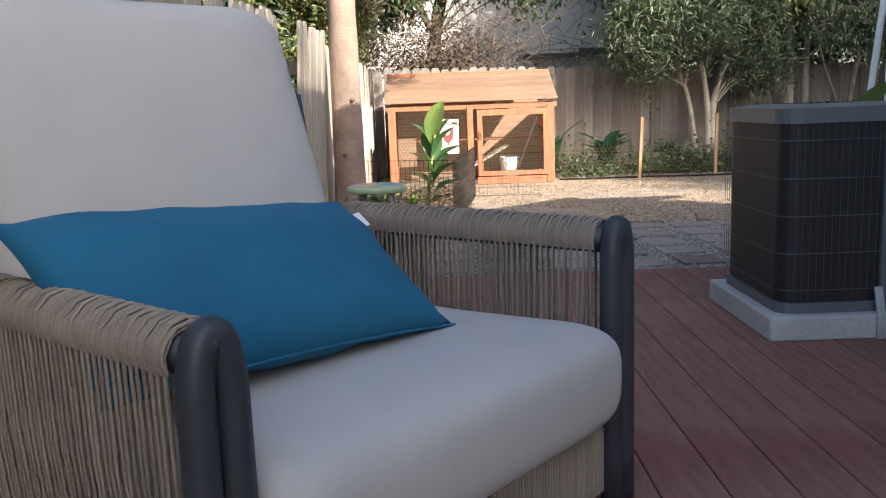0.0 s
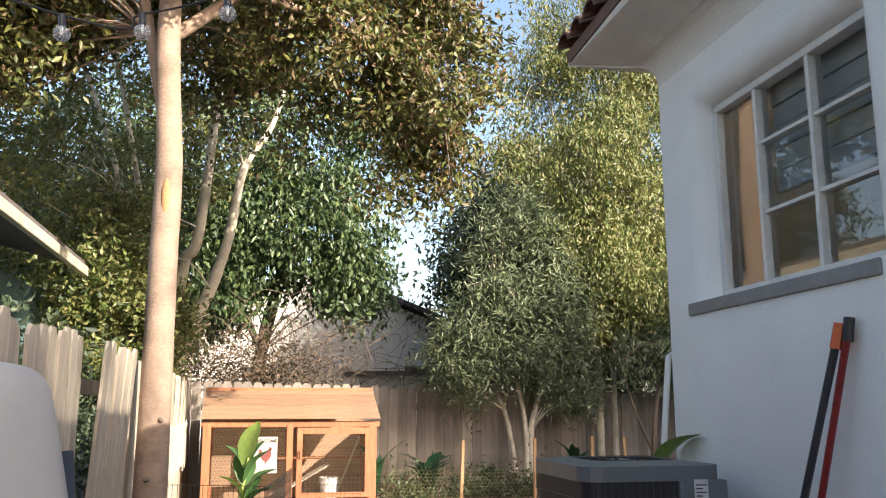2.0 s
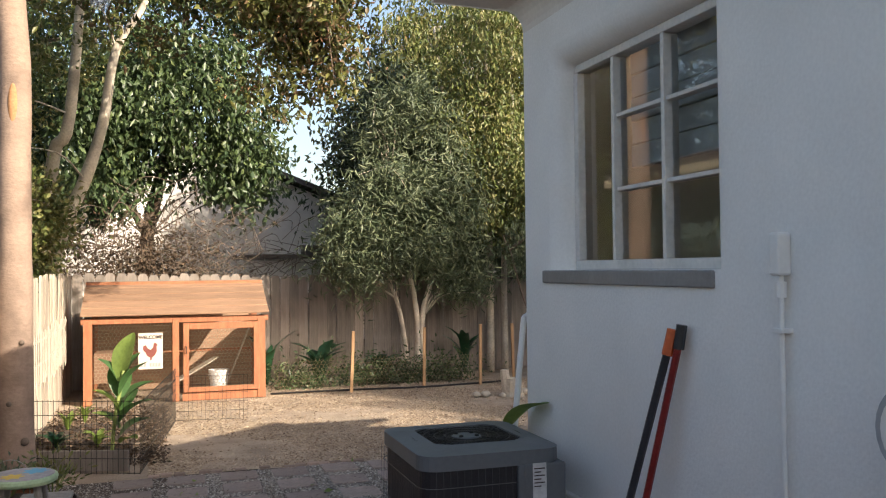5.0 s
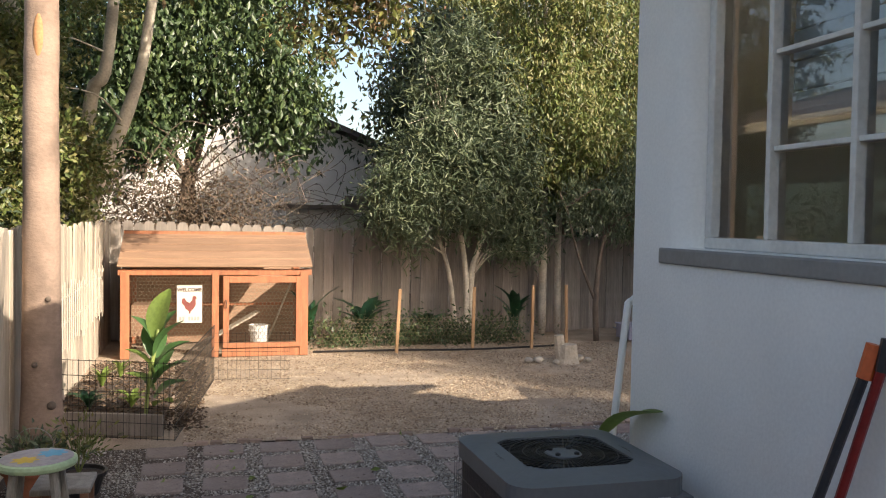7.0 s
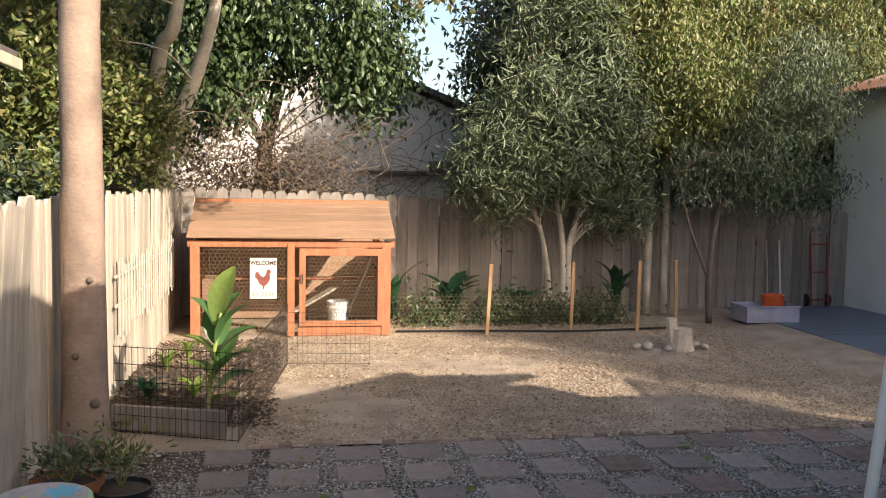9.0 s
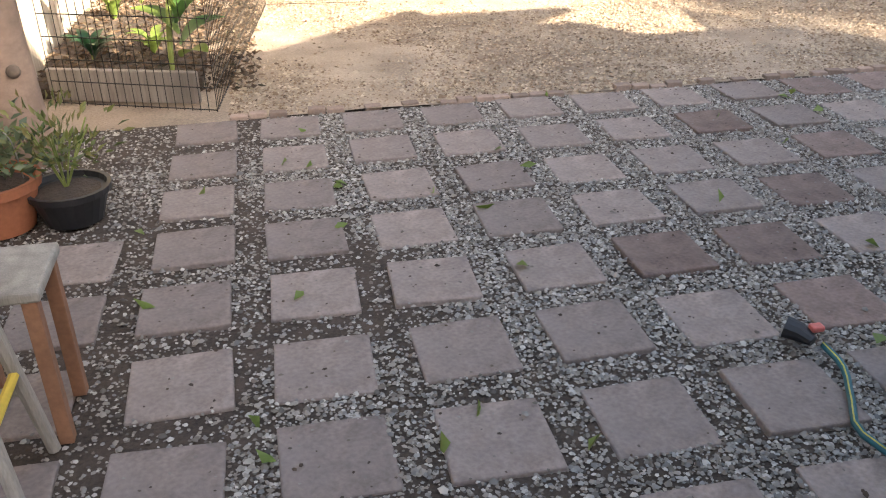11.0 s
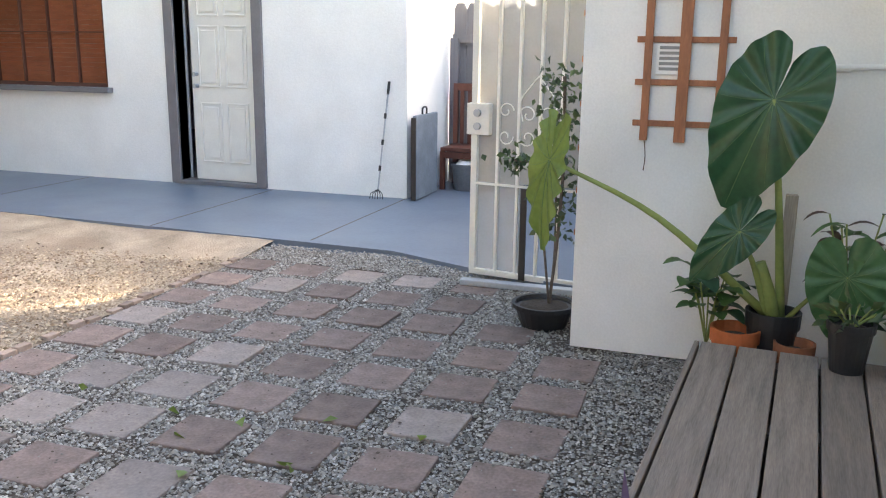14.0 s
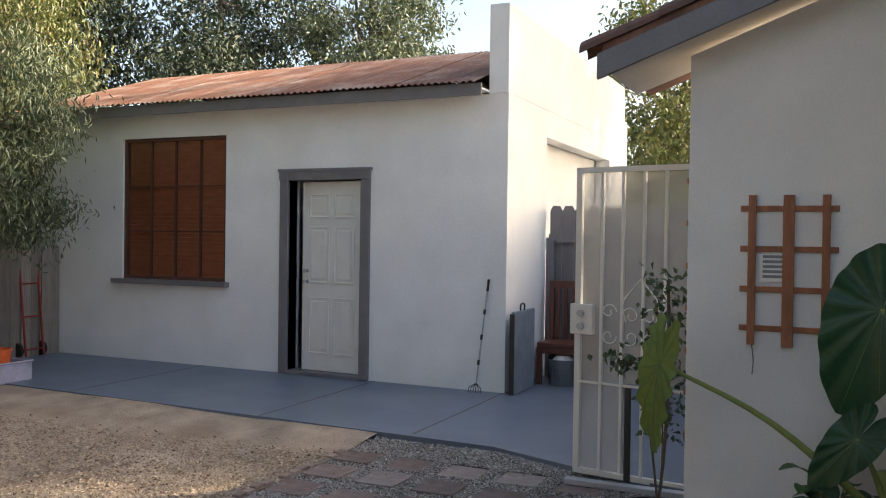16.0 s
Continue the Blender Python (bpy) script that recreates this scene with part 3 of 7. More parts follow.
# ---- garage ----
GX, GY0, GY1 = 8.09, 0.15, 6.44
bm = bmesh.new()
wall_with_hole(bm, "x", GX, GX + 0.2, GY0, GY1, 0.0, 3.02, [(1.80, 2.72, 0.07, 2.19), (3.60, 5.17, 1.03, 2.73)])
struct("garage_wall_front", bm, STUCCO_G, "white stucco garage wall with a door and a wide window", "wall")
bm = bmesh.new()
bx(bm, GX + 0.2, 9.35, GY0, GY0 + 0.2, 0, 3.02)
bx(bm, 9.35, 12.3, GY0, GY0 + 0.2, 2.72, 3.02)
bx(bm, 12.3, 13.2, GY0, GY0 + 0.2, 0, 3.02)
bx(bm, GX - 0.02, 13.2, GY0 - 0.004, GY0 + 0.2, 3.02, 3.90)
struct("garage_wall_south", bm, STUCCO_G, "sunlit white garage side wall with a stepped parapet", "wall")
bm = bmesh.new()
bx(bm, 9.35, 12.3, GY0 + 0.22, GY0 + 0.3, 0, 2.72)
struct("garage_side_recess", bm, STUCCO_G, "white recessed wall in the garage side", "wall")
struct("garage_wall_north", block(GX, 13.2, GY1, GY1 + 0.2, 0, 3.0), STUCCO_G, "white stucco garage wall", "wall")
struct("garage_wall_east", block(13.2, 13.4, GY0, GY1 + 0.2, 0, 3.4), STUCCO_G, "white stucco garage wall", "wall")
struct("garage_floor", block(GX + 0.2, 13.2, GY0 + 0.3, GY1, 0.0, 0.06), SLAB, "garage floor", "floor")
groof = thing("garage_roof", pose(0, 0, 0), "rusty corrugated metal roof with a ragged edge", "roof", kind="structure")
for k in range(7):
    bm = bmesh.new()
    y0 = GY0 + 0.21 + k * 0.905
    cols = 48
    for i in range(cols + 1):
        y = y0 + 0.9 * i / cols
        zz = 0.012 * math.cos(i / cols * 2 * math.pi * 12) + (0.004 if k % 2 else 0)
        ragged = 0.03 * noise.noise(Vector((y * 3, 0, 0)))
        for d in (-0.30 + ragged, 2.2, 5.2):
            bm.verts.new((GX + d, y, 3.10 + 0.34 * (min(d, 2.2) + 0.3) - 0.15 * max(0, d - 2.2) + zz))
    bm.verts.ensure_lookup_table()
    for i in range(cols):
        for j in range(2):
            a = i * 3 + j
            bm.faces.new((bm.verts[a], bm.verts[a + 3], bm.verts[a + 4], bm.verts[a + 1]))
    part("roof_sheet", bm, RUST, groof, smooth=True)
part("fascia", block(GX - 0.24, GX - 0.21, GY0 + 0.2, GY1 + 0.2, 2.97, 3.09), TRIMGREY, groof)
part("eave_soffit", block(GX - 0.21, GX, GY0 + 0.2, GY1 + 0.2, 3.03, 3.05), STUCCO_G, groof)

# slab in front of the garage
bm = bmesh.new()
outline = [(6.22, 6.6), (6.06, 1.5), (5.98, -0.55), (5.72, -1.2), (5.45, -2.12), (12.4, -2.12), (12.4, 6.6)]
top = [bm.verts.new((x, y, 0.045)) for x, y in outline]
bot = [bm.verts.new((x, y, -0.08)) for x, y in outline]
bm.faces.new(top[::-1])
bm.faces.new(bot)
for i in range(len(outline)):
    j = (i + 1) % len(outline)
    bm.faces.new((top[i], top[j], bot[j], bot[i]))
bmesh.ops.recalc_face_normals(bm, faces=bm.faces[:])
struct("slab", bm, SLAB, "blue-grey painted concrete slab with dark joints", "slab")
bm = bmesh.new()
for y in (0.16, 1.62, 3.9):
    bx(bm, 6.08, GX, y - 0.006, y + 0.006, 0.0445, 0.0462)
struct("slab_joint", bm, BARKD, "dark joints in the slab", "joint")

# ---- fences ----
def board_mesh(name, w, h, t, material, notch=0.03):
    """A fence picket with clipped top corners."""
    bm = bmesh.new()
    prof = [(0, 0), (w, 0), (w, h - notch), (w - notch, h), (notch, h), (0, h - notch)]
    a = [bm.verts.new((x, 0, z)) for x, z in prof]
    b = [bm.verts.new((x, t, z)) for x, z in prof]
    bm.faces.new(a)
    bm.faces.new(b[::-1])
    for i in range(6):
        j = (i + 1) % 6
        bm.faces.new((a[j], a[i], b[i], b[j]))
    me = to_mesh(name, bm)
    me.materials.append(material)
    return me


fence_l = thing("fence_left", pose(-1.25, 0, 0), "weathered wooden picket fence with dog-ear tops, some boards leaning", "fence", kind="structure")
pick = board_mesh("picket", 0.138, 1.0, 0.018, FENCEW)
y = -16.0
while y < 6.15:
    ob = new("picket", pick)
    ob.parent = fence_l
    hgt = 1.60 + 0.03 * noise.noise(Vector((y * 0.7, 3, 0))) + random.uniform(-0.025, 0.025)
    lean = 3.0 if -1.9 < y < -0.75 else random.uniform(-0.4, 0.4)
    ob.matrix_local = pose(random.uniform(-0.006, 0.006) + (0.05 if lean > 2 else 0), y, -0.03, 0, random.uniform(-0.6, 0.6) , 0) @ pose(0, 0, 0, lean, 0, 90) @ Matrix.Diagonal((1, 1, hgt + 0.03, 1))
    y += 0.1435
for z in (0.35, 1.3):
    part("rail", block(-0.075, -0.025, -16, 6.15, z, z + 0.09), FENCEW, fence_l)
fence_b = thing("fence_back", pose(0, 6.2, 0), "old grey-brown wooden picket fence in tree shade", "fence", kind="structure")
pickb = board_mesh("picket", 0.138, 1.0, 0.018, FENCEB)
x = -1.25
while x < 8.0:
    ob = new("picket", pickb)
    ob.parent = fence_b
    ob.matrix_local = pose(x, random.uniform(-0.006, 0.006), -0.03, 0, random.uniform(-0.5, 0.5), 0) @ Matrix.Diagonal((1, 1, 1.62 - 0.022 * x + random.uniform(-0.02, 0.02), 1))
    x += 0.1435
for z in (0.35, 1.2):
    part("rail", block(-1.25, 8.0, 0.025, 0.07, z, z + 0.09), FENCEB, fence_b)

# ---- trees ----
def tree(name, m, label, bark, trunks, clouds, count, size, leafmat, droop=0.35, per=45, spread=0.28, twig=26, seed=1, category="tree", group="", sprays=0):
    """Trunks are lists of (x, y, z, radius); clouds are (centre, radii, share) of the crown."""
    rng = np.random.default_rng(seed)
    root = thing(name, m, label, category, group)
    for pts in trunks:
        bm = bmesh.new()
        path = smooth_path([p[:3] for p in pts], 5)
        rad = np.interp(np.linspace(0, len(pts) - 1, len(path)), range(len(pts)), [p[3] for p in pts])
        rad = [r * (1 + 0.1 * noise.noise(Vector(p) * 3)) for r, p in zip(rad, path)]
        tube(bm, path, rad, 12)
        part("trunk" if pts[0][3] > 0.06 else "limb", bm, bark, root, smooth=True)
    total = sum(c[2] for c in clouds)
    place, twigs = [], bmesh.new()
    anchors = [Vector(p[:3]) for t in trunks for p in t[1:]]
    for cen, rad, share in clouds:
        k = int(count * share / total / per)
        u = rng.normal(size=(k, 3))
        u /= np.linalg.norm(u, axis=1, keepdims=True)
        r = rng.uniform(0.15, 1.0, (k, 1)) ** 0.45
        c = np.array(cen) + u * r * np.array(rad) * rng.uniform(0.85, 1.12, (k, 1))
        for q in c[: int(twig * share / total) + 2]:
            a = min(anchors, key=lambda v: (v - Vector(q)).length + 0.6 * max(0, v.z - q[2]))
            mid = (a + Vector(q)) / 2 + Vector((rng.normal() * 0.12, rng.normal() * 0.12, 0.15))
            tube(twigs, smooth_path([a, mid, q], 4), [0.015, 0.014, 0.012, 0.011, 0.01, 0.008, 0.006, 0.005, 0.003], 5, False)
        s = spread * rng.uniform(0.6, 1.3, (k, 1, 1))
        pts = c[:, None] + rng.normal(size=(k, per, 3)) * s * (1, 1, 0.75)
        place.append(pts.reshape(-1, 3))
    if len(twigs.verts):
        part("branchwork", twigs, bark, root, smooth=True)["kind"] = "stuff"
    else:
        twigs.free()
    place = np.concatenate(place)
    d = rng.normal(size=place.shape)
    d[:, 2] -= droop * 2
    shards("crown", place, d, size[0], size[1], leafmat, root, rng=rng)
    if sprays:
        # dry brown flower sprays that hang on the outer, eastern side
        east = place[place[:, 0] > np.quantile(place[:, 0], 0.45)]
        q = east[rng.integers(0, len(east) // 60, sprays) * 60] + rng.normal(size=(sprays, 3)) * (0.11, 0.11, 0.16)
        shards("flower_sprays", q, rng.normal(size=q.shape) - (0, 0, 0.8), 0.045, 0.016, SPRAY, root, rng=rng)
    return root


# the smooth-barked tree by the left fence
tree("bay_tree", pose(-1.06, 0.12, 0), "tall smooth pinkish-barked tree with an olive-green crown and brown flower sprays", BARK1,
     [[(0, 0, -0.05, 0.16), (0, 0, 0.5, 0.128), (0.0, 0.0, 1.4, 0.118), (0.0, -0.02, 2.4, 0.112), (0.0, 0, 3.2, 0.105), (-0.07, 0.06, 4.3, 0.095), (-0.05, 0.2, 5.6, 0.075), (0.05, 0.4, 7.2, 0.05)],
      [(0.0, 0.02, 3.3, 0.06), (-0.25, 0.3, 4.4, 0.05), (-0.6, 0.5, 6.0, 0.03)],
      [(-0.07, 0.06, 4.25, 0.06), (0.8, 0.6, 5.3, 0.045), (1.6, 0.9, 6.4, 0.025)],
      [(-0.06, 0.13, 4.9, 0.05), (1.3, 1.0, 5.0, 0.035), (2.3, 1.3, 4.6, 0.018)]],
     [((1.0, 1.6, 6.3), (2.0, 1.6, 2.4), 5), ((-1.2, 1.0, 6.6), (1.8, 1.6, 2.2), 3), ((2.35, 1.6, 4.7), (0.75, 0.8, 1.5), 1.6), ((0.2, 1.2, 8.2), (2.2, 1.6, 1.6), 2.5), ((-1.7, 0.7, 4.9), (1.1, 1.0, 1.0), 1.7), ((0.1, -0.7, 5.9), (1.9, 0.7, 1.0), 1.6)],
     104000, (0.094, 0.044), LEAF_OLIVE, seed=3, spread=0.165, per=110, twig=150, sprays=12000)
for p, r in (((0.06, -0.115, 1.134), 0.02), ((0.08, -0.11, 0.42), 0.03), ((-0.02, -0.14, 0.7), 0.02)):
    bm = bmesh.new()
    bmesh.ops.create_icosphere(bm, subdivisions=2, radius=r, matrix=Matrix.Translation(p))
    part("knot", bm, BARKD, bpy.data.objects["bay_tree"], smooth=True)
bm = bmesh.new()
bmesh.ops.create_icosphere(bm, subdivisions=3, radius=1, matrix=Matrix.LocRotScale((0.0, -0.105, 2.86), None, (0.035, 0.03, 0.16)))
part("bark_wound", bm, mat("bare_wood", (0.40, 0.20, 0.09), 0.8, var=0.25, bump=0.4), bpy.data.objects["bay_tree"], "torn bark with orange bare wood", smooth=True)

# multi-stemmed tree behind the left fence
tree("multi_stem_tree", pose(-1.47, 5.3, 0), "pale multi-stemmed tree with dense glossy green leaves behind the fence", BARK2,
     [[(0.03, 0, 0, 0.11), (0.07, 0, 1.6, 0.095), (0.23, 0, 2.3, 0.09), (0.46, 0, 2.85, 0.08), (0.68, 0.0, 3.6, 0.07), (0.85, 0.0, 4.6, 0.055), (1.22, 0.1, 5.3, 0.04), (1.5, 0.3, 6.4, 0.025)],
      [(-0.02, 0.2, 0, 0.11), (-0.05, 0.15, 1.8, 0.10), (0.08, 0.1, 3.2, 0.085), (0.28, 0, 3.7, 0.075), (0.52, 0, 6.6, 0.045), (0.7, 0.1, 8.0, 0.025)],
      [(-0.3, 0.2, 1.0, 0.07), (-0.45, 0.2, 3.2, 0.06), (-0.55, 0.1, 4.1, 0.05), (-1.07, 0.1, 6.6, 0.03)],
      [(-0.4, 0.2, 1.2, 0.06), (-0.78, 0.1, 4.1, 0.045), (-1.67, 0.0, 6.7, 0.03)],
      [(0.22, 0, 2.24, 0.05), (0.36, -0.05, 2.32, 0.045), (0.48, -0.08, 2.38, 0.03)]],
     [((-0.75, -1.2, 2.7), (0.75, 1.3, 1.3), 3.2), ((-0.3, 0.4, 5.8), (1.5, 1.2, 2.2), 2.5), ((-1.8, -1.5, 3.6), (1.0, 1.8, 2.0), 2.5), ((-0.1, -0.5, 2.2), (0.42, 0.5, 0.7), 0.8)],
     36000, (0.085, 0.042), LEAF_LIME, seed=4, droop=0.1, spread=0.15, per=70, twig=50)

# broad-leaved tree behind the coop
tree("broad_leaf_tree", pose(0.0, 8.4, 0), "spreading dark tree with large drooping green leaves behind the coop", BARKD,
     [[(-0.4, 0, 0, 0.14), (-0.3, 0, 2.2, 0.12), (0.1, 0, 4, 0.09), (0.4, 0, 6.5, 0.05)], [(-0.3, 0, 2.2, 0.07), (-0.9, -0.3, 3.6, 0.05), (-1.1, 0, 5.5, 0.03)]],
     [((0.2, -0.6, 4.3), (1.7, 1.0, 1.5), 4), ((-1.0, -0.9, 3.5), (0.8, 0.8, 1.5), 1.8), ((0.3, 0.3, 6.3), (2.2, 1.2, 1.7), 3), ((1.25, -1.0, 3.3), (0.6, 0.5, 0.8), 0.8), ((-2.2, 0.5, 5.2), (1.2, 1.0, 2.2), 2)],
     32000, (0.125, 0.065), LEAF_DEEP, seed=5, droop=0.8, spread=0.2, per=75, twig=60)
# tangle of dry vines over the back fence
rv = np.random.default_rng(21)
vine = thing("dry_vine", pose(-0.1, 6.9, 0), "tangle of dry brown vines and twigs over the back fence", "vine")
bm = bmesh.new()
for k in range(170):
    a = Vector((rv.uniform(-1.1, 2.0), rv.uniform(-0.3, 0.5), rv.uniform(1.2, 2.4)))
    b = a + Vector((rv.normal() * 0.5, rv.normal() * 0.2, rv.normal() * 0.35 + 0.1))
    c = b + Vector((rv.normal() * 0.4, rv.normal() * 0.2, rv.normal() * 0.3 - 0.15))
    tube(bm, smooth_path([a, b, c], 5), 0.006, 4, False)
part("twig_tangle", bm, BARKD, vine, smooth=True)
pl = np.stack([rv.normal(-0.3, 0.7, 5200), rv.normal(0.15, 0.2, 5200), np.abs(rv.normal(0, 0.45, 5200)) + 1.5], 1)
shards("dry_leaves", pl, rv.normal(size=pl.shape), 0.06, 0.03, LEAF_DRY, vine, rng=rv)

# narrow-leaved shrub tree in front of the back fence
tree("oleander", pose(3.6, 5.65, 0), "tall bushy oleander with narrow grey-green leaves before the fence", BARK2,
     [[(0.1, 0, 0, 0.05), (0.08, 0, 0.9, 0.045), (0.3, 0, 1.7, 0.035), (0.5, 0, 3.0, 0.02)], [(0.0, 0, 0, 0.045), (0.0, 0, 0.9, 0.04), (-0.15, 0, 1.8, 0.03), (-0.4, 0, 3.0, 0.02)], [(-0.1, 0.1, 0, 0.04), (-0.3, 0.1, 1.2, 0.03), (-0.9, 0, 2.3, 0.015)]],
     [((-0.35, -0.15, 2.35), (0.95, 0.6, 0.95), 4), ((0.4, -0.1, 2.5), (0.7, 0.5, 1.2), 3), ((0.0, 0.2, 3.7), (0.8, 0.6, 0.9), 2.5), ((-1.0, -0.2, 1.9), (0.5, 0.4, 0.6), 1.2), ((0.7, -0.1, 1.6), (0.5, 0.35, 0.5), 0.8)],
     26000, (0.15, 0.024), LEAF_GREY, seed=6, droop=0.25, spread=0.17, per=60, twig=50)
tree("privet_tree", pose(5.0, 5.95, 0), "slender tree with sunlit yellow-green leaves on thin pale trunks", BARK2,
     [[(-0.1, 0, 0, 0.06), (-0.1, 0, 2.0, 0.05), (-0.15, 0, 4.0, 0.035), (-0.1, 0, 5.6, 0.02)], [(0.15, 0, 0, 0.05), (0.15, 0, 2.0, 0.045), (0.3, 0, 4.0, 0.03), (0.3, 0, 5.4, 0.02)], [(-0.5, 0.3, 0, 0.05), (-0.6, 0.3, 3.0, 0.04), (-0.9, 0.3, 5.5, 0.02)]],
     [((0.25, -0.3, 2.9), (0.85, 0.6, 0.85), 3), ((-0.4, 0.1, 3.6), (0.8, 0.6, 1.2), 2.5), ((0.1, 0, 5.0), (1.1, 0.8, 1.2), 2.5), ((1.0, -0.4, 2.4), (0.5, 0.5, 0.5), 1)],
     30000, (0.095, 0.036), LEAF_LIME, seed=7, droop=0.8, spread=0.18, per=80, twig=60)
tree("willow_acacia", pose(5.5, 5.1, 0), "small drooping tree with fine grey-green foliage", BARKD,
     [[(-0.1, 0, 0, 0.045), (-0.12, 0, 0.7, 0.04), (0.05, 0.1, 1.5, 0.03), (0.5, 0.2, 2.4, 0.015)], [(-0.12, 0, 0.55, 0.025), (-0.4, 0, 1.2, 0.018), (-0.6, 0, 1.9, 0.01)]],
     [((0.55, 0.1, 2.0), (0.7, 0.5, 0.6), 3), ((1.1, 0.2, 2.9), (0.8, 0.6, 0.9), 3), ((-0.2, 0.1, 2.0), (0.5, 0.4, 0.4), 1), ((1.2, 0.1, 1.75), (0.5, 0.4, 0.35), 1)],
     16000, (0.10, 0.021), LEAF_GREY, seed=8, droop=0.8, spread=0.15, per=60)
tree("tall_gum_tree", pose(7.6, 8.3, 0), "tall grey-trunked tree with dull green hanging leaves", BARK2,
     [[(-1.2, 0, 0, 0.10), (-1.0, 0, 2.5, 0.08), (-0.9, 0, 5, 0.055), (-1.3, 0, 7, 0.04), (-1.5, 0, 8.6, 0.02)], [(-1.0, 0, 2.5, 0.05), (-2.0, 0.1, 4.8, 0.04), (-2.6, 0.2, 7.6, 0.02)], [(0.2, 0, 0, 0.1), (0.0, 0, 3, 0.08), (0.4, 0, 6, 0.05)]],
     [((-1.0, -0.9, 3.4), (1.4, 0.9, 1.4), 3), ((0.3, -0.8, 4.2), (1.6, 1.0, 1.8), 3), ((-0.6, 0, 6.4), (2.0, 1.2, 1.6), 3), ((-1.5, 0, 7.6), (1.2, 1.0, 1.6), 2.5), ((-2.6, 0.2, 7.2), (0.9, 0.8, 2.4), 2.5), ((-0.2, 0.3, 8.2), (1.1, 0.9, 1.2), 1.5), ((-1.6, 0.2, 9.2), (0.9, 0.8, 1.3), 1.5), ((-3.2, 0.0, 5.0), (0.8, 0.7, 1.6), 1.5)],
     62000, (0.10, 0.036), LEAF_LIME, seed=9, droop=0.9, spread=0.22, per=95, twig=90, sprays=6000)
# the first six are unseen trees, added south-east to shade yard and deck
far = [(8.6, -17.4, 3.2, 8.6, 3.2, LEAF_DEEP), (10.2, -20.5, 3.0, 10.0, 3.0, LEAF_DEEP), (16.4, -10.5, 3.1, 9.0, 3.2, LEAF_DEEP), (15.3, -8.7, 3.0, 8.0, 3.0, LEAF_DEEP), (18.6, -9.2, 3.0, 9.0, 3.2, LEAF_DEEP), (17.6, -12.2, 3.0, 10.2, 3.0, LEAF_DEEP), (-5.5, 9, 3.0, 5.2, 3.4, LEAF_DARK), (-3.2, 11, 2.6, 5.0, 2.8, LEAF_DEEP), (5.2, 10.5, 1.9, 5.2, 1.9, LEAF_OLIVE), (4.3, 8.0, 1.5, 3.9, 1.6, LEAF_DARK), (7.8, 11.5, 2.4, 5.4, 3.0, LEAF_DARK), (11.5, 11.8, 3.0, 6.6, 3.6, LEAF_DARK), (15.8, 10.0, 3.2, 6.8, 3.8, LEAF_DARK), (13.5, 14.5, 3.4, 8.0, 3.6, LEAF_DEEP), (17.5, 7.0, 2.4, 6.4, 2.8, LEAF_GREY), (17.5, 0.2, 2.2, 4.2, 2.8, LEAF_LIME), (6.0, 8.2, 1.6, 3.3, 1.4, LEAF_DARK), (9.2, 9.4, 1.8, 3.8, 1.9, LEAF_GREY), (13.2, 8.2, 1.6, 3.6, 1.9, LEAF_DARK)]
for i, (x, y, r, z, rz, lm) in enumerate(far):
    tree("backdrop_or_shade_tree", pose(x, y, 0), "dense dark green tree beyond the fence, or unseen and added for shade", BARKD,
         [[(0, 0, 0, 0.16), (0.1, 0, z * 0.5, 0.12), (0.2, 0.1, z, 0.07), (0.1, 0, z + rz * 0.6, 0.03)], [(0.1, 0, z * 0.5, 0.07), (-0.6, 0, z, 0.04), (-0.9, 0, z + 1, 0.02)]],
         [((0, 0, z), (r, r * 0.7, rz), 3), ((-r * 0.4, -0.4, z - rz * 0.5), (r * 0.8, r * 0.5, rz * 0.6), 1.5), ((r * 0.5, -0.3, z - rz * 0.3), (r * 0.6, r * 0.5, rz * 0.7), 1.5)],
         19000, (0.14, 0.058), lm, seed=30 + i, droop=0.5, spread=0.26, per=80, twig=50, group="trees beyond the fence")
# hedge that closes the view between the far trunks
hedge = thing("hedge", pose(0, 0, 0), "dense dark shrubs behind the back fence", "shrub", kind="stuff")
pl = np.stack([rv.uniform(3.2, 15, 22000), rv.normal(8.3, 0.35, 22000), rv.uniform(0.8, 3.1, 22000) + rv.normal(0, 0.2, 22000)], 1)
shards("hedge_leaves", pl, rv.normal(size=pl.shape), 0.12, 0.05, LEAF_DARK, hedge, rng=rv)
pl = np.stack([rv.normal(-2.6, 0.35, 14000), rv.uniform(-2.5, 9, 14000), rv.uniform(0.5, 2.0, 14000) + rv.normal(0, 0.2, 14000)], 1)
shards("side_hedge_leaves", pl, rv.normal(size=pl.shape), 0.09, 0.04, LEAF_DARK, hedge, rng=rv)

# ---- neighbouring houses ----
WHITEH = mat("far_white_stucco", (0.78, 0.74, 0.70), 0.9, var=0.06, bump=0.2)
SHING = mat("far_roof", (0.12, 0.10, 0.095), 0.9, var=0.2)
nb = thing("neighbour_house", pose(2.0, 13.0, 0), "white gabled house with dark roof edges behind the trees", "house")
bm = bmesh.new()
prof = [(-5.5, 0), (2.6, 0), (2.6, 2.9), (0.3, 3.75), (-1.2, 4.4), (-5.5, 2.6)]
a = [bm.verts.new((x, 0, z)) for x, z in prof]
b = [bm.verts.new((x, 5, z)) for x, z in prof]
bm.faces.new(a)
bm.faces.new(b[::-1])
for i in range(6):
    bm.faces.new((a[(i + 1) % 6], a[i], b[i], b[(i + 1) % 6]))
part("wall", bm, WHITEH, nb)
bm = bmesh.new()
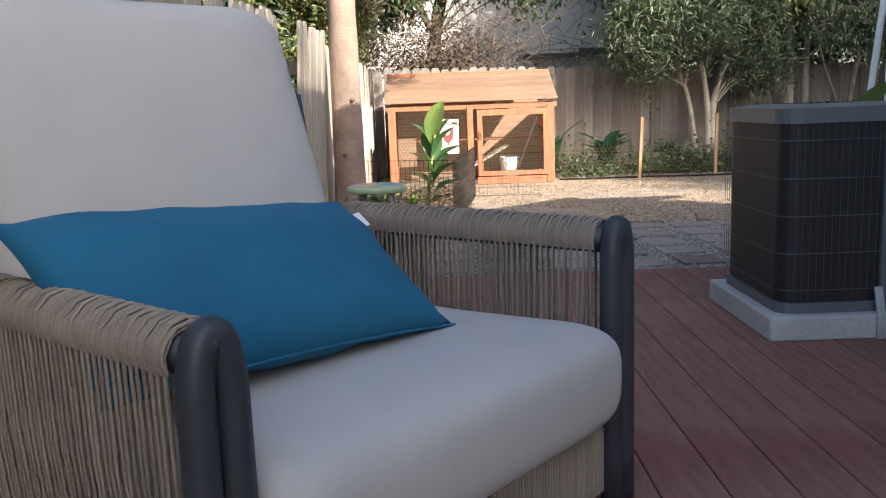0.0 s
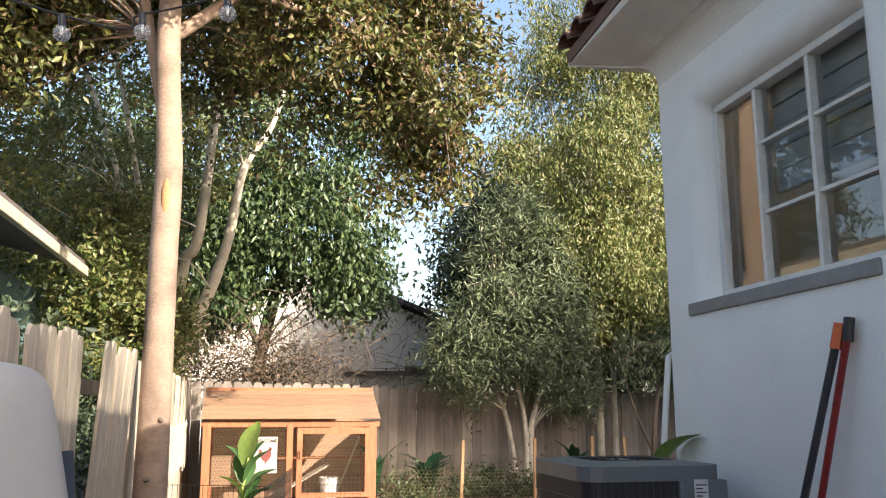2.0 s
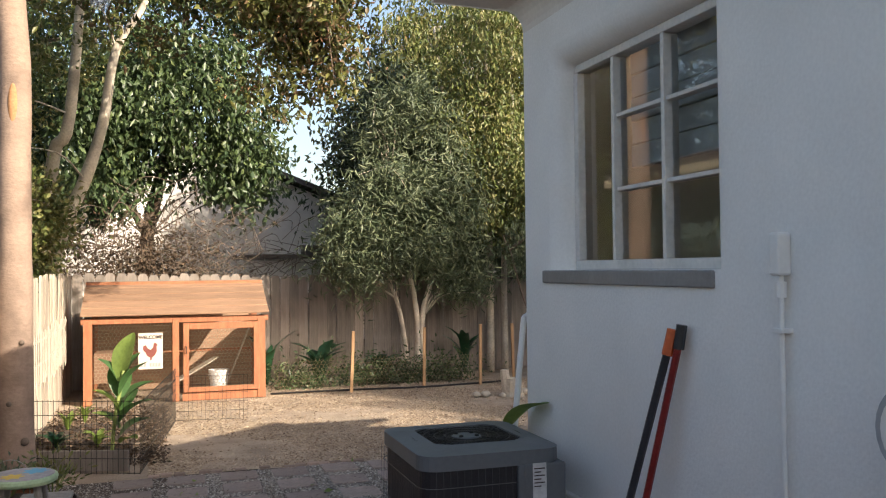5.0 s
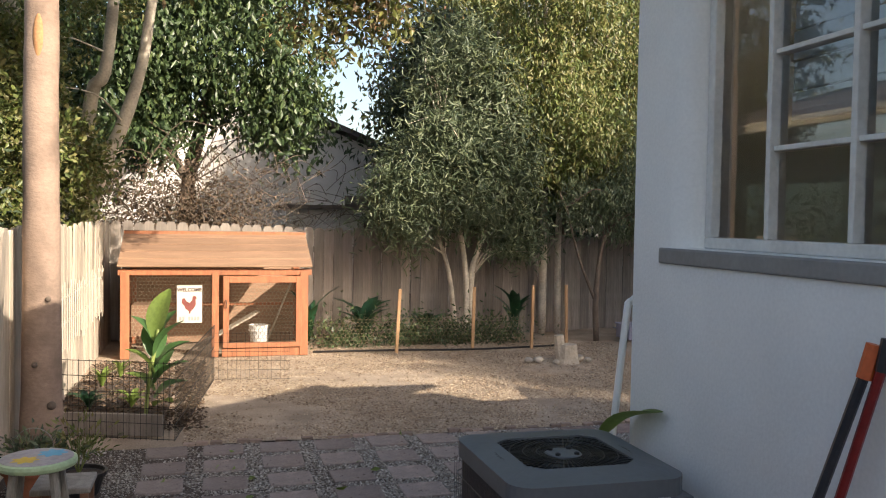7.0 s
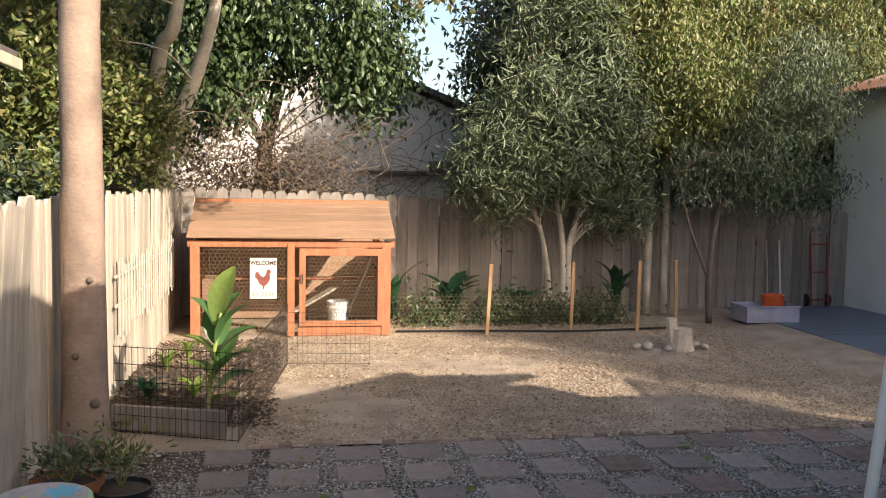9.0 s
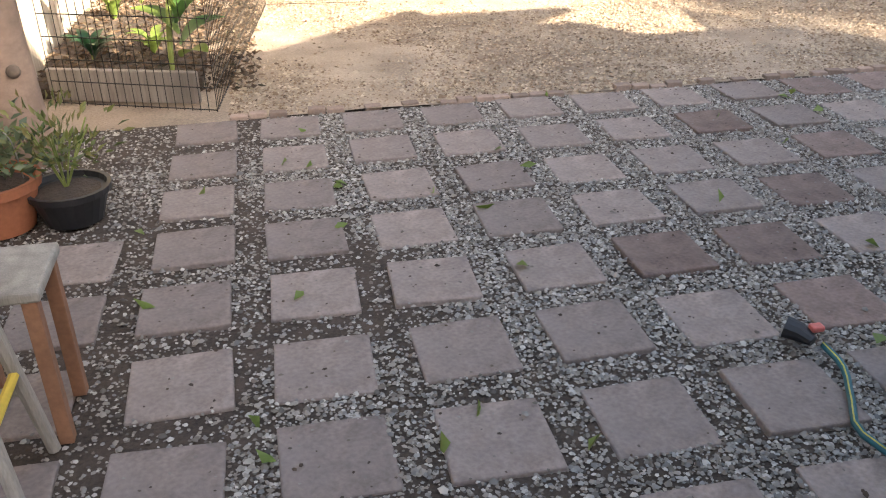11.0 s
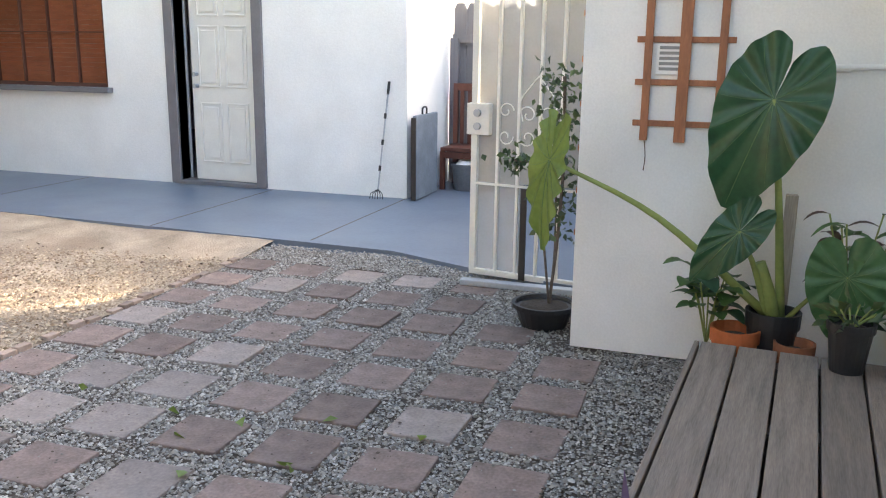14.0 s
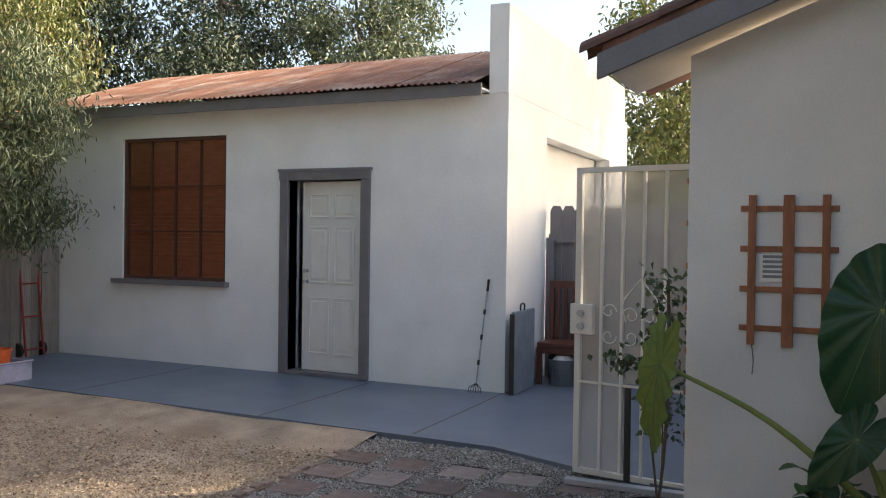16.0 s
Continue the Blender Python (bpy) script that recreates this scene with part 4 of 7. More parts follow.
for (x0, z0), (x1, z1) in (((-1.2, 4.42), (2.9, 2.82)), ((-5.9, 2.45), (-1.2, 4.42))):
    for y0, y1 in ((-0.25, 5.2),):
        vs = [bm.verts.new(p) for p in ((x0, y0, z0), (x1, y0, z1), (x1, y1, z1), (x0, y1, z0), (x0, y0, z0 + 0.12), (x1, y0, z1 + 0.12), (x1, y1, z1 + 0.12), (x0, y1, z0 + 0.12))]
        for f in ((0, 1, 5, 4), (1, 2, 6, 5), (2, 3, 7, 6), (3, 0, 4, 7), (4, 5, 6, 7), (3, 2, 1, 0)):
            bm.faces.new([vs[i] for i in f])
part("roof", bm, SHING, nb)
win = part("window", block(0.9, 1.7, -0.03, 0.0, 1.55, 2.25), WHITEP, nb)
part("pane", block(0.95, 1.65, -0.036, -0.03, 1.6, 2.2), SHING, win)
shed = thing("neighbour_shed", pose(1.9, 9.6, 0), "low white shed with a flat dark roof behind the fence", "shed")
part("wall", block(-0.4, 1.5, 0, 1.5, 0, 1.85), WHITEH, shed)
part("roof", block(-0.55, 1.65, -0.15, 1.6, 1.85, 1.93), SHING, shed)
part("window", block(0.9, 1.35, -0.02, 0, 1.45, 1.75), SHING, shed)
nb2 = thing("neighbour_roof_house", pose(-2.2, 0, 0), "neighbouring house with a low eave and pale rafter tails", "house")
part("wall", block(-3.2, -0.5, -6.8, 6.5, 0, 2.5), mat("teal_siding", (0.10, 0.17, 0.17), 0.8, var=0.1), nb2)
bm = bmesh.new()
vs = [bm.verts.new(p) for p in ((0.05, -7.0, 2.68), (0.05, 2.7, 2.68), (-2.2, 2.7, 3.3), (-2.2, -7.0, 3.3), (0.05, -7.0, 2.76), (0.05, 2.7, 2.76), (-2.2, 2.7, 3.38), (-2.2, -7.0, 3.38))]
for f in ((0, 1, 5, 4), (1, 2, 6, 5), (2, 3, 7, 6), (3, 0, 4, 7), (4, 5, 6, 7), (3, 2, 1, 0)):
    bm.faces.new([vs[i] for i in f])
part("roof", bm, SHING, nb2)
part("gutter", block(0.03, 0.09, -7.0, 2.7, 2.60, 2.70, 0.01), mat("cream_gutter", (0.55, 0.50, 0.38), 0.6), nb2, "cream painted gutter board")

# ---- chicken coop ----
coop = thing("chicken_coop", pose(0, 4.5, 0), "orange-stained timber chicken coop with a plank roof and wire front", "coop")
for x0, x1 in ((-0.97, -0.87), (0.07, 0.15), (1.12, 1.22)):
    part("post", block(x0, x1, 0.0, 0.09, 0, 1.03, 0.004), COOPW, coop)
for x0, x1 in ((-0.97, -0.89), (1.16, 1.24)):
    part("post", block(x0, x1, 1.3, 1.38, 0, 1.05, 0.004), COOPW, coop)
part("header", block(-1.0, 1.26, 0.012, 0.07, 0.99, 1.06, 0.004), COOPW, coop)
part("sill_board", block(0.19, 1.14, 0.01, 0.06, 0.0, 0.10, 0.004), COOPW, coop)
part("side_panel", block(-0.955, -0.935, 0.09, 1.3, 0, 1.0), COOPW, coop)
bm = bmesh.new()
bx(bm, 0.20, 0.27, -0.02, 0.01, 0.11, 0.98, 0.003)
bx(bm, 1.07, 1.14, -0.02, 0.01, 0.11, 0.98, 0.003)
bx(bm, 0.27, 1.07, -0.02, 0.01, 0.90, 0.98, 0.003)
bx(bm, 0.27, 1.07, -0.02, 0.01, 0.11, 0.17, 0.003)
cdoor = part("door", bm, COOPW, coop, "wire-filled coop door frame")
bm = bmesh.new()
tube(bm, smooth_path([(0.235, -0.022, 0.6), (0.235, -0.05, 0.61), (0.235, -0.05, 0.68), (0.235, -0.022, 0.69)], 3), 0.006, 6)
part("handle", bm, BLACKWIRE, cdoor)
sl = math.atan2(0.40, 0.92)
for k in range(5):
    t0, t1 = k / 5 + 0.004, (k + 1) / 5 - 0.002
    L = math.hypot(0.92, 0.40)
    bm = block(-1.0, 1.26, 0, (t1 - t0) * L + 0.03, 0, 0.02, 0.003)
    ob = part("roof_board", bm, COOPR, coop)
    ob.matrix_local = pose(0, -0.06, 1.075, math.degrees(sl)) @ pose(0, t0 * L, 0.016, -3.2)
part("back_panel", block(-0.935, 1.16, 1.34, 1.36, 0, 1.22), COOPR, coop)
part("end_panel", block(1.19, 1.21, 0.09, 1.3, 0, 1.0), COOPW, coop)
part("roof_back", block(-1.0, 1.26, 0, 1.0, 0, 0.02), COOPR, coop).matrix_local = pose(0, 0.80, 1.475, -24)
part("ridge_board", block(-1.0, 1.26, 0.76, 0.82, 1.45, 1.50, 0.005), COOPW, coop)


def hex_net(x0, x1, z0, z1, s, r, y=0.0):
    """Hexagonal chicken wire in the upright plane."""
    bm = bmesh.new()
    w, h = s * math.sqrt(3), s * 1.5
    j = 0
    z = z0
    while z < z1:
        x = x0 + (w / 2 if j % 2 else 0)
        while x < x1:
            a, b, c, d = (x, y, z + s * 0.5), (x + w / 2, y, z), (x + w, y, z + s * 0.5), (x + w, y, z + s * 1.5)
            for p, q in ((a, b), (b, c), (c, d)):
                if max(p[0], q[0]) <= x1 + s * 0.3 and max(p[2], q[2]) <= z1 + s * 0.3:
                    tube(bm, [p, q], r, 3, False)
            x += w
        z += h
        j += 1
    return bm


NET = mat("chicken_wire", (0.36, 0.29, 0.2), 0.55, 0.4, bump=0)
part("wire_mesh", hex_net(-0.87, 0.11, 0.02, 0.99, 0.027, 0.003, 0.03), NET, coop, "hexagonal chicken wire")
part("wire_mesh", hex_net(0.27, 1.07, 0.17, 0.90, 0.027, 0.003, -0.005), NET, cdoor, "hexagonal chicken wire")
part("perch", block(-0.86, 1.1, 0.7, 0.74, 0.55, 0.59, 0.005), COOPW, coop)
ramp = part("ramp", block(0, 0.12, 0, 1.0, 0, 0.02), FENCEW, coop)
ramp.matrix_local = pose(-0.2, 0.3, 0.05, 25, 0, -65)
stick = part("stick", tube(bmesh.new(), [(0.75, 0.5, 0.1), (1.08, 0.75, 0.85)], 0.014, 6), FENCEW, coop)
part("nest_box", block(-0.86, -0.62, 0.15, 0.6, 0.25, 0.62, 0.006), COOPR, coop)

SIGNW = mat("cream_sign", (0.58, 0.52, 0.44), 0.6, var=0.1)
INK = mat("brown_ink", (0.05, 0.03, 0.025), 0.7, bump=0)
REDINK = mat("red_brown_ink", (0.20, 0.055, 0.045), 0.7, bump=0)


def text(name, body, size, material, parent, m):
    """A line of built-in lettering turned into a thin mesh."""
    cu = bpy.data.curves.new(name, "FONT")
    cu.body, cu.size, cu.extrude, cu.offset, cu.align_x = body, size, 0.0008, 0.0022, "CENTER"
    tmp = bpy.data.objects.new("tmp", cu)
    me = bpy.data.meshes.new_from_object(tmp)
    bpy.data.objects.remove(tmp)
    me.materials.clear()
    me.materials.append(material)
    ob = new(name, me)
    ob.parent = parent
    ob.matrix_local = m
    return ob


sign = thing("welcome_sign", pose(-0.19, 4.515, 0.42), "cream WELCOME sign with a red-brown rooster on the coop", "sign")
part("sign_board", block(-0.145, 0.145, -0.012, 0.0, 0, 0.45, 0.002), SIGNW, sign)
text("lettering", "WELCOME", 0.058, INK, sign, pose(0, -0.0135, 0.378, 90))
bm = bmesh.new()
body = [(-0.09, 0.24), (-0.085, 0.29), (-0.055, 0.3), (-0.035, 0.26), (0.0, 0.24), (0.03, 0.27), (0.035, 0.31), (0.05, 0.33), (0.075, 0.315), (0.085, 0.29), (0.07, 0.28), (0.075, 0.22), (0.05, 0.17), (0.015, 0.14), (0.01, 0.11), (-0.005, 0.11), (-0.005, 0.14), (-0.045, 0.17), (-0.06, 0.21)]
a = [bm.verts.new((x, -0.0125, z)) for x, z in body]
b = [bm.verts.new((x, -0.0145, z)) for x, z in body]
bm.faces.new(b)
for i in range(len(a)):
    j = (i + 1) % len(a)
    bm.faces.new((a[i], a[j], b[j], b[i]))
part("rooster_print", bm, REDINK, sign)
for k in range(7):
    if k != 2:
        part("print_bar", block(-0.115 + k * 0.034, -0.09 + k * 0.034, -0.0142, -0.0125, 0.03, 0.075), mat("faded_ink", (0.36, 0.32, 0.30), 0.7, bump=0) if k == 0 else bpy.data.materials["faded_ink"], sign)
pail = thing("white_bucket", pose(0.66, 5.0, 0.0), "white plastic bucket standing inside the coop", "bucket")
part("body", lathe(bmesh.new(), [(0.10, 0.0), (0.105, 0.0), (0.13, 0.3), (0.136, 0.3), (0.136, 0.325), (0.125, 0.325), (0.122, 0.3), (0.098, 0.015)]), WHITEP, pail, smooth=False)
part("rim", lathe(bmesh.new(), [(0.131, 0.25), (0.139, 0.25), (0.139, 0.262), (0.131, 0.262)]), WHITEP, pail)
dish = thing("blue_feeder", pose(0.92, 4.85, 0.0), "small blue plastic feed tray in the coop", "tray")
part("tray", block(-0.1, 0.1, -0.08, 0.08, 0, 0.1, 0.012), mat("blue_plastic", (0.05, 0.16, 0.32), 0.4, bump=0), dish)
# lattice on the left fence
lat = thing("lattice", pose(-1.225, 0, 0), "white weathered lath lattice fixed to the fence", "lattice")
LATH = mat("grey_lath", (0.46, 0.41, 0.34), 0.85, var=0.15)
y = 1.85
while y < 4.9:
    part("lath", block(0.03, 0.038, y, y + 0.022, 0.5 + random.uniform(-0.05, 0.05), 1.06 + random.uniform(-0.04, 0.04)), LATH, lat)
    y += 0.125
for z in (0.72, 0.95):
    part("lath", block(0.014, 0.03, 1.75, 4.95, z, z + 0.022), LATH, lat)

# ---- wire pen and planting bed ----
def pen_panel(p, q, h, name="wire_panel", n_h=5, step=0.045, r=0.0022):
    p, q = Vector((*p, 0)), Vector((*q, 0))
    d = q - p
    root = thing(name, pose(p.x, p.y, 0.0, 0, 0, math.degrees(math.atan2(d.y, d.x))), "black wire pen panel standing on the gravel", "wire panel", "wire pen panels")
    L = d.length
    bm = bmesh.new()
    k = int(L / step)
    for i in range(k + 1):
        tube(bm, [(L * i / k, 0, 0), (L * i / k, 0, h)], r, 4, False)
    part("wire_grid", bm, BLACKWIRE, root)["kind"] = "stuff"
    bm = bmesh.new()
    for i in range(n_h + 1):
        tube(bm, [(0, 0, 0.01 + (h - 0.02) * i / n_h), (L, 0, 0.01 + (h - 0.02) * i / n_h)], r * 1.5, 4, False)
    part("frame_wire", bm, BLACKWIRE, root)["kind"] = "stuff"


pen_panel((-1.05, 0.88), (-0.21, 0.55), 0.60)
for i in range(3):
    a, b = i / 3, (i + 1) / 3
    pen_panel((-0.21 + 0.30 * a, 0.55 + 2.45 * a), (-0.21 + 0.30 * b, 0.55 + 2.45 * b), 0.58)
pen_panel((0.09, 3.0), (0.85, 2.9), 0.5, r=0.0016)
pbed = thing("planter_bed", pose(0, 0, 0), "low timber-edged planting bed of dark mulch", "planter")
part("edge_board", block(0, 0.82, -0.02, 0.02, 0.0, 0.17, 0.006), FENCEB, pbed).matrix_local = pose(-1.08, 0.97, 0, 0, 0, -18)
bm = bmesh.new()
bx(bm, -1.2, -0.3, 1.0, 2.9, -0.02, 0.05)
part("mulch", bm, SOIL, pbed)
pl = np.stack([rv.uniform(-1.2, 0.0, 3500), rv.uniform(0.9, 4.3, 3500), np.full(3500, 0.05)], 1)
pl[:, 2] = np.where((pl[:, 0] < -0.3) & (pl[:, 1] < 2.9), 0.055, 0.01)
tagged(shards("bark_mulch", pl, rv.normal(size=pl.shape) * (1, 1, 0.3), 0.05, 0.02, LEAF_DRY, rng=rv), "brown bark chips and dry leaves", "mulch", kind="stuff")


def blade(bm, base, tip, width, bend=0.2, droop=0.0, fold=0.25, n=8, wave=0.0, heart=False):
    """One big leaf: a curved surface from base to tip with a folded midrib."""
    base, tip = Vector(base), Vector(tip)
    d = tip - base
    L = d.length
    f = d.normalized()
    side = f.cross(Vector((0, 0, 1)))
    side = side.normalized() if side.length > 0.05 else Vector((1, 0, 0))
    up = side.cross(f)
    rows = []
    for i in range(n + 1):
        t = i / n
        if heart:
            w = width * 0.5 * min(1.0, (t * 5 + 0.55)) * (1 - t ** 2.2) ** 0.75
        else:
            w = width * 0.5 * math.sin(math.pi * min(1, t * 0.93 + 0.05)) ** 0.75
        c = base + f * (L * t) + up * (bend * L * math.sin(math.pi * t)) - Vector((0, 0, droop * L * t * t))
        row = []
        for s in (-1, -0.5, 0, 0.5, 1):
            wv = wave * L * math.sin(t * 22 + s * 2) * abs(s)
            back = -f * (0.16 * L * abs(s) * (1 - t) ** 3) if heart else Vector((0, 0, 0))
            row.append(bm.verts.new(c + side * (w * s) + up * (fold * w * abs(s) + wv) + back))
        rows.append(row)
    for a, b in zip(rows, rows[1:]):
        for k in range(4):
            bm.faces.new((a[k], a[k + 1], b[k + 1], b[k]))
    return bm


CANNA = mat("canna_leaf", (0.075, 0.16, 0.05), 0.4, var=0.15, scale=5, fine=40, bump=0.1, translucent=0.3)
canna = thing("canna", pose(-0.45, 0.95, 0.05), "upright canna with broad sunlit green leaves in the bed", "plant")
bm = bmesh.new()
tube(bm, smooth_path([(0, 0, 0), (0.03, 0, 0.35), (0.1, 0, 0.75)], 4), 0.016, 6)
part("stem", bm, STEM, canna, smooth=True)
for i, (bz, ang, ln, rise, wd) in enumerate(((0.66, 60, 0.44, 0.95, 0.19), (0.60, 165, 0.36, 0.75, 0.20), (0.54, -15, 0.40, 0.75, 0.21), (0.44, 15, 0.40, 0.55, 0.22), (0.40, 190, 0.36, 0.6, 0.20), (0.32, -30, 0.40, 0.5, 0.21), (0.26, 165, 0.34, 0.45, 0.19), (0.52, 100, 0.38, 0.8, 0.20), (0.20, 25, 0.34, 0.4, 0.18), (0.60, 30, 0.36, 0.85, 0.19), (0.14, -60, 0.30, 0.2, 0.15), (0.36, 60, 0.38, 0.6, 0.2))):
    a = radians(ang)
    tip = (0.08 + ln * math.cos(a) * (1 - max(0, rise) * 0.6), ln * math.sin(a) * 0.5, bz + ln * rise)
    part("leaf", blade(bmesh.new(), (0.07, 0, bz), tip, wd, 0.1, 0.05, 0.3), BIGLEAF2 if i in (0, 4, 6, 10) else CANNA, canna, smooth=True)


def tuft(name, m, label, n, length, width, material, up=0.6, parent=None, droop=0.1, stems=None, seed=0, category="plant"):
    """A small plant of arching blades."""
    rr = random.Random(seed)
    root = thing(name, m, label, category)
    for k in range(n):
        a = 2 * math.pi * k / n + rr.uniform(-0.4, 0.4)
        l = length * rr.uniform(0.7, 1.15)
        h = rr.uniform(0.0, 0.35) * length
        bm = blade(bmesh.new(), (0.012 * math.cos(a), 0.012 * math.sin(a), h), (l * math.cos(a) * (1 - up * 0.5), l * math.sin(a) * (1 - up * 0.5), h + l * up), width, 0.15, droop, 0.25, 5)
        part("leaf", bm, material, root, smooth=True)
    part("stem", tube(bmesh.new(), [(0, 0, 0), (0, 0, 0.36 * length)], 0.006, 5), STEM, root)
    return root


tuft("yellow_rosette", pose(-0.95, 2.6, 0.045), "small yellow-green rosette plant by the lattice", 11, 0.22, 0.045, BIGLEAF2, 0.7, seed=1)
tuft("yellow_rosette", pose(-0.85, 3.3, 0.0), "small yellow-green rosette plant by the fence", 11, 0.2, 0.045, BIGLEAF2, 0.8, seed=2)
tuft("green_shrub", pose(-0.95, 1.55, 0.045), "low green shrub in the planting bed", 13, 0.22, 0.06, BIGLEAF, 0.5, seed=3)
tuft("green_shrub", pose(-0.6, 1.6, 0.045), "low lime-green shrub in the planting bed", 13, 0.2, 0.06, BIGLEAF2, 0.5, seed=4)
tuft("large_leaf_plant", pose(2.1, 5.5, 0), "dark broad-leaved plant by the back fence", 12, 0.6, 0.2, BIGLEAF, 0.75, seed=5)
tuft("large_leaf_plant", pose(3.0, 5.6, 0), "dark broad-leaved plant by the back fence", 10, 0.5, 0.15, BIGLEAF, 0.6, seed=6)
tuft("large_leaf_plant", pose(4.4, 5.8, 0), "dark broad-leaved plant by the back fence", 9, 0.65, 0.14, BIGLEAF, 0.95, seed=7)
tuft("large_leaf_plant", pose(1.35, 5.5, 0), "tall green leaves between coop and fence", 6, 0.75, 0.13, BIGLEAF, 1.0, seed=8)
pl = np.concatenate([np.stack([rv.normal(cx, 0.25, 900), rv.normal(5.3, 0.15, 900), np.abs(rv.normal(0, 0.18, 900))], 1) for cx in (1.8, 2.7, 3.2, 3.9)])
tagged(shards("undergrowth", pl, rv.normal(size=pl.shape), 0.07, 0.03, LEAF_DEEP, rng=rv), "low dark undergrowth along the back fence", "undergrowth", kind="stuff")

# stakes and low wire along the back bed
for (x, y), (lx, ly), h in (((2.35, 4.52), (0.08, 0.04), 0.80), ((3.40, 4.64), (0.03, 0.0), 0.82), ((4.21, 4.58), (0.02, 0.0), 0.84), ((4.85, 4.9), (-0.04, 0), 0.82)):
    st = tagged(part("stake", block(-0.02, 0.02, -0.012, 0.012, -0.05, h, 0.003, None), mat("stake_wood", (0.42, 0.25, 0.13), 0.8, stretch=(4, 4, 0.5)) if "stake_wood" not in bpy.data.materials else bpy.data.materials["stake_wood"]), "thin reddish wooden garden stake in the ground", "stake", "garden stakes")
    st.matrix_world = Matrix.Translation((x, y, 0)) @ Matrix(((1, 0, lx / h, 0), (0, 1, ly / h, 0), (0, 0, 1, 0), (0, 0, 0, 1)))
low = thing("low_wire_fence", pose(1.3, 4.66, 0), "low chicken wire edging along the back bed", "wire fence")
part("wire_mesh", hex_net(0, 3.4, 0.0, 0.45, 0.03, 0.0018), NET, low)
part("edging_pipe", tube(bmesh.new(), smooth_path([(0, 0, 0.012), (1.1, -0.03, 0.012), (2.1, -0.12, 0.012), (3.4, 0.05, 0.012)], 5), 0.014, 6), BLACKWIRE, low, "black hose edging")

# stump, stones, tub
stump = thing("tree_stump", pose(4.23, 3.42, 0), "cut tree stump with split bark on the sand", "stump")
part("wood", lathe(bmesh.new(), [(0.16, -0.03), (0.125, 0.05), (0.11, 0.22), (0.10, 0.225)], 11), BARK2, stump)
part("second_stub", tube(bmesh.new(), [(-0.07, 0.02, 0), (-0.11, 0.03, 0.33)], [0.07, 0.06], 8), BARK2, stump)
for i, (x, y, r) in enumerate(((3.86, 3.45, 0.06), (3.76, 3.5, 0.05), (3.92, 3.55, 0.05), (4.42, 3.5, 0.06), (4.5, 3.42, 0.045), (4.05, 3.35, 0.04))):
    bm = bmesh.new()
    bmesh.ops.create_icosphere(bm, subdivisions=2, radius=r)
    for v in bm.verts:
        v.co += noise.noise_vector(v.co * 9 + Vector((i, 0, 0))) * 0.02
        v.co.z *= 0.8
    st = tagged(part("stone", bm, mat("pale_stone", (0.42, 0.38, 0.32), 0.9) if i == 0 else bpy.data.materials["pale_stone"], smooth=True), "pale rounded stone by the stump", "stone", "stones by the stump")
    st.location = (x, y, r * 0.6)
tub = thing("plastic_tub", pose(6.12, 5.0, 0.04), "pale lilac plastic storage tub on the slab edge", "tub")
bm = bmesh.new()
wall_with_hole(bm, "x", -0.36, -0.345, -0.2, 0.2, 0, 0.2, [])
bx(bm, 0.345, 0.36, -0.2, 0.2, 0, 0.2)
bx(bm, -0.345, 0.345, -0.2, -0.185, 0, 0.2)
bx(bm, -0.345, 0.345, 0.185, 0.2, 0, 0.2)
bx(bm, -0.345, 0.345, -0.185, 0.185, 0, 0.012)
part("body", bm, mat("lilac_plastic", (0.36, 0.35, 0.44), 0.4, bump=0), tub)
bm = bmesh.new()
tube(bm, [(-0.37, -0.21, 0.2), (0.37, -0.21, 0.2), (0.37, 0.21, 0.2), (-0.37, 0.21, 0.2), (-0.37, -0.21, 0.2)], 0.012, 6)
part("rim", bm, bpy.data.materials["lilac_plastic"], tub)
ob2 = thing("orange_bucket", pose(6.22, 5.0, 0.055), "orange plastic bucket standing in the tub", "bucket")
part("body", lathe(bmesh.new(), [(0.11, 0), (0.14, 0.3), (0.15, 0.3), (0.15, 0.32), (0.13, 0.32), (0.105, 0.02)]), mat("orange_plastic", (0.65, 0.12, 0.03), 0.4, bump=0), ob2)
red = thing("red_hand_truck", pose(7.62, 6.1, 0.045), "red metal hand truck leaning by the garage corner", "hand truck")
REDP = mat("red_paint", (0.28, 0.025, 0.018), 0.4, bump=0)
for x in (-0.13, 0.13):
    part("rail", tube(bmesh.new(), [(x, 0, 0.02), (x, 0.12, 1.1)], 0.014, 8), REDP, red)
for z in (0.1, 0.5, 0.9):
    part("crossbar", tube(bmesh.new(), [(-0.13, z * 0.11, z), (0.13, z * 0.11, z)], 0.011, 6), REDP, red)
for x in (-0.17, 0.17):
    part("wheel", tube(bmesh.new(), [(x - 0.02, 0.1, 0.09), (x + 0.02, 0.1, 0.09)], 0.09, 16), BLACKWIRE, red)
for i, x in enumerate((6.75, 6.95)):
    po = thing("garden_tool", pose(x, 6.1, 0), "long-handled garden tool leaning on the fence", "tool")
    part("handle", tube(bmesh.new(), [(0, -0.1, 0.02), (0.02, 0.06, 1.0)], 0.012, 6), WHITEP if i else FENCEW, po)
    part("blade", block(-0.06, 0.06, -0.12, -0.1, 0, 0.14, 0.004), BLACKWIRE, po)

# pots and stool by the left fence
TERRA = mat("terracotta", (0.33, 0.12, 0.06), 0.85, var=0.15, bump=0.15)
BLACKP = mat("black_plastic", (0.02, 0.02, 0.022), 0.45, bump=0)


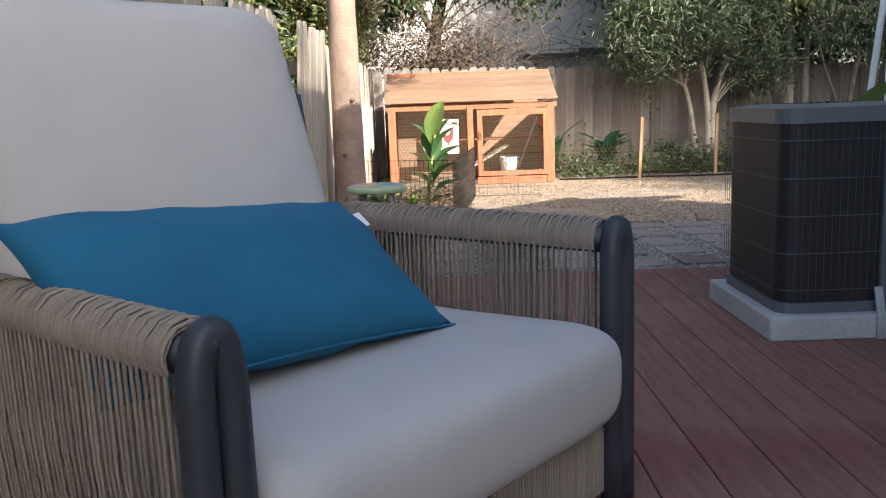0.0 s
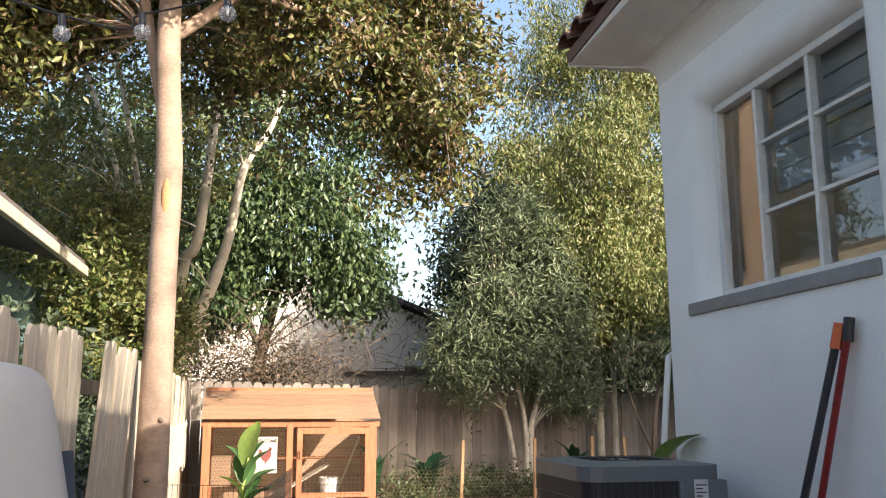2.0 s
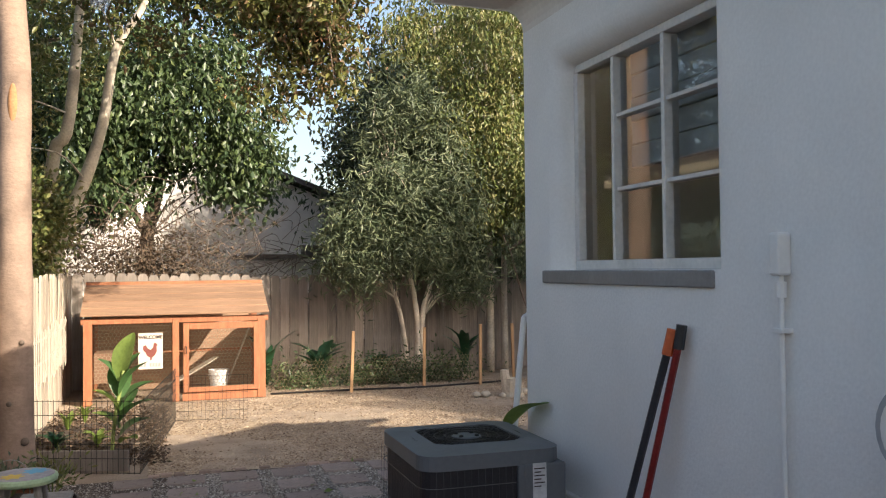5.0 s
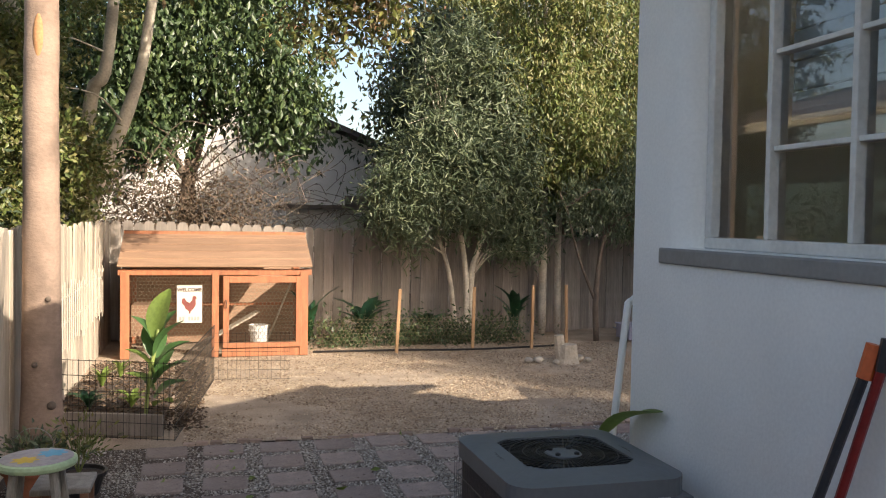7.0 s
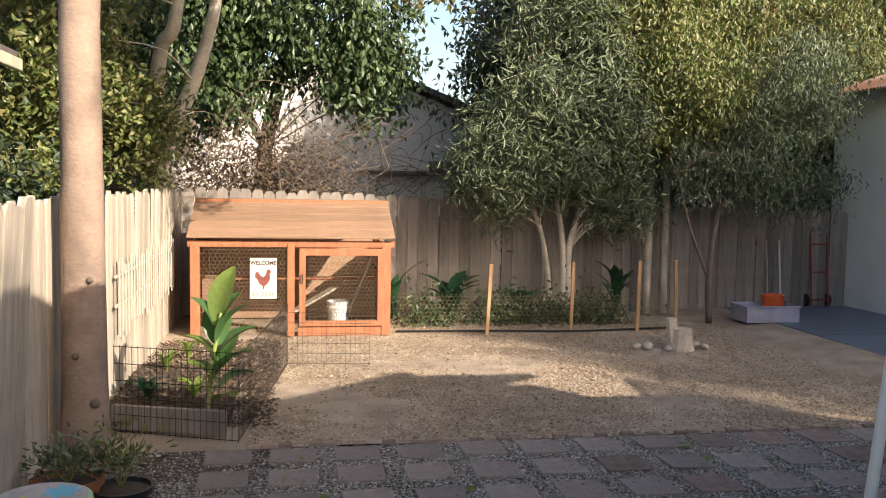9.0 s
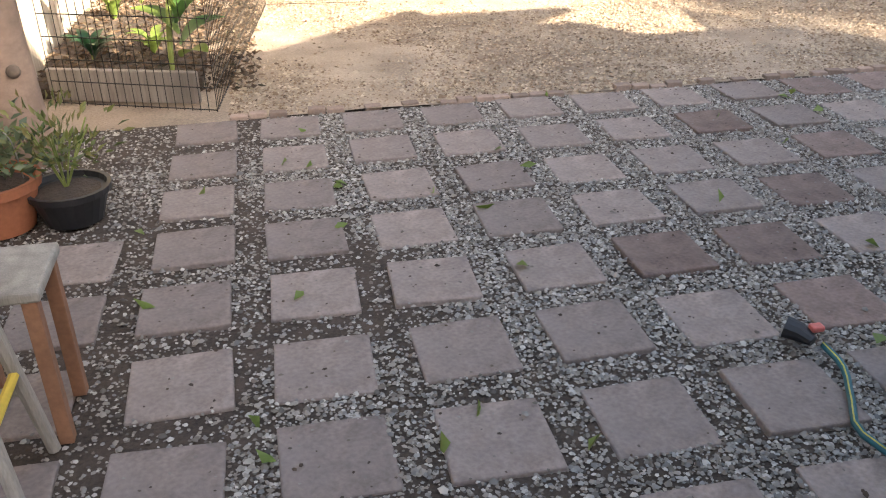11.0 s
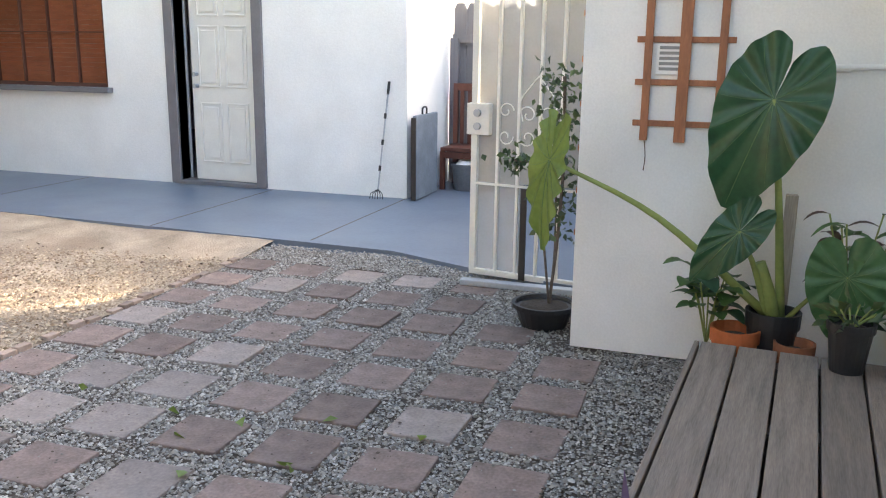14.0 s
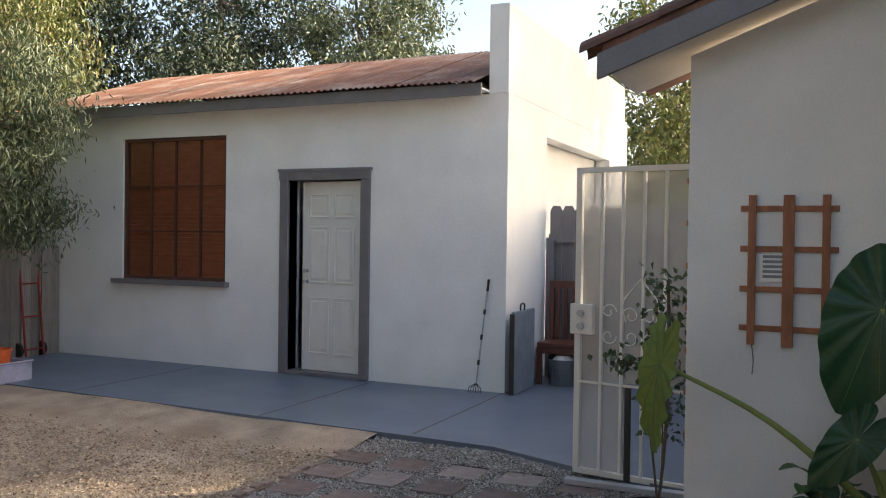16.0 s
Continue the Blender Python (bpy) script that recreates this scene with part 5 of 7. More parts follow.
def pot(name, m, label, r, h, material, category="pot", handle=False):
    root = thing(name, m, label, category)
    part("body", lathe(bmesh.new(), [(r * 0.72, 0), (r * 0.96, h * 0.82), (r * 1.04, h * 0.82), (r * 1.06, h), (r * 0.95, h), (r * 0.9, h * 0.85), (r * 0.7, h * 0.84)]), material, root)
    part("soil", lathe(bmesh.new(), [(r * 0.88, h * 0.83), (r * 0.5, h * 0.9), (0.01, h * 0.91)], 14), SOIL, root)
    return root


def bush(name, m, label, n, rad, leaf, material, seed, category="plant"):
    """A leafy clump on a few stems."""
    r2 = np.random.default_rng(seed)
    root = thing(name, m, label, category)
    bm = bmesh.new()
    for k in range(7):
        a = r2.uniform(0, 6.28)
        tube(bm, smooth_path([(0, 0, 0), (0.4 * rad[0] * math.cos(a), 0.4 * rad[1] * math.sin(a), rad[2] * 0.7), (0.8 * rad[0] * math.cos(a), 0.8 * rad[1] * math.sin(a), rad[2] * 1.3)], 3), 0.004, 4, False)
    part("stems", bm, STEM, root)["kind"] = "stuff"
    p = r2.normal(size=(n, 3)) * np.array(rad) * 0.5
    p[:, 2] = np.abs(p[:, 2]) + rad[2] * 0.55
    d = p - np.array((0, 0, rad[2] * 0.4)) + r2.normal(size=p.shape) * 0.05
    shards("foliage", p, d, leaf[0], leaf[1], material, root, rng=r2)
    return root


pot("terracotta_pot", pose(-0.98, -0.62, 0), "wide terracotta pot with a wire hoop by the fence", 0.17, 0.2, TERRA)
part("wire_hoop", tube(bmesh.new(), smooth_path([(-0.12, 0, 0.19), (-0.1, 0, 0.36), (0, 0, 0.42), (0.1, 0, 0.36), (0.12, 0, 0.19)], 5), 0.003, 5), WIRE, bpy.data.objects["terracotta_pot"])
bush("succulent", pose(-0.98, -0.62, 0.17), "grey-green succulent spilling from the terracotta pot", 260, (0.2, 0.18, 0.13), (0.05, 0.025), LEAF_GREY, 41)
pot("black_pot", pose(-0.72, -0.60, 0), "black plastic nursery pot by the fence", 0.15, 0.14, BLACKP)
bush("yellow_succulent", pose(-0.73, -0.58, 0.11), "yellow-green succulent in the black pot", 240, (0.16, 0.15, 0.2), (0.045, 0.016), LEAF_LIME, 42)
stool = thing("painted_stool", pose(-0.69, -2.13, 0), "round wooden stool with flowers painted on its green-edged seat", "stool")
STOOLG = mat("pale_green_paint", (0.42, 0.55, 0.32), 0.5, var=0.15, bump=0.1)
STOOLW = mat("worn_grey_wood", (0.33, 0.30, 0.26), 0.8, var=0.2, stretch=(4, 4, 0.6))
BLUEP = mat("sky_blue_paint", (0.12, 0.45, 0.62), 0.5, var=0.1, bump=0.05)
YELP = mat("yellow_paint", (0.72, 0.50, 0.08), 0.5, var=0.1, bump=0.05)
seat = part("seat", lathe(bmesh.new(), [(0.15, 0.60), (0.162, 0.606), (0.166, 0.62), (0.162, 0.633), (0.15, 0.638)], 32), STOOLG, stool, "pale green seat edge")
part("seat_top", lathe(bmesh.new(), [(0.15, 0.638), (0.148, 0.6405), (0.02, 0.6405)], 32), mat("worn_mauve_paint", (0.42, 0.38, 0.38), 0.6, var=0.2, stain=(0.5, 0.52, 0.45), stain_amt=0.6, stain_scale=14), seat)
for (cx, cy, r, mm) in ((0.055, 0.05, 0.055, BLUEP), (-0.04, -0.05, 0.05, YELP)):
    bm = bmesh.new()
    vs = [bm.verts.new((cx + r * (1 + 0.22 * math.cos(7 * a)) * math.cos(a), cy + r * (1 + 0.22 * math.cos(7 * a)) * math.sin(a), 0.642)) for a in (2 * math.pi * k / 42 for k in range(42))]
    bm.faces.new(vs)
    part("painted_flower", bm, mm, seat)
for k in range(4):
    a = radians(45 + 90 * k)
    part("leg", tube(bmesh.new(), [(0.2 * math.cos(a), 0.2 * math.sin(a), 0), (0.11 * math.cos(a), 0.11 * math.sin(a), 0.6)], [0.017, 0.02], 8), STOOLW, stool)
for k in range(4):
    a, b = radians(45 + 90 * k), radians(135 + 90 * k)
    for z in (0.2 + 0.06 * (k % 2), 0.4):
        rr = 0.2 - 0.09 * z / 0.6
        part("rung", tube(bmesh.new(), [(rr * math.cos(a), rr * math.sin(a), z), (rr * math.cos(b), rr * math.sin(b), z)], 0.012, 8), (BLUEP if z < 0.25 else YELP) if k % 2 else STOOLW, stool)
st2 = thing("wooden_stool", pose(-0.62, -1.86, 0), "low bare wooden stool behind the painted stool", "stool")
part("seat", block(-0.13, 0.13, -0.13, 0.13, 0.42, 0.45, 0.008), STOOLW, st2)
for x in (-0.1, 0.1):
    for y in (-0.1, 0.1):
        part("leg", block(x - 0.018, x + 0.018, y - 0.018, y + 0.018, 0, 0.42, 0.003), mat("reddish_wood", (0.28, 0.14, 0.08), 0.7) if "reddish_wood" not in bpy.data.materials else bpy.data.materials["reddish_wood"], st2)

# ---- house window and wall fittings ----
GLASS = glass_pane("window_glass")
window = thing("window_1", pose(HX + 0.10, 0, 0), "old multi-pane casement window with peeling grey-white frame", "window", kind="structure")
Y0, Y1, Z0, Z1 = WIN
YS = (-4.765, -4.465, -4.14, -3.875)
ZS = (1.665, 1.915, 2.178, 2.39)
bm = bmesh.new()
bx(bm, -0.03, 0.03, Y0, Y1, Z0, ZS[0], 0.004)
bx(bm, -0.03, 0.03, Y0, Y1, ZS[3], Z1, 0.004)
bx(bm, -0.03, 0.03, Y0, YS[0], ZS[0], ZS[3], 0.004)
bx(bm, -0.03, 0.03, YS[3], Y1, ZS[0], ZS[3], 0.004)
part("window_frame", bm, FRAMEP, window)
for y in YS[1:3]:
    part("mullion", block(-0.028, 0.028, y - 0.010, y + 0.010, ZS[0], ZS[3], 0.003), FRAMEP, window)
for z in ZS[1:3]:
    part("muntin", block(-0.02, 0.02, YS[0], YS[2] - 0.014, z - 0.007, z + 0.007, 0.002), FRAMEP, window)
for i in range(2):
    for j in range(3):
        part("pane", pane_sheet(0.0, YS[i] + 0.001, YS[i + 1] - 0.015, ZS[j] + 0.001, ZS[j + 1] - 0.012), GLASS, window).visible_shadow = False
part("pane", pane_sheet(0.0, YS[2] + 0.015, YS[3] - 0.001, ZS[0] + 0.001, ZS[3] - 0.001), GLASS, window).visible_shadow = False
tagged(part("window_sill", block(HX - 0.012, HX + 0.098, Y0 - 0.03, Y1 + 0.135, 1.578, 1.628, 0.006), SILLGREY, None, "grey painted projecting window sill"), "grey painted projecting window sill", "sill", kind="structure")
shade = thing("roman_blind", pose(HX + 0.175, 0, 0), "greyish fabric roman blind half lowered behind the glass", "blind")
FABRIC = mat("grey_fabric", (0.60, 0.59, 0.60), 0.9, var=0.08, bump=0.1)
for k in range(6):
    part("fold", block(-0.012 - 0.004 * (k % 2), 0.012, Y0 + 0.01, YS[2] + 0.02, 2.50 - 0.084 * (k + 1), 2.50 - 0.084 * k - 0.004, 0.004), FABRIC, shade)
METALG = mat("grey_galvanised", (0.42, 0.44, 0.46), 0.5, 0.3, var=0.1, bump=0.05)
conduit = thing("conduit", pose(HX, -5.12, -0.025), "painted white electrical conduit with a small box on the wall", "conduit")
part("box", block(-0.04, 0, -0.018, 0.018, 1.64, 1.745, 0.006), WHITEP, conduit)
part("pipe", tube(bmesh.new(), [(-0.018, 0, DECK_Z + 0.025), (-0.018, 0, 1.64)], 0.007, 8), WHITEP, conduit)
part("collar", tube(bmesh.new(), [(-0.018, 0, 1.585), (-0.018, 0, 1.625)], 0.013, 10), WHITEP, conduit)
part("strap", block(-0.034, 0.0, -0.02, 0.02, 1.50, 1.512, 0.002), WHITEP, conduit)
meter = thing("electric_meter", pose(HX, -5.65, 0), "grey electric meter with a round dial on a metal box", "meter")
part("box", block(-0.09, 0, -0.15, 0.13, 0.85, 1.28, 0.01), METALG, meter)
part("upper_box", block(-0.07, 0, -0.2, 0.08, 1.43, 1.75, 0.01), METALG, meter)
bm = tube(bmesh.new(), [(-0.08, 0.02, 1.33), (-0.15, 0.02, 1.33)], [0.095, 0.09], 24)
dial = part("meter_housing", bm, METALG, meter, smooth=False)
part("dial_face", tube(bmesh.new(), [(-0.15, 0.02, 1.33), (-0.153, 0.02, 1.33)], 0.075, 24), WHITEP, dial)
for k in range(3):
    part("print_bar", block(-0.1555, -0.1545, -0.02, 0.06, 1.30 + 0.025 * k, 1.307 + 0.025 * k), INK, dial)
lowpipe = thing("wall_pipe", pose(HX, 0, 0), "thin white pipe run low along the stucco wall", "pipe")
part("pipe", tube(bmesh.new(), [(-0.02, -5.45, 0.83), (-0.02, -4.7, 0.815), (-0.02, -4.0, 0.795), (-0.02, -3.6, 0.79)], 0.012, 8), WHITEP, lowpipe)
corner_pipe = thing("corner_pipe", pose(HX + 0.03, HY + 0.05, 0), "white drain pipe bent over at the house corner", "pipe")
part("pipe", tube(bmesh.new(), smooth_path([(-0.10, 0.02, 0.0), (-0.085, 0.01, 0.7), (-0.03, 0.0, 1.35), (-0.01, 0, 1.43), (0.04, -0.02, 1.46), (0.06, -0.03, 1.45)], 5), 0.013, 10), WHITEP, corner_pipe, smooth=True)

# ---- air conditioner ----
ac = thing("air_conditioner", pose(1.04, -3.865, DECK_Z + 0.085), "dark grey outdoor air conditioner with black coil sides and warning labels", "air conditioner")
ACG = mat("ac_grey_paint", (0.13, 0.14, 0.15), 0.45, 0.1, var=0.08, bump=0.05)
ACB = mat("ac_black_coil", (0.028, 0.026, 0.03), 0.5, 0.3, var=0.2, fine=200, bump=0.3)
W2, D2, H2 = 0.255, 0.285, 0.685


def rounded_slab(bm, w, d, z0, z1, r, n=5, hole=0.0):
    """An upright-sided block with round corners in plan, with an open round hole if asked for."""
    ring = []
    for cx, cy, a0 in ((w - r, d - r, 0), (-w + r, d - r, 90), (-w + r, -d + r, 180), (w - r, -d + r, 270)):
        for k in range(n + 1):
            a = radians(a0 + 90 * k / n)
            ring.append((cx + r * math.cos(a), cy + r * math.sin(a)))
    lo = [bm.verts.new((x, y, z0)) for x, y in ring]
    hi = [bm.verts.new((x, y, z1)) for x, y in ring]
    m = len(ring)
    for i in range(m):
        bm.faces.new((lo[i], lo[(i + 1) % m], hi[(i + 1) % m], hi[i]))
    if hole:
        inn = [[bm.verts.new((hole * math.cos(math.atan2(y / d, x / w)), hole * math.sin(math.atan2(y / d, x / w)), z)) for x, y in ring] for z in (z1 + 0.012, z0 - 0.02)]
        for i in range(m):
            j = (i + 1) % m
            bm.faces.new((hi[i], hi[j], inn[0][j], inn[0][i]))
            bm.faces.new((inn[0][i], inn[0][j], inn[1][j], inn[1][i]))
    else:
        bm.faces.new(hi)
    bm.faces.new(lo[::-1])
    return bm


part("base_pan", rounded_slab(bmesh.new(), W2, D2, 0, 0.035, 0.06), ACG, ac)
part("coil", rounded_slab(bmesh.new(), W2 - 0.012, D2 - 0.012, 0.035, H2 - 0.05, 0.055), ACB, ac)
bm = rounded_slab(bmesh.new(), W2, D2, H2 - 0.05, H2, 0.07, hole=0.205)
part("top_cover", bm, ACG, ac)
bm = bmesh.new()
for k in range(64):
    a = 2 * math.pi * k / 64
    tube(bm, [(0.055 * math.cos(a), 0.055 * math.sin(a), H2 + 0.004), (0.205 * math.cos(a), 0.205 * math.sin(a), H2 + 0.006)], 0.0022, 4, False)
for r in (0.08, 0.12, 0.16, 0.2):
    tube(bm, [(r * math.cos(2 * math.pi * k / 32), r * math.sin(2 * math.pi * k / 32), H2 + 0.006) for k in range(33)], 0.0022, 4, False)
part("fan_grille", bm, BLACKWIRE, ac)
part("fan_hub", lathe(bmesh.new(), [(0.058, H2 - 0.03), (0.058, H2 + 0.002), (0.05, H2 + 0.008), (0.01, H2 + 0.009)], 20), ACG, ac)
part("fan_well", lathe(bmesh.new(), [(0.204, H2 - 0.2), (0.01, H2 - 0.2)], 20), BLACKWIRE, ac)
for k in range(4):
    a = radians(45 + 90 * k)
    part("bolt", lathe(bmesh.new(), [(0.008, H2 + 0.002), (0.008, H2 + 0.014), (0.002, H2 + 0.016)], 8, (0.042 * math.cos(a), 0.042 * math.sin(a), 0)), BLACKWIRE, ac)
GUARD = mat("guard_grey", (0.09, 0.09, 0.092), 0.5, 0.3, bump=0)
for k in range(5):
    z = 0.08 + 0.125 * k
    pts = []
    for cx, cy, a0 in ((W2 - 0.06, D2 - 0.06, 0), (-W2 + 0.06, D2 - 0.06, 90), (-W2 + 0.06, -D2 + 0.06, 180)):
        for q in range(4):
            a = radians(a0 + 30 * q)
            pts.append((cx + 0.062 * math.cos(a), cy + 0.062 * math.sin(a), z))
    pts.append((0.1, -D2 - 0.002, z))
    part("guard_band", tube(bmesh.new(), pts, 0.0018, 4, False), GUARD, ac)
bm = bmesh.new()
for k in range(22):
    y = -D2 + 0.05 + k * 0.0235
    tube(bm, [(-W2 - 0.002, y, 0.035), (-W2 - 0.002, y, H2 - 0.05)], 0.0009, 3, False)
for k in range(14):
    x = -W2 + 0.05 + k * 0.0245
    tube(bm, [(x, -D2 - 0.002, 0.035), (x, -D2 - 0.002, H2 - 0.05)], 0.0009, 3, False)
part("guard_wire", bm, GUARD, ac)["kind"] = "stuff"
part("control_panel", block(0.105, W2 + 0.004, -D2 - 0.008, -D2 + 0.10, 0.29, H2 - 0.048, 0.006), ACG, ac)
part("corner_post", block(0.085, 0.165, -D2 - 0.004, -D2 + 0.05, 0.035, H2 - 0.05, 0.006), ACG, ac)
part("service_valve_bay", block(0.165, W2 - 0.02, -D2 + 0.02, -D2 + 0.10, 0.035, 0.29, 0.004), ACG, ac)
lab = part("rating_label", block(0.135, 0.185, -D2 - 0.0095, -D2 - 0.008, 0.52, 0.64), mat("label_white", (0.6, 0.6, 0.6), 0.5, bump=0), ac, "white printed rating label")
for k in range(6):
    part("print_bar", block(0.14, 0.165 + 0.014 * (k % 2), -D2 - 0.0105, -D2 - 0.0096, 0.56 + 0.012 * k, 0.564 + 0.012 * k), INK, lab)
lab2 = part("warning_label", block(0.14, 0.245, -D2 - 0.0095, -D2 - 0.008, 0.30, 0.41), mat("label_black", (0.03, 0.03, 0.035), 0.5, bump=0), ac, "black and orange warning label")
part("label_stripe", block(0.14, 0.245, -D2 - 0.0105, -D2 - 0.0096, 0.395, 0.41), mat("label_orange", (0.75, 0.30, 0.04), 0.5, bump=0), lab2)
part("label_stripe", block(0.14, 0.245, -D2 - 0.0105, -D2 - 0.0096, 0.302, 0.318), bpy.data.materials["label_orange"], lab2)
part("label_panel", block(0.18, 0.214, -D2 - 0.0105, -D2 - 0.0096, 0.32, 0.394), bpy.data.materials["label_white"], lab2)
part("label_figure", block(0.188, 0.205, -D2 - 0.0112, -D2 - 0.0106, 0.335, 0.372), INK, lab2)
strap = bx(bmesh.new(), 0.058, 0.085, -0.338, -0.330, -0.083, -0.005)
bx(strap, 0.058, 0.085, -0.003, 0.003, 0.0, 0.10, 0.0, pose(0, -0.334, -0.008, -18))
part("tie_strap", strap, METALG, ac, "bent metal tie-down strap")
GREYPIPE = mat("grey_pipe_wrap", (0.16, 0.15, 0.15), 0.6, var=0.15)
part("refrigerant_pipe", tube(bmesh.new(), smooth_path([(0.24, -0.2, 0.265), (0.31, -0.26, 0.27), (0.345, -0.38, 0.26), (0.34, -0.42, 0.18), (0.35, -0.43, 0.1)], 6), 0.016, 8), GREYPIPE, ac, smooth=True)
part("cable_conduit", tube(bmesh.new(), smooth_path([(0.235, -0.19, 0.25), (0.27, -0.26, 0.12), (0.31, -0.36, 0.03), (0.35, -0.42, 0.0)], 6), 0.010, 8), mat("pale_conduit", (0.32, 0.31, 0.29), 0.5), ac, smooth=True)
tagged(part("concrete_pad", block(0.745, 1.365, -4.19, -3.54, DECK_Z, DECK_Z + 0.084, 0.008), mat("pad_concrete", (0.48, 0.48, 0.47), 0.9, var=0.12, bump=0.3)), "pale concrete equipment pad on the deck", "pad")

TARO = (1.35, -3.46, 0.945)     # foot of the leaf
# ---- poles and dustpan ----
pole = thing("pruner_pole", pose(0, 0, 0), "grey extension pole with an orange grip leaning on the wall", "pole")
part("shaft", tube(bmesh.new(), [(1.27, -4.31, 0.27), (1.385, -4.66, 1.38)], 0.012, 8), mat("grey_shaft", (0.045, 0.047, 0.055), 0.4, 0.3), pole)
part("grip", tube(bmesh.new(), [(1.388, -4.661, 1.38), (1.402, -4.672, 1.455)], 0.018, 10), mat("orange_grip", (0.55, 0.11, 0.03), 0.5), pole)
part("tape_wrap", tube(bmesh.new(), [(1.2765, -4.330, 0.333), (1.293, -4.380, 0.492)], [0.015, 0.017], 9), mat("silver_tape", (0.6, 0.6, 0.62), 0.3, 0.6, var=0.3, fine=160, bump=0.6), pole, "crumpled silver tape")
part("blue_tip", tube(bmesh.new(), [(1.267, -4.301, 0.254), (1.2765, -4.330, 0.333)], [0.009, 0.0165], 9), mat("blue_plastic", (0.02, 0.07, 0.28), 0.4, bump=0), pole, "blue plastic tip")
pole2 = thing("red_pole", pose(0, 0, 0), "dark red broom pole with a black cap leaning on the wall", "pole")
part("shaft", tube(bmesh.new(), [(1.32, -4.37, 0.27), (1.405, -4.70, 1.43)], 0.011, 8), mat("dark_red_paint", (0.22, 0.02, 0.018), 0.35, bump=0), pole2)
part("cap", tube(bmesh.new(), [(1.402, -4.697, 1.40), (1.41, -4.704, 1.47)], 0.016, 8), BLACKP, pole2)
part("clip", block(1.295, 1.35, -4.41, -4.35, 0.29, 0.34, 0.006), mat("orange_red_plastic", (0.6, 0.08, 0.03), 0.4), pole2)
pan = thing("dustpan", pose(1.325, -4.415, DECK_Z), "low black dustpan with a red edge lying on the deck", "dustpan")
scoop = bmesh.new()
tube(scoop, [(0, 0, 0.0), (0, 0, 0.012), (0, 0.004, 0.05), (0, 0.008, 0.074), (0, 0.01, 0.078), (0, 0.01, 0.072)], [0.100, 0.104, 0.094, 0.084, 0.078, 0.070], 20)
part("scoop", scoop, mat("scuffed_black_plastic", (0.02, 0.02, 0.024), 0.6, var=0.4, fine=90, bump=0.4), pan)
part("lip", tube(bmesh.new(), [(-0.112, 0.02, 0.006), (-0.1, -0.05, 0.005), (-0.06, -0.105, 0.006)], 0.005, 6), mat("worn_grey_edge", (0.3, 0.24, 0.22), 0.6, var=0.3), pan, "worn pale front edge")
part("handle_joint", tube(bmesh.new(), smooth_path([(-0.06, 0.01, 0.072), (-0.045, 0.01, 0.088), (0.0, 0.0, 0.098), (0.045, -0.03, 0.115), (0.055, -0.05, 0.095), (0.03, -0.06, 0.072)], 5), 0.009, 8), bpy.data.materials["orange_red_plastic"], pan, "orange hinged handle loop", smooth=True)
tr = thing("taro_leaf_plant", pose(TARO[0], TARO[1], 0), "tall stem with one long green leaf by the house corner", "plant")
part("stem", tube(bmesh.new(), smooth_path([(0, 0, 0), (-0.02, 0.0, 0.5), (0.0, 0.0, TARO[2])], 4), 0.008, 6), STEM, tr)
part("leaf", blade(bmesh.new(), (0.0, 0.0, TARO[2]), (0.06, -0.32, TARO[2] + 0.165), 0.10, 0.08, 0.0, 0.35), BIGLEAF2, tr, smooth=True)
part("lower_leaf", blade(bmesh.new(), (-0.01, 0.0, TARO[2] - 0.25), (-0.12, 0.05, TARO[2] - 0.05), 0.08, 0.12, 0.0, 0.3), BIGLEAF, tr, smooth=True)

# ---- armchair ----
arm = thing("rope_armchair", pose(-0.302, -5.649, DECK_Z, 0, 0, 49.7), "rope-woven outdoor armchair with dark metal frame and pale cushions", "armchair")
FRM = mat("dark_grey_powder_coat", (0.045, 0.05, 0.062), 0.45, 0.2, var=0.12, bump=0.1)
ROPE = mat("taupe_rope", (0.29, 0.235, 0.185), 0.85, var=0.15, fine=300, bump=0.5, island=0.12)
CUSH = mat("pale_grey_canvas", (0.52, 0.495, 0.465), 0.95, var=0.06, scale=3, fine=500, bump=0.25, dist=0.001, stain=(0.34, 0.325, 0.31), stain_amt=0.4, stain_scale=3)
TEAL = mat("teal_blue_canvas", (0.012, 0.125, 0.225), 0.9, var=0.1, scale=4, fine=600, bump=0.3, dist=0.001)
AH, AW, AD = 0.555, 0.478, 0.80
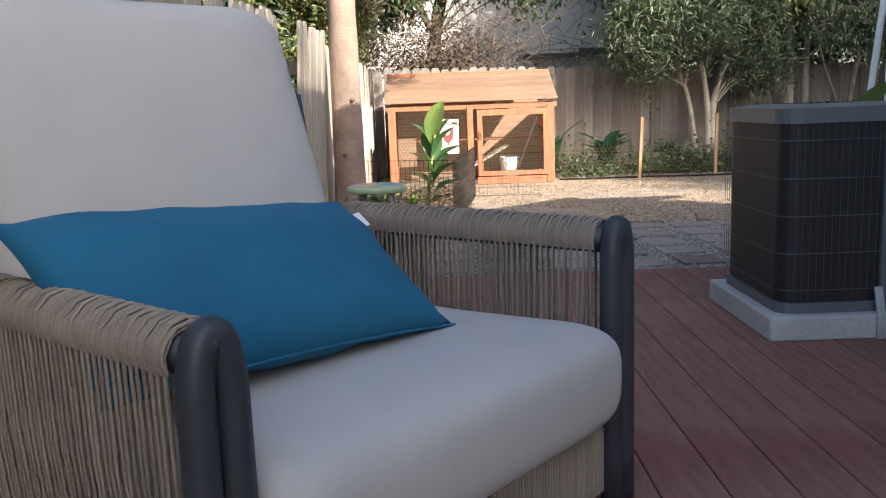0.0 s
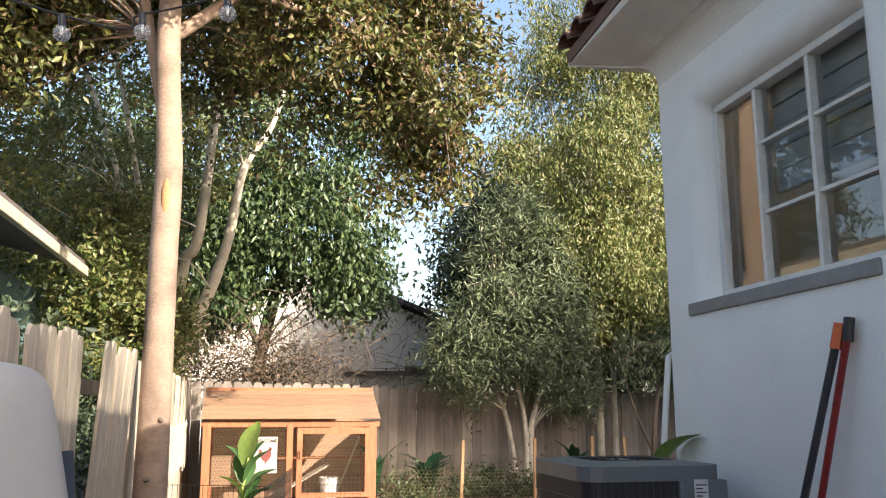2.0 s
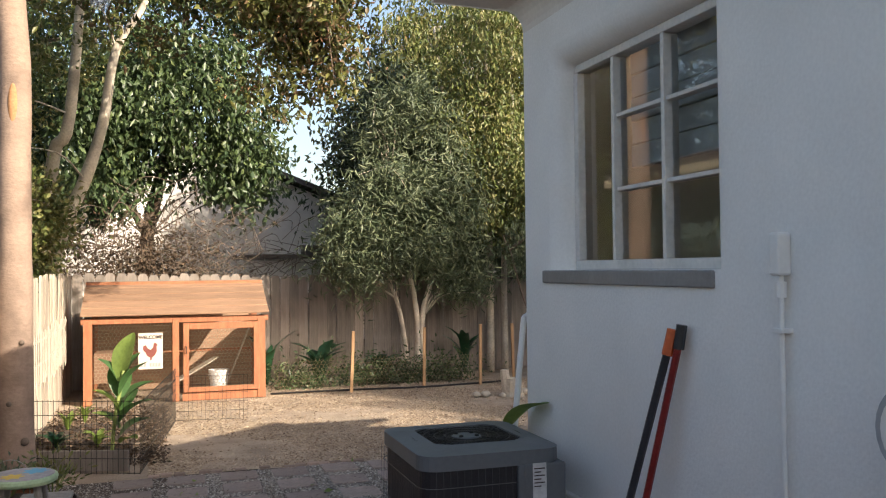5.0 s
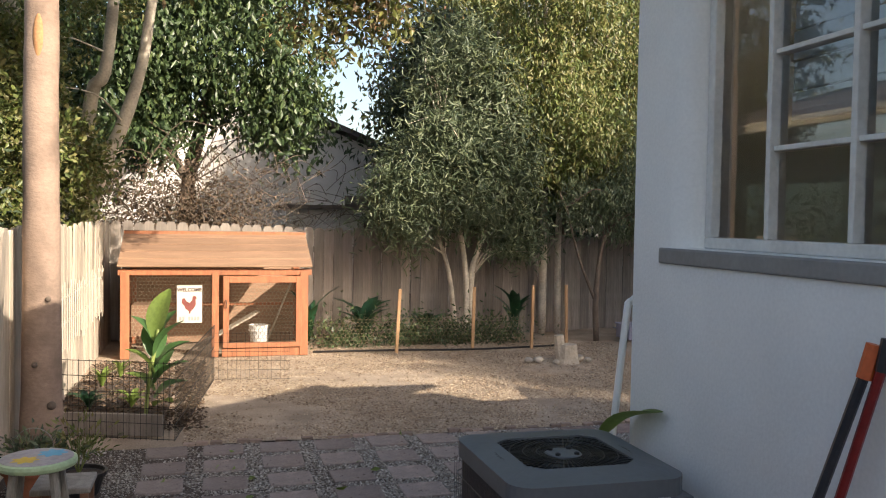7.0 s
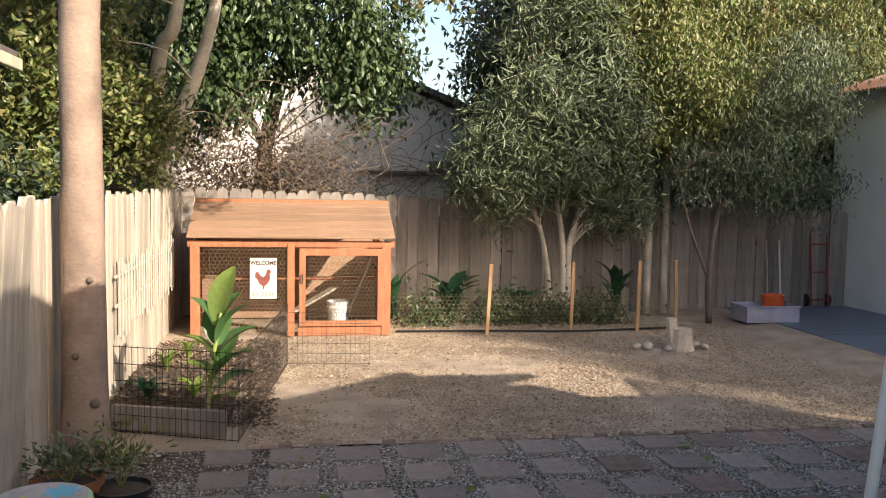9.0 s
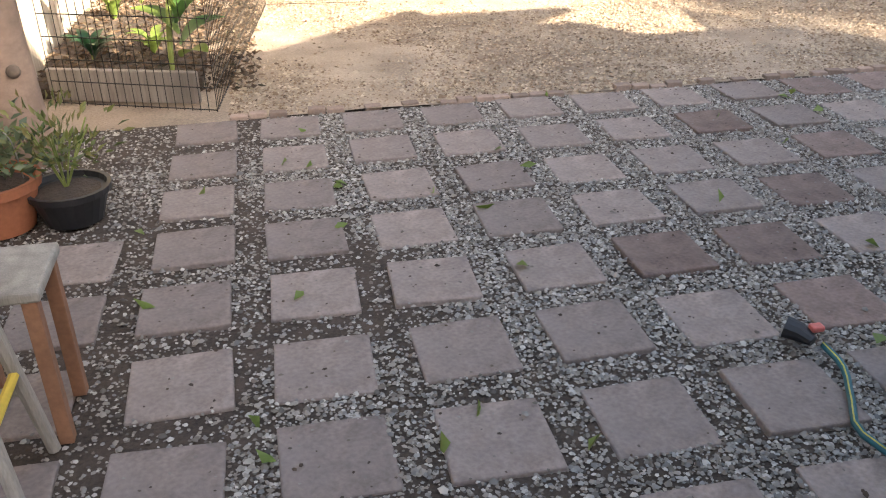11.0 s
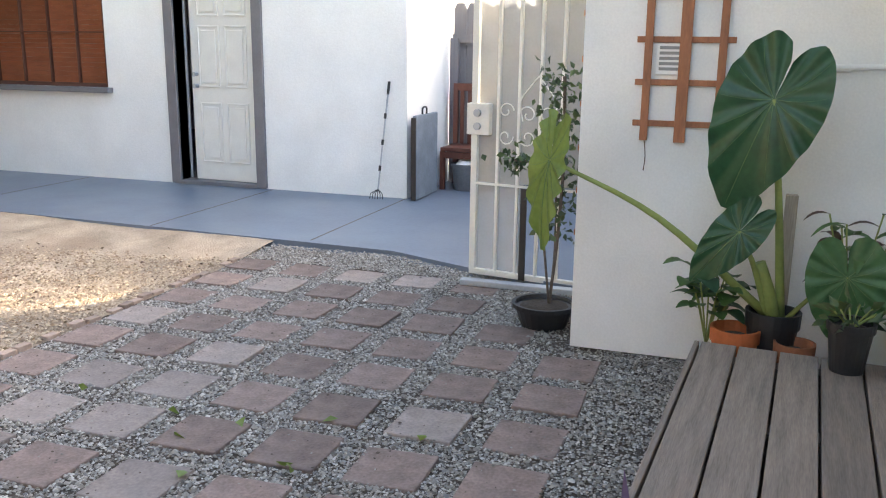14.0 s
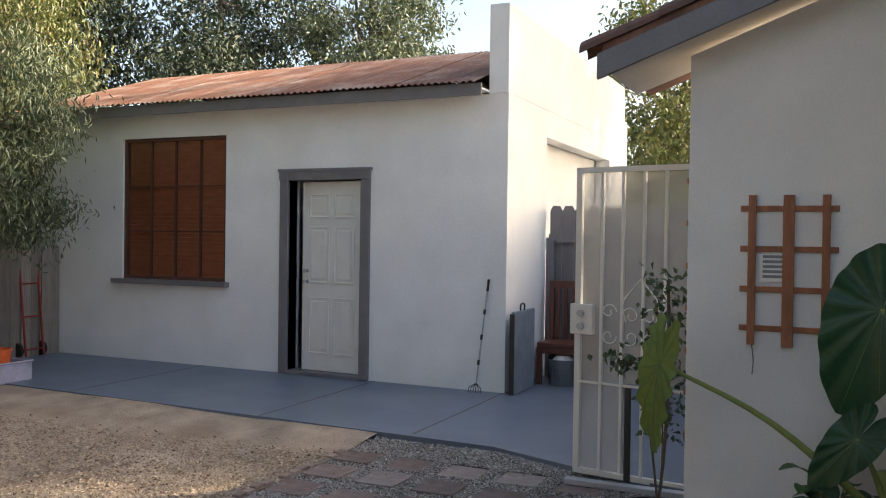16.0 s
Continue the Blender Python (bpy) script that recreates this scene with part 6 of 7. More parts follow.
for s in (-1, 1):
    x = s * AW
    path = smooth_path([(x - 0.024, 0, 0.0), (x - 0.024, 0, 0.45), (x - 0.022, 0, AH - 0.03), (x - 0.012, 0, AH + 0.012), (x, 0, AH + 0.02), (x + 0.012, 0, AH + 0.012), (x + 0.022, 0, AH - 0.03), (x + 0.024, 0, 0.45), (x + 0.024, 0, 0.0)], 5)
    part("front_leg", tube(bmesh.new(), path, 0.023, 12), FRM, arm, smooth=True)
    part("arm_rail", tube(bmesh.new(), [(s * AW, 0.0, AH - 0.005), (s * AW, AD, AH - 0.012)], 0.03, 12), FRM, arm, smooth=True)
    part("lower_rail", tube(bmesh.new(), [(s * AW, 0.03, 0.17), (s * AW, AD, 0.17)], 0.018, 10), FRM, arm, smooth=True)
    part("back_leg", tube(bmesh.new(), [(s * AW, AD, 0.0), (s * AW, AD + 0.15, 0.86)], 0.024, 10), FRM, arm, smooth=True)
    bm = bmesh.new()
    n = 50
    for k in range(n):
        # a pair of cords that drop from the arm to the lower rail, each a little off true
        y = 0.04 + (AD - 0.07) * k / n
        for sg in (-1, 1):
            x, q = s * AW + sg * 0.036, 0.004 * math.sin(2.3 * k + sg)
            tube(bm, [(x, y, AH + 0.01), (x * 0.995 + sg * 0.001, y + q * 0.5, 0.38), (s * AW + sg * 0.02, y + q, 0.16)], 0.0029, 5, False)
    n = 170
    for k in range(n):
        # the cord wound round the arm
        y = 0.035 + (AD - 0.06) * k / n
        tube(bm, [(s * AW - 0.041 * math.cos(a), y + 0.0012 * math.sin(7.1 * k), AH - 0.005 + 0.037 * math.sin(a) + 0.004 * math.sin(a) * math.sin(3.7 * k)) for a in (-0.5, 0.0, 0.5, 1.1, 1.57, 2.04, 2.64, math.pi, math.pi + 0.5)], 0.0031, 5, False)
    ob = part("rope_weave", bm, ROPE, arm, "taupe rope wound over the arm", smooth=True)
    ob["kind"] = "stuff"
    bm = bmesh.new()
    prof = [(-0.036, AH - 0.025), (-0.0385, AH - 0.002), (-0.026, AH + 0.02), (0.0, AH + 0.030), (0.026, AH + 0.02), (0.0385, AH - 0.002), (0.036, AH - 0.025)]
    rows = [[bm.verts.new((s * AW + px, yy, pz)) for px, pz in prof] for yy in (0.03, AD - 0.02)]
    for k in range(6):
        bm.faces.new((rows[0][k], rows[0][k + 1], rows[1][k + 1], rows[1][k]))
    part("arm_wrap", bm, ROPE, arm, smooth=True)
part("front_rail", tube(bmesh.new(), [(-AW, 0.03, 0.165), (AW, 0.03, 0.165)], 0.018, 10), FRM, arm, smooth=True)
part("front_low_rail", tube(bmesh.new(), [(-AW, 0.03, 0.04), (AW, 0.03, 0.04)], 0.016, 10), FRM, arm, smooth=True)
bm = bmesh.new()
for k in range(96):
    x = -AW + 0.03 + (2 * AW - 0.06) * k / 95
    tube(bm, [(x, 0.008, 0.035), (x, 0.008, 0.168), (x, 0.03, 0.187), (x, 0.05, 0.175)], 0.0042, 5, False)
part("front_rope_weave", bm, ROPE, arm, smooth=True)["kind"] = "stuff"
part("seat_deck", block(-AW + 0.02, AW - 0.02, 0.03, AD, 0.15, 0.18), FRM, arm)
bm = bmesh.new()
for k in range(40):
    x = -AW + 0.03 + (2 * AW - 0.06) * k / 39
    tube(bm, [(x, AD, 0.17), (x, AD + 0.15, 0.86)], 0.0042, 4, False)
part("back_rope_weave", bm, ROPE, arm)["kind"] = "stuff"
seatc = thing("seat_cushion", pose(-0.302, -5.649, DECK_Z, 0, 0, 49.7), "thick pale grey canvas seat cushion on the armchair", "cushion")
part("cover", puff(bmesh.new(), 0.86, 0.74, 0.225, 0.26, 0.15, 56, 28, m=pose(0, 0.305, 0.290, -1, 0, 0), seed=2, ez=0.56), CUSH, seatc, smooth=True)
backc = thing("back_cushion", pose(-0.302, -5.649, DECK_Z, 0, 0, 49.7), "large pale grey canvas back cushion on the armchair", "cushion")
part("cover", puff(bmesh.new(), 0.76, 0.72, 0.20, 0.28, 0.20, 48, 24, m=pose(-0.04, 0.775, 0.705, 72, 0, 0), seed=5, ez=0.6), CUSH, backc, smooth=True)
pill = thing("lumbar_pillow", pose(-0.302, -5.649, DECK_Z, 0, 0, 49.7), "teal-blue canvas lumbar pillow resting on the seat", "pillow")
bm = bmesh.new()
n = 30
grid = {}
mm = pose(-0.145, 0.355, 0.54, 36, 4, 1)
for sgn in (1, -1):
    for i in range(n + 1):
        for j in range(n + 1):
            u, v = 2 * i / n - 1, 2 * j / n - 1
            edge = max(abs(u), abs(v)) == 1
            th = 0.085 * ((1 - u * u) * (1 - v * v)) ** 0.45
            pin = 1 - 0.07 * (1 - abs(u * v)) 
            p = Vector((0.365 * u * (1 - 0.06 * (1 - v * v)), 0.19 * v * (1 - 0.09 * (1 - u * u)), sgn * th))
            p += noise.noise_vector(Vector((u * 3, v * 3, 0))) * 0.008 * (0 if edge else 1)
            # creases that run in from the lower seam
            p.z -= sgn * 0.012 * max(0.0, -v) * (max(0.0, math.sin(u * 9 + v * 2)) ** 6 + 0.6 * max(0.0, math.sin(u * 14 + 1.0)) ** 8) * (0 if edge else 1)
            grid[sgn, i, j] = bm.verts.new(mm @ p)
    for i in range(n):
        for j in range(n):
            q = [grid[sgn, i, j], grid[sgn, i + 1, j], grid[sgn, i + 1, j + 1], grid[sgn, i, j + 1]]
            bm.faces.new(q if sgn > 0 else q[::-1])
bmesh.ops.remove_doubles(bm, verts=bm.verts[:], dist=1e-5)
part("cover", bm, TEAL, pill, smooth=True)
part("seam", tube(bmesh.new(), [mm @ Vector((0.365 * u * (1 - 0.06 * 0), -0.19 * (1 - 0.09 * (1 - u * u)), 0.004)) for u in (-1, -0.6, -0.2, 0.2, 0.6, 1)], 0.003, 5), TEAL, pill)
part("care_tag", block(0.0, 0.001, -0.02, 0.02, 0, 0.045, m=mm @ pose(0.325, 0.12, 0.0, 0, 70, 0)), WHITEP, pill, "white sewn-in tag")

# ---- string lights ----
BULB = see_through("bulb_glass", (0.75, 0.77, 0.8), 0.72, 0.06)
anchor = [Vector(p) for p in ((1.13, -6.35, 2.86), (0.46, -5.584, 2.418), (0.265, -5.412, 2.332), (0.074, -5.189, 2.30), (-0.136, -5.028, 2.232), (-0.374, -4.924, 2.189), (-0.577, -4.848, 2.158), (-0.77, -4.802, 2.157), (-2.16, -4.48, 2.66))]
lights = thing("string_light_cable", pose(0, 0, 0), "black string light cable hung across the yard", "string lights")
part("cable", tube(bmesh.new(), smooth_path(anchor, 6), 0.003, 6), BLACKP, lights, smooth=True)
bulb = thing("string_bulb", Matrix.Translation(anchor[1]), "clear round glass bulb in a black socket on the cable", "bulb", "string light bulbs")
part("socket", tube(bmesh.new(), [(0, 0, 0.003), (0.002, 0, -0.028)], [0.0085, 0.0095], 10), BLACKP, bulb)
bm = bmesh.new()
bmesh.ops.create_icosphere(bm, subdivisions=3, radius=0.0205, matrix=Matrix.Translation((0.003, 0, -0.047)))
part("globe", bm, BULB, bulb, smooth=True)
part("filament", tube(bmesh.new(), [(0.002, 0, -0.028), (0.003, 0, -0.05)], 0.003, 6), mat("filament_white", (0.8, 0.78, 0.7), 0.4, bump=0), bulb)
for a in anchor[2:8]:
    copy_thing(bulb, Matrix.Translation(a))
cable2 = thing("eave_cable", pose(0, 0, 0), "thin dark cable run along the soffit", "cable")
part("cable", tube(bmesh.new(), smooth_path([(EX + 0.06, -3.4, 2.826), (EX + 0.06, -4.0, 2.846), (EX + 0.06, -4.6, 2.872), (EX + 0.06, -5.4, 2.903), (EX + 0.06, -7, 2.97)], 4), 0.003, 5), BLACKP, cable2)

# ---- garage door and window ----
gdoor = thing("door_1", pose(GX, 0, 0), "white six-panel entry door in a thick dark grey frame, slightly open", "door", kind="structure")
bm = bmesh.new()
bx(bm, -0.035, 0.16, 1.69, 1.80, 0.05, 2.20, 0.006)
bx(bm, -0.035, 0.16, 2.72, 2.83, 0.05, 2.20, 0.006)
bx(bm, -0.037, 0.16, 1.69, 2.83, 2.19, 2.30, 0.006)
part("door_frame", bm, TRIMGREY, gdoor)
part("header_cap", block(-0.05, 0.0, 1.67, 2.85, 2.28, 2.315, 0.004), TRIMGREY, gdoor)
part("corner_block", block(-0.045, 0.0, 1.685, 1.805, 2.19, 2.305, 0.004), TRIMGREY, gdoor)
part("corner_block", block(-0.045, 0.0, 2.715, 2.835, 2.19, 2.305, 0.004), TRIMGREY, gdoor)
part("threshold", block(-0.04, 0.16, 1.80, 2.72, 0.045, 0.085, 0.004), TRIMGREY, gdoor)
leaf = new("door_leaf")
leaf.parent = gdoor
leaf.matrix_local = pose(0.07, 1.81, 0.09, 0, 0, 86)
part("slab", block(0, 0.80, -0.02, 0.02, 0, 2.085, 0.003), DOORP, leaf)
k = 0
for x0, x1 in ((0.11, 0.355), (0.445, 0.69)):
    for z0, z1 in ((0.2, 0.80), (0.98, 1.58), (1.70, 1.94)):
        bm = bmesh.new()
        bx(bm, x0, x1, 0.02, 0.024, z0, z1, 0.002)
        bx(bm, x0 + 0.03, x1 - 0.03, 0.024, 0.036, z0 + 0.03, z1 - 0.03, 0.008)
        for a0, a1, b0, b1 in ((x0 - 0.012, x1 + 0.012, z0 - 0.012, z0 + 0.004), (x0 - 0.012, x1 + 0.012, z1 - 0.004, z1 + 0.012), (x0 - 0.012, x0 + 0.004, z0 + 0.004, z1 - 0.004), (x1 - 0.004, x1 + 0.012, z0 + 0.004, z1 - 0.004)):
            bx(bm, a0, a1, 0.02, 0.034, b0, b1, 0.004)
        part("panel", bm, DOORP, leaf)
for z in (0.98, 1.10):
    part("door_knob" if z < 1 else "deadbolt", tube(bmesh.new(), [(0.735, 0.02, z), (0.735, 0.05, z), (0.735, 0.075, z)], [0.022, 0.014, 0.026], 12), METALG, leaf)
gwin = thing("window_2", pose(GX, 0, 0), "wide garage window with brown frame and red-brown blind behind", "window", kind="structure")
GLASS2 = glass_pane("garage_glass", (0.93, 0.93, 0.92), 1.6)
BROWNF = mat("brown_frame", (0.10, 0.042, 0.03), 0.5, var=0.15)
bm = bmesh.new()
bx(bm, 0.03, 0.09, 3.60, 3.64, 1.03, 2.73)
bx(bm, 0.03, 0.09, 5.13, 5.17, 1.03, 2.73)
bx(bm, 0.03, 0.09, 3.64, 5.13, 1.03, 1.07)
bx(bm, 0.03, 0.09, 3.64, 5.13, 2.69, 2.73)
part("window_frame", bm, BROWNF, gwin)
for y in (4.01, 4.385, 4.76):
    part("mullion", block(0.04, 0.08, y - 0.007, y + 0.007, 1.07, 2.69), BROWNF, gwin)
for z in (1.61, 2.15):
    part("muntin", block(0.043, 0.077, 3.64, 5.13, z - 0.007, z + 0.007), BROWNF, gwin)
for i in range(4):
    for j in range(3):
        part("pane", pane_sheet(0.06, 3.653 + 0.3725 * i, 3.988 + 0.3725 * i, 1.083 + 0.54 * j, 1.597 + 0.54 * j), GLASS2, gwin).visible_shadow = False
part("window_sill", block(-0.09, 0.03, 3.54, 5.27, 0.975, 1.03, 0.006), TRIMGREY, gwin, "dark grey sill")
BLIND = mat("red_brown_blind", (0.42, 0.15, 0.08), 0.7, var=0.15, stretch=(1, 1, 4))
gb = thing("window_blind", pose(GX + 0.10, 0, 0), "red-brown slatted blind filling the garage window", "blind")
for k in range(34):
    part("slat", block(-0.014, 0.014, 3.61, 5.16, 1.04 + 0.05 * k, 1.0885 + 0.05 * k), BLIND, gb)
flag = thing("small_flag", pose(GX + 0.1, 3.80, 1.58), "tiny red, white and blue flag behind the glass", "flag")
part("cloth", block(0, 0.003, -0.07, 0.07, 0.06, 0.13), REDP, flag)
part("canton", block(-0.003, 0.0, 0.01, 0.07, 0.095, 0.13), mat("flag_blue", (0.03, 0.05, 0.2), 0.8, bump=0), flag)
part("stick", tube(bmesh.new(), [(0, 0.075, -0.02), (0, 0.072, 0.14)], 0.004, 5), WHITEP, flag)
rake = thing("hand_rake", pose(0, 0, 0), "small black telescopic rake leaning on the garage wall", "rake")
part("shaft", tube(bmesh.new(), [(7.98, 0.41, 0.12), (8.075, 0.33, 1.15)], 0.009, 8), METALG, rake)
part("grip", tube(bmesh.new(), [(8.066, 0.337, 1.05), (8.078, 0.328, 1.17)], 0.014, 8), BLACKP, rake)
for k in range(3):
    part("collar", tube(bmesh.new(), [(7.995 + 0.022 * k, 0.397 - 0.02 * k, 0.32 + 0.25 * k), (8.0 + 0.022 * k, 0.393 - 0.02 * k, 0.37 + 0.25 * k)], 0.014, 8), BLACKP, rake)
for k in range(6):
    part("tine", tube(bmesh.new(), [(7.98, 0.41, 0.14), (7.95, 0.35 + 0.025 * k, 0.10), (7.94, 0.345 + 0.027 * k, 0.05)], 0.004, 5), BLACKP, rake)
table = thing("folding_table", pose(0, 0, 0), "folded pale grey table leaning on the garage side", "folding table")
part("top", block(8.0, 8.62, 0.02, 0.06, 0.05, 0.86, 0.01), mat("pale_grey_plastic", (0.17, 0.21, 0.255), 0.5, bump=0.05), table)
part("edge_frame", block(7.985, 8.0, 0.02, 0.07, 0.05, 0.84, 0.004), BLACKP, table)
part("handle", tube(bmesh.new(), smooth_path([(8.22, 0.04, 0.86), (8.23, 0.04, 0.92), (8.33, 0.04, 0.92), (8.34, 0.04, 0.86)], 4), 0.009, 6), BLACKP, table)

# ---- passage beyond the gate ----
gf = thing("grey_fence", pose(9.42, 0, 0.045), "dark grey painted board fence with dog-ear tops across the passage", "fence", kind="structure")
pg = board_mesh("picket", 0.138, 1.0, 0.02, FENCEG)
y = 0.12
while y > -2.1:
    ob = new("picket", pg)
    ob.parent = gf
    ob.matrix_local = pose(0, y, 0, 0, 0, -90) @ Matrix.Diagonal((1, 1, 1.91, 1))
    y -= 0.143
for z in (0.3, 1.5):
    part("rail", block(-0.05, -0.005, -2.1, 0.12, z, z + 0.09), FENCEG, gf)
part("gate_post", block(-0.08, -0.0, 0.05, 0.14, 0, 1.55, 0.004), FENCEG, gf)
REDW = mat("red_brown_wood", (0.115, 0.035, 0.022), 0.45, var=0.2, stretch=(3, 3, 0.6))
pch = thing("wooden_chair", pose(9.0, -0.22, 0.045, 0, 0, -90), "red-brown wooden chair standing by the grey fence", "chair")
part("seat", block(-0.26, 0.26, -0.24, 0.24, 0.40, 0.44, 0.006), REDW, pch)
for x in (-0.24, 0.24):
    part("leg", block(x - 0.025, x + 0.025, -0.24, -0.19, 0, 0.40, 0.004), REDW, pch)
    part("leg", block(x - 0.025, x + 0.025, 0.19, 0.24, 0, 1.08, 0.004), REDW, pch)
part("top_rail", block(-0.215, 0.215, 0.195, 0.235, 1.0, 1.08, 0.004), REDW, pch)
part("apron", block(-0.215, 0.215, -0.235, -0.205, 0.33, 0.395), REDW, pch)
for k in range(5):
    part("back_slat", block(-0.19 + 0.085 * k, -0.15 + 0.085 * k, 0.205, 0.225, 0.44, 1.0), REDW, pch)
pb = thing("grey_pail", pose(8.86, -0.22, 0.045), "grey plastic pail under the wooden chair", "pail")
part("body", lathe(bmesh.new(), [(0.13, 0), (0.155, 0.25), (0.165, 0.25), (0.165, 0.275), (0.145, 0.275), (0.125, 0.02)]), mat("grey_plastic", (0.13, 0.14, 0.15), 0.5, bump=0.05), pb)
part("contents", lathe(bmesh.new(), [(0.14, 0.24), (0.08, 0.31), (0.01, 0.32)], 9), WHITEP, pb)

gate = thing("gate", pose(5.53, -2.02, 0.03, 0, 0, math.degrees(math.atan2(0.78, 0.13))), "cream metal security gate with perforated screen and scrollwork", "gate")
CREAM = mat("cream_metal", (0.74, 0.72, 0.66), 0.45, 0.0, var=0.05, bump=0.05)
SCREEN = see_through("perforated_screen", (0.66, 0.64, 0.59), 0.6)
GW, GH = 0.79, 2.02
bm = bmesh.new()
bx(bm, 0, 0.04, -0.018, 0.018, 0, GH)
bx(bm, GW - 0.04, GW, -0.018, 0.018, 0, GH)
bx(bm, 0.04, GW - 0.04, -0.018, 0.018, GH - 0.035, GH)
bx(bm, 0.04, GW - 0.04, -0.018, 0.018, 0, 0.035)
part("gate_frame", bm, CREAM, gate)
for k in range(1, 5):
    x = GW - 0.04 - (GW - 0.08) * k / 5
    part("bar", block(x - 0.009, x + 0.009, -0.012, 0.012, 0.035, GH - 0.035), CREAM, gate)
part("mid_bar", block(0.04, GW - 0.04, 0.005, 0.02, 0.60, 0.615), CREAM, gate)
part("screen", block(0.43, GW - 0.04, -0.017, -0.015, 0.035, GH - 0.035), SCREEN, gate)
part("screen", block(0.04, 0.43, -0.017, -0.015, 0.62, GH - 0.035), SCREEN, gate)
lockb = part("lock_box", block(GW - 0.13, GW + 0.03, -0.03, 0.03, 0.92, 1.12, 0.006), CREAM, gate)
for z in (0.975, 1.06):
    part("lock_cylinder", tube(bmesh.new(), [(GW - 0.05, 0.03, z), (GW - 0.05, 0.05, z)], 0.024, 12), METALG, lockb)


def spiral(cx, cz, r, turns, a0, sgn):
    pts = []
    for k in range(18):
        t = k / 17
        a = a0 + sgn * turns * 2 * math.pi * t
        pts.append((cx + r * (1 - 0.75 * t) * math.cos(a), 0.016, cz + r * (1 - 0.75 * t) * math.sin(a)))
    return pts


for cx, cz, r, a0, sg in ((0.55, 1.08, 0.055, 3.1, -1), (0.55, 0.92, 0.055, 3.1, 1), (0.40, 1.06, 0.06, 0.0, 1), (0.40, 0.92, 0.06, 0.0, -1), (0.27, 1.06, 0.06, 3.1, -1), (0.27, 0.92, 0.06, 3.1, 1)):
    part("scroll", tube(bmesh.new(), spiral(cx, cz, r, 1.1, a0, sg), 0.005, 5), CREAM, gate)
for s in (-1, 1):
    part("scroll", tube(bmesh.new(), smooth_path([(0.335, 0.016, 1.30), (0.335 + s * 0.05, 0.016, 1.24), (0.335 + s * 0.12, 0.016, 1.14), (0.335 + s * 0.10, 0.016, 1.02)], 5), 0.005, 5), CREAM, gate)
part("kick_strip", block(0.385, 0.43, 0.02, 0.03, 0.0, 0.60, 0.004), BLACKP, gate, "dark rubber strip")
for k in range(7):
    hb = tagged(part("hinge_block", block(WX + 0.16, WX + 0.2, WY, WY + 0.035, 0.55 + 0.22 * k, 0.58 + 0.22 * k, 0.003), COOPW), "small reddish wooden cleat on the wing corner", "cleat", "cleats on the wing wall")
tagged(part("threshold_kerb", block(5.43, 5.50, -2.12, -1.24, 0.0, 0.038, 0.006), METALG), "low grey-white threshold under the gate", "kerb", kind="structure")

# ---- wing wall fittings ----
trel = thing("trellis", pose(WX, 0, 0), "orange-stained wooden wall trellis", "trellis")
for y, w, z0, z1 in ((-2.435, 0.018, 1.075, 1.80), (-2.60, 0.026, 1.07, 1.80), (-2.765, 0.018, 1.12, 1.80)):
    part("upright", block(-0.03, -0.014, y - w, y + w, z0, z1, 0.002), COOPW, trel)
for z in (1.735, 1.54, 1.345, 1.155):
    part("crossbar", block(-0.014, -0.002, -2.82, -2.38, z - 0.014, z + 0.014, 0.002), COOPW, trel)
part("string", tube(bmesh.new(), smooth_path([(-0.02, -2.44, 1.08), (-0.02, -2.45, 1.0), (-0.02, -2.445, 0.93)], 3), 0.003, 4), BARKD, trel)
vent = thing("wall_vent", pose(WX, -2.53, 1.45), "white louvred wall vent behind the trellis", "vent")
part("frame", block(-0.0125, 0, -0.06, 0.06, -0.07, 0.07, 0.003), WHITEP, vent)
for k in range(5):
    part("slat", block(-0.0135, -0.0126, -0.045, 0.045, -0.05 + 0.024 * k, -0.036 + 0.024 * k), SILLGREY, vent)
ringp = thing("round_wall_plate", pose(WX, -3.325, 2.09), "white round vent cap plastered into the wing wall", "vent")
part("disc", tube(bmesh.new(), [(0.0, 0, 0), (-0.012, 0, 0)], [0.082, 0.078], 28), STUCCO, ringp)
part("rim", tube(bmesh.new(), [(-0.012, 0.082 * math.cos(2 * math.pi * k / 32), 0.082 * math.sin(2 * math.pi * k / 32)) for k in range(33)], 0.005, 6), WHITEP, ringp)
part("bracket", block(-0.02, 0, -0.018, 0.018, -0.105, -0.075, 0.003), WHITEP, ringp)
wp = thing("wing_pipe", pose(0, 0, 0), "white painted pipe run around the inner wall corner", "pipe")
part("pipe", tube(bmesh.new(), [(WX - 0.018, -3.22, 1.425), (WX - 0.018, HY + 0.02, 1.435), (WX - 0.06, HY + 0.02, 1.43), (3.45, HY + 0.02, 1.315), (1.8, HY + 0.02, 1.2)], 0.012, 8), WHITEP, wp)
part("fitting", tube(bmesh.new(), [(WX - 0.018, -3.19, 1.425), (WX - 0.018, -3.30, 1.428)], 0.02, 10), WHITEP, wp)
lamp = thing("wall_lamp", pose(3.33, HY, 1.55), "grey outdoor wall lamp on the back wall", "lamp")
part("mount", block(-0.03, 0.03, 0, 0.03, 0.0, 0.12, 0.006), METALG, lamp)
part("shade", lathe(bmesh.new(), [(0.07, -0.02), (0.075, 0.0), (0.04, 0.05), (0.02, 0.06)], 18, (0, 0.09, 0)), SILLGREY, lamp)

